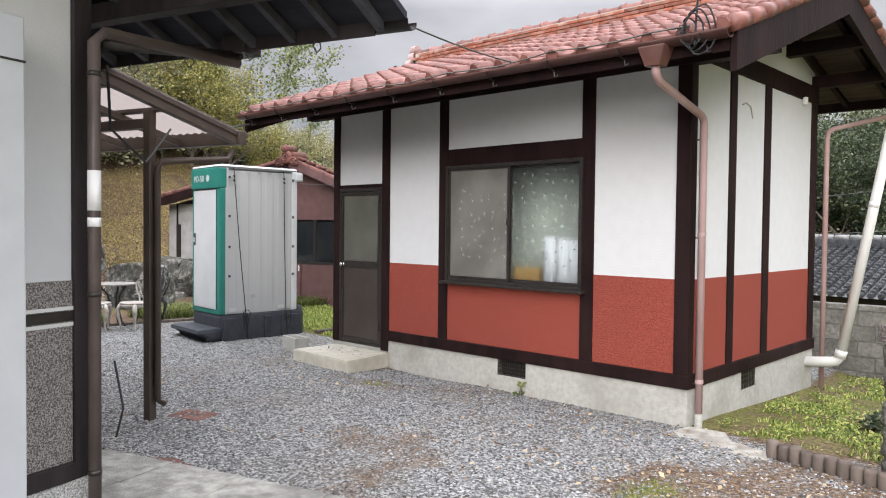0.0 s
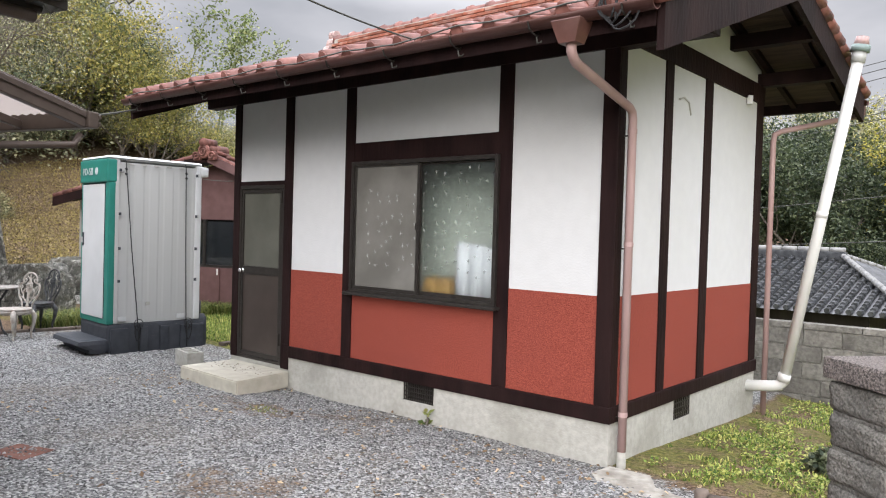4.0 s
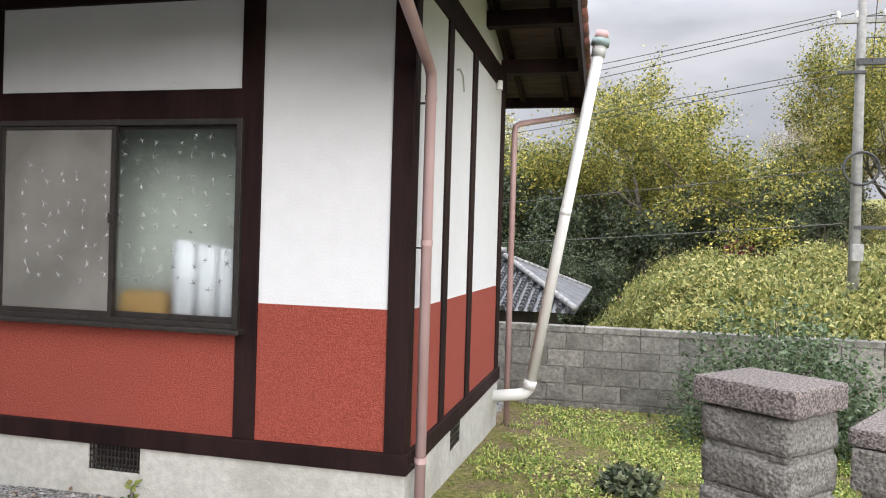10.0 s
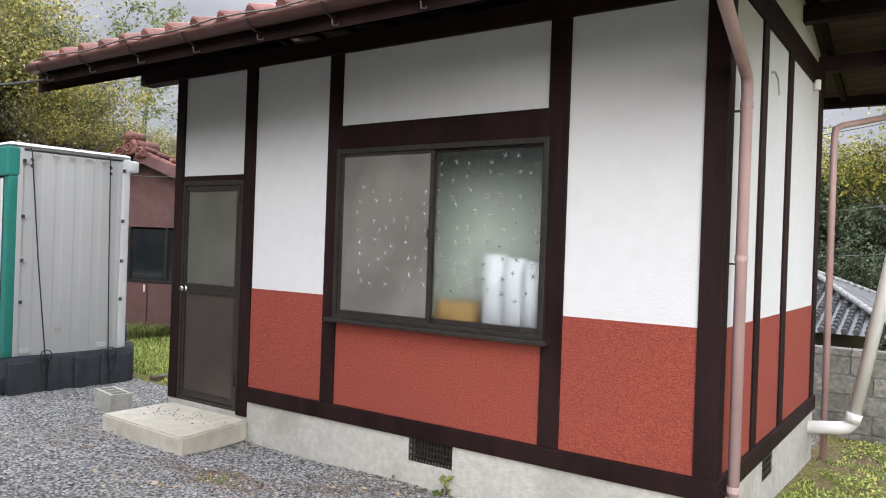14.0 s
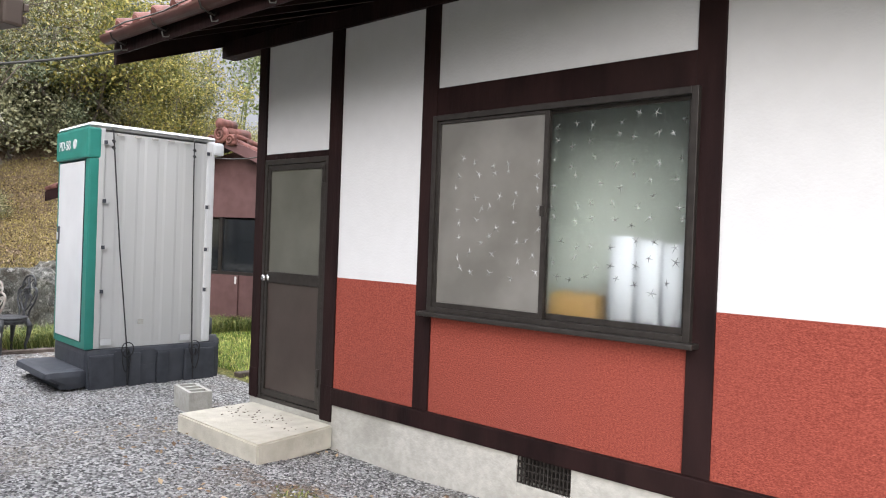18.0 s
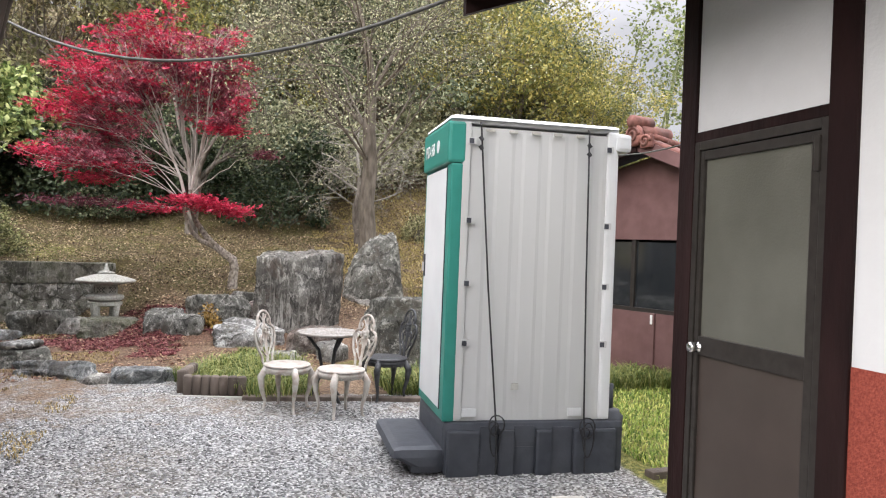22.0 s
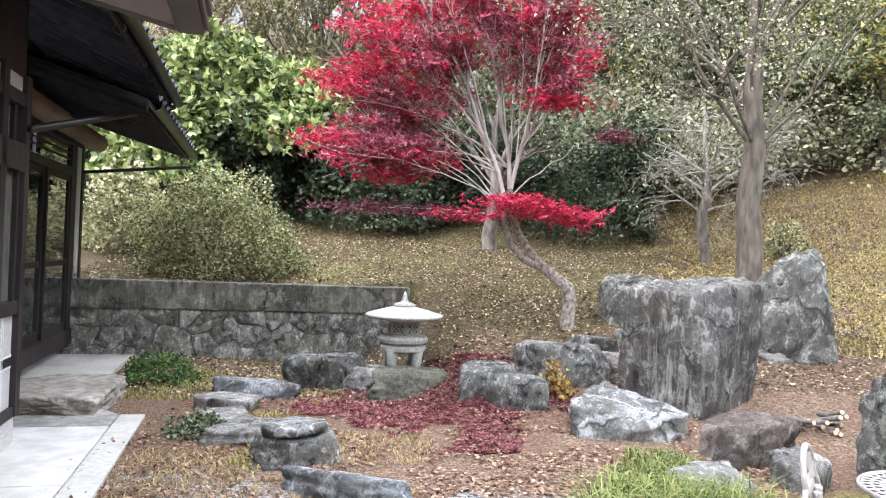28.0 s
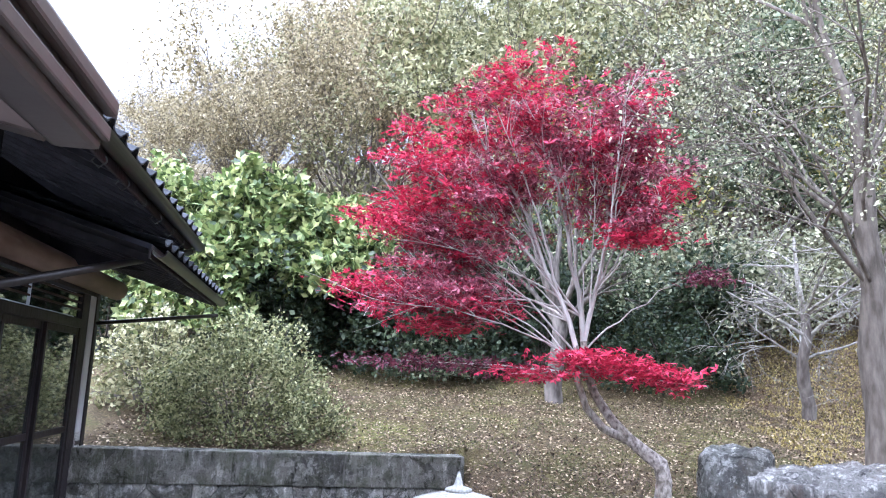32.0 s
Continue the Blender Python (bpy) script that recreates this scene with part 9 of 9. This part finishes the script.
oak = tree("large_oak", "large spreading oak turning yellow-green", 81, (-0.8, 40, ground_z(-0.8, 40)), 12.0, 0.24, 62000, 0.15, leafmat("turning_oak_leaves", (0.045, 0.065, 0.012), (0.19, 0.205, 0.042), (0.52, 0.44, 0.09)), BARK, 4, 0.72, 0.06, 0.20, 0.42, (3, 4), 0.2, 7, 1, True)
deep = tree("dark_tree", "tall dark green broadleaf tree behind the village", 91, (-4.5, 37, ground_z(-4.5, 37) - 0.4), 9.5, 0.2, 17000, 0.2, leafmat("deep_wood_leaves", (0.014, 0.026, 0.012), (0.045, 0.066, 0.032), (0.13, 0.155, 0.075)), BARK, 3, 0.62, 0.12, 0.09, 0.32, (3, 4), 0.2, 5, 1, True)
oak2 = copy_thing(oak, pose(10.5, 39, ground_z(10.5, 39) - 0.5, 0, 0, 120) @ Matrix.Diagonal((0.8, 0.8, 0.9, 1)))
tagged(oak2, "large oak with browning crown beyond the bank")
for k, (x, y, s, i) in enumerate(((-4.5, 38, 0.9, 0), (-7.5, 42, 1.0, 0), (-2.2, 36, 0.55, 0), (5.2, 42, 0.72, 0), (7.4, 45, 0.7, 0), (3.4, 46, 0.6, 0), (-10.5, 40, 1.0, 0), (-14, 44, 1.1, 0), (14, 42, 0.9, 2), (17, 38, 1.0, 3), (-18, 48, 1.2, 0), (8.2, 33, 0.45, 2), (20, 34, 1.0, 0), (-12, 52, 1.2, 1), (1, 58, 1.0, 0), (12, 60, 1.0, 1), (-6, 60, 1.2, 0), (-3.5, 33, 0.6, 0), (-6, 34, 0.7, 0), (1.5, 37, 0.5, 0), (6.5, 36, 0.55, 0), (11, 34, 0.6, 1), (4.2, 34, 0.42, 0), (15, 33, 0.8, 1), (-9, 36, 0.8, 0), (-13, 38, 0.9, 0), (9, 48, 0.9, 3), (-17, 40, 0.9, 1), (-1, 48, 0.8, 0))):
    copy_thing(kinds[i] if i else deep, pose(x, y, ground_z(x, y) - 0.4, 0, 0, 47 * k) @ Matrix.Diagonal((s, s, s, 1)))
mound("red_bush", "dark red autumn bush beyond the village roof", 610, sit(-1.6, 33), (2.6, 2.0, 1.6), 1500, 0.17, DARKRED, 0.1, "bush", 8)
mound("red_bush", "dark red autumn bush beyond the village roof", 611, sit(3.0, 34), (2.2, 2.0, 1.5), 1200, 0.17, DARKRED, 0.1, "bush", 8)

# village house: only its hipped roof shows above the wall
vil = thing("village_house", "village house with dark grey hipped tile roof and pale ridge", "house", (-7.9, 22, -3.25))
boxpart("wall", (-4.3, 4.2, -3.2, 3.2, 0, 3.45), HOUSEWOOD, vil)
RZ = 4.42
cr = [(-5.3, -4.2, 3.38), (5.15, -4.2, 3.38), (5.15, 4.2, 3.38), (-5.3, 4.2, 3.38), (-3.0, 0, RZ), (2.95, 0, RZ)]
bm = B()
vs = [bm.verts.new(c) for c in cr]
for f in ((0, 1, 5, 4), (1, 2, 5), (2, 3, 4, 5), (3, 0, 4), (3, 2, 1, 0)):
    bm.faces.new([vs[i] for i in f])
VTILE = mat("glossy_grey_roof_tile", (0.022, 0.024, 0.027), (0.06, 0.063, 0.068), 9, 0.32, 0.1, island=0.4, spec=0.7)
part("roof_deck", bm, VTILE, vil)
tvs, tfs = [], []


def roll(a, b, r=0.05):
    o = len(tvs)
    bmx = tube(B(), [a, b], r, 6)
    bmx.verts.index_update()
    for v in bmx.verts:
        tvs.append(tuple(v.co))
    for f in bmx.faces:
        tfs.append(tuple(v.index + o for v in f.verts))
    bmx.free()


for k in range(52):
    x = -5.2 + k * 0.2
    fr_ = 1.0 if -3.0 < x < 2.95 else ((x + 5.3) / 2.3 if x <= -3.0 else (5.15 - x) / 2.2)
    n = max(1, int(19 * fr_))
    for j in range(n):
        f0, f1 = fr_ * j / n, fr_ * (j + 0.97) / n
        roll((x, -4.2 * (1 - f0), 3.38 + (RZ - 3.38) * f0 + 0.06), (x, -4.2 * (1 - f1), 3.38 + (RZ - 3.38) * f1 + 0.015), 0.058)
for k in range(30):
    y = -4.1 + k * 0.28
    fr_ = 1 - abs(y) / 4.2
    roll((5.15, y, 3.42), (5.15 - 2.2 * fr_, y, 3.42 + (RZ - 3.38) * fr_), 0.075)
tagged(raw("roof_tiles", tvs, tfs, VTILE, vil), kind="stuff")
PALERIDGE = mat("pale_ridge_tile", (0.17, 0.17, 0.168), (0.25, 0.25, 0.245), 6, 0.6, 0.1)
part("ridge", box(B(), -3.1, 3.05, -0.12, 0.12, RZ - 0.02, RZ + 0.2, 0.03), SLATETILE, vil)
for k in range(16):
    part("ridge_cap", tube(B(), [(-3.1 + k * 0.385, 0, RZ + 0.24), (-2.75 + k * 0.385, 0, RZ + 0.24)], 0.07, 10), PALERIDGE, vil, "", True)
for s in (-1, 1):
    for k in range(16):
        f0, f1 = k / 16, (k + 0.9) / 16
        part("hip_cap", tube(B(), [(5.15 - 2.2 * f0, s * 4.2 * (1 - f0), 3.5 + (RZ - 3.38) * f0), (5.15 - 2.2 * f1, s * 4.2 * (1 - f1), 3.5 + (RZ - 3.38) * f1)], 0.07, 8), PALERIDGE, vil, "", True)

# utility pole and wires
POLE = mat("grey_concrete_pole", (0.24, 0.24, 0.235), (0.33, 0.33, 0.32), 8, 0.85, 0.1)
up = thing("utility_pole", "grey concrete utility pole with crossarm and cable coil", "utility pole", (3.45, 21, -0.8))
part("pole", lathe(B(), [(0.14, 0), (0.095, 8.5), (0.09, 8.52)], 14), POLE, up, "", True)
boxpart("crossarm", (-0.55, 0.55, -0.05, 0.05, 7.75, 7.85), POLE, up)
for x in (-0.5, -0.1, 0.5):
    part("insulator", lathe(B(), [(0.03, 0), (0.06, 0.05), (0.04, 0.1), (0.06, 0.14), (0.02, 0.2)], 10, (x, 0, 7.85)), WHITEPVC, up, "", True)
boxpart("bracket", (-0.5, 0.1, -0.15, -0.05, 6.55, 6.62), CASTBLACK, up)
boxpart("bracket", (-0.1, 0.6, -0.15, -0.05, 6.75, 6.9), CASTBLACK, up)
part("cable_coil", tube(B(), [(0.05 + 0.38 * math.cos(a), -0.16, 4.35 + 0.38 * math.sin(a)) for a in (2 * math.pi * i / 20 for i in range(20))], 0.03, 6, closed=True), CASTBLACK, up)
boxpart("switch_box", (-0.12, 0.12, -0.3, -0.12, 2.2, 2.6), POLE, up, "", 0.02)
boxpart("stay_arm", (-0.05, 0.7, -0.14, -0.06, 2.95, 3.03), CASTBLACK, up)


def wire(label, a, b, sag, r=0.012):
    a, b = Vector(a), Vector(b)
    c = (a + b) / 2
    pts = [a.lerp(b, i / 16) - c - Vector((0, 0, sag * 4 * (i / 16) * (1 - i / 16))) for i in range(17)]
    w = part("wire", tube(B(), pts, r, 5), CABLE, None, "", True)
    w.matrix_world = Matrix.Translation(c)
    return tagged(w, label, "cable")


SKYW = "thin overhead wire strung from the utility pole"
for dx, z, t0 in ((-0.5, 7.2, (-38, 46, 8)), (-0.1, 7.2, (-38, 47, 7.4)), (0.5, 7.2, (-38, 48, 6.8)), (0.0, 6.0, (-38, 44, 5.2)), (0.0, 5.85, (-38, 44.6, 5.0)), (0.0, 3.6, (-38, 38, 2.2)), (0.0, 2.3, (-38, 34, 1.2))):
    wire(SKYW, (3.45 + dx, 21, z), t0, 0.7)
for z in (7.1, 6.6, 5.9):
    wire(SKYW, (3.45, 21, z), (30, 14, z + 0.6), 0.5)
wire(SKYW, (3.7, 21, 5.8), (2.6, 16, 14), 0.1, 0.01)
wire("slack weathered cable from house eave to storehouse eave", (-8.02, 5.0, 2.80), (-12.05, 1.577, 3.52), 0.46, 0.011)
wire("black service cable from house eave to storehouse roof", (-3.43, 2.85, 2.78), (-4.08, 4.98, 2.93), 0.03, 0.006)
wire("pale washing line from toilet to storehouse post", (-9.2, 6.4, 2.18), (-7.57, 6.1, 2.12), 0.03, 0.005)

# ---- loose gravel in the yard ----
PEBBLE = mat("grey_gravel_stones", (0.11, 0.111, 0.113), (0.33, 0.331, 0.33), 60, 0.85, 0.1, island=0.8, lo=0.3, hi=0.7)
pv, pf = [], []
pts = scatter(48000, -11.0, -0.4, 0.6, 5.85, lambda x, y: (x + 17.2) * -0.292 + (y + 1.95) * 0.956 > 0.42, 0.002)
for x, y, z in pts:
    r = float(gr.uniform(0.005, 0.012)) if gr.random() < 0.8 else float(gr.uniform(0.012, 0.019))
    a = float(gr.uniform(0, 6.28))
    o = len(pv)
    ca, sa = math.cos(a) * r, math.sin(a) * r
    k, h = float(gr.uniform(0.5, 1.0)), float(gr.uniform(0.35, 0.8)) * r
    pv += [(x + ca, y + sa, z), (x - sa * k, y + ca * k, z + h * 0.3), (x - ca, y - sa, z), (x + sa * k, y - ca * k, z + h * 0.2), (x + ca * 0.3, y + sa * 0.2, z + h), (x - ca * 0.35, y - sa * 0.3, z + h * 0.9)]
    pf += [(o, o + 1, o + 4), (o + 1, o + 5, o + 4), (o + 1, o + 2, o + 5), (o + 2, o + 3, o + 5), (o + 3, o + 4, o + 5), (o + 3, o, o + 4)]
tagged(raw("gravel_stones", pv, pf, PEBBLE), "loose angular grey gravel stones", "gravel", kind="stuff")
gw = scatter(22000, -6.8, -0.8, 2.4, 5.6, lambda x, y: ground_kind(x, y)[0] > 0.12, 0.0)
blades("gravel_weeds", gw[:1800], 0.022, LONGBLADE, gr, "sparse low weeds growing in the gravel", 0.9, 0.004)
yl = scatter(1500, -8, -0.6, 3.0, 6.0, lambda x, y: patchy(x, y, 0.9, 30) > 0.05 or (x > -4.2 and y > 3.9), 0.012)
tagged(leaf_cloud("fallen_leaves", np.array(yl), 0.04, LITTER, None, gr, 0.9), "a few dry leaves on the gravel", "leaves", kind="stuff")


# ---- storehouse roof tiles ----
def tile_mesh():
    """One pantile: a flat trough with a roll at one side, 0.27 wide and 0.28 long."""
    prof = [(0.0, 0.018), (0.03, 0.004), (0.07, -0.004), (0.12, -0.004), (0.165, 0.004), (0.19, 0.024), (0.205, 0.055), (0.235, 0.066), (0.262, 0.054), (0.282, 0.016)]
    v, f = [], []
    for y, dz in ((0.0, 0.030), (0.29, 0.002)):
        for u, w in prof:
            v.append((u, y, w + dz))
    n = len(prof)
    for u, w in prof:
        v.append((u, 0.0, w + 0.006))
    for k in range(n - 1):
        f.append((k, k + 1, n + k + 1, n + k))
        f.append((2 * n + k, 2 * n + k + 1, k + 1, k))
    return v, f


tv, tf = tile_mesh()
tile_me = bpy.data.meshes.new("roof_tile")
tile_me.from_pydata(tv, [], tf)
tile_me.materials.append(TILE)
tile_me.shade_smooth()
slope = math.degrees(math.atan(PITCH))
rng = random.Random(2)
cols, rows_n = 22, 11
run = 2.61 / rows_n
for r in range(rows_n):
    for c in range(cols):
        x = RX0 + 0.02 + c * (RX1 - RX0 - 0.05) / cols
        d = -0.07 + r * run
        y = EY0 + d * math.cos(math.radians(slope))
        ob = new("roof_tile", tile_me)
        ob.parent = shed
        ob.matrix_local = SO @ pose(x, y, roof_z(y) + 0.018 + rng.uniform(0, 0.004), slope + rng.uniform(-0.5, 0.5), rng.uniform(-0.7, 0.7), rng.uniform(-0.5, 0.5))
# round ends of the eave rolls
for c in range(cols):
    x = RX0 + 0.02 + (c + 0.86) * (RX1 - RX0 - 0.05) / cols
    bm = lathe(B(), [(0.045, 0), (0.048, 0.01), (0.046, 0.05)], 14)
    bmesh.ops.transform(bm, matrix=pose(x, EY0 - 0.085, roof_z(EY0 - 0.07) + 0.055, -90 + slope, 0, 0), verts=bm.verts)
    shedpart("eave_tile_end", bm, TILE)
# back slope, never seen but at its edge
bv, bf = [], []
bslope = math.degrees(math.atan(BACKPITCH))
for r in range(11):
    for c in range(cols):
        m = SO @ pose(RX1 - 0.03 - c * (RX1 - RX0 - 0.05) / cols, EY1 + 0.07 - r * 0.24, roof_z(EY1 - r * 0.24) + 0.006, bslope, 0, 180)
        o = len(bv)
        bv += [tuple(m @ Vector(p)) for p in tv]
        bf += [tuple(i + o for i in q) for q in tf]
tagged(raw("back_slope_tiles", bv, bf, TILEREST, shed), kind="stuff")
# verge rolls along the gable
for y0, y1, sl, n in ((EY0 - 0.06, RY, slope, 11), (EY1 + 0.06, RY, bslope, 11)):
    for k in range(n):
        ya, yb = y0 + (y1 - y0) * k / n, y0 + (y1 - y0) * (k + 1.1) / n
        bm = tube(B(), [(RX1 - 0.015, ya, roof_z(ya) + 0.055), (RX1 - 0.015, yb, roof_z(yb) + 0.04)], [0.062, 0.054], 12)
        shedpart("verge_tile", bm, TILE, smooth=True)
# ridge of stacked flat tiles with a round cap, and its end ornament
RIDGE = mat("orange_brown_ridge_tile", (0.20, 0.06, 0.035), (0.31, 0.105, 0.06), 7, 0.5, 0.15, 30, rnd=0.3, c=(0.5, 0.42, 0.36), cscale=9, camt=0.35)
zr = roof_z(RY)
for lay in range(4):
    w = 0.15 - 0.012 * lay
    for k in range(19):
        x = -7.72 + k * 0.29 + 0.1 * (lay % 2)
        bm = box(B(), x + 0.003, x + 0.287, RY - w, RY + w, zr + 0.005 + 0.045 * lay, zr + 0.04 + 0.045 * lay, 0.006)
        shedpart("ridge_tile", bm, RIDGE)
shedpart("ridge_core", box(B(), -7.7, -2.3, RY - 0.09, RY + 0.09, zr - 0.05, zr + 0.19), CONC)
for k in range(21):
    x = -7.75 + k * 0.27
    shedpart("ridge_cap", tube(B(), [(x, RY, zr + 0.195), (x + 0.05, RY, zr + 0.2), (x + 0.055, RY, zr + 0.19), (x + 0.28, RY, zr + 0.19)], [0.075, 0.075, 0.064, 0.062], 12), TILE, smooth=True)
PINKEND = mat("faded_pink_ornament", (0.36, 0.25, 0.23), (0.46, 0.34, 0.32), 8, 0.7, 0.3)


shedpart("ridge_ornament", ornament(-7.8, RY, zr, 0.9), PINKEND, "faded pink ridge-end ornament tile")
shedpart("ridge_ornament", ornament(-2.25, RY, zr, 0.9), PINKEND, "faded pink ridge-end ornament tile")
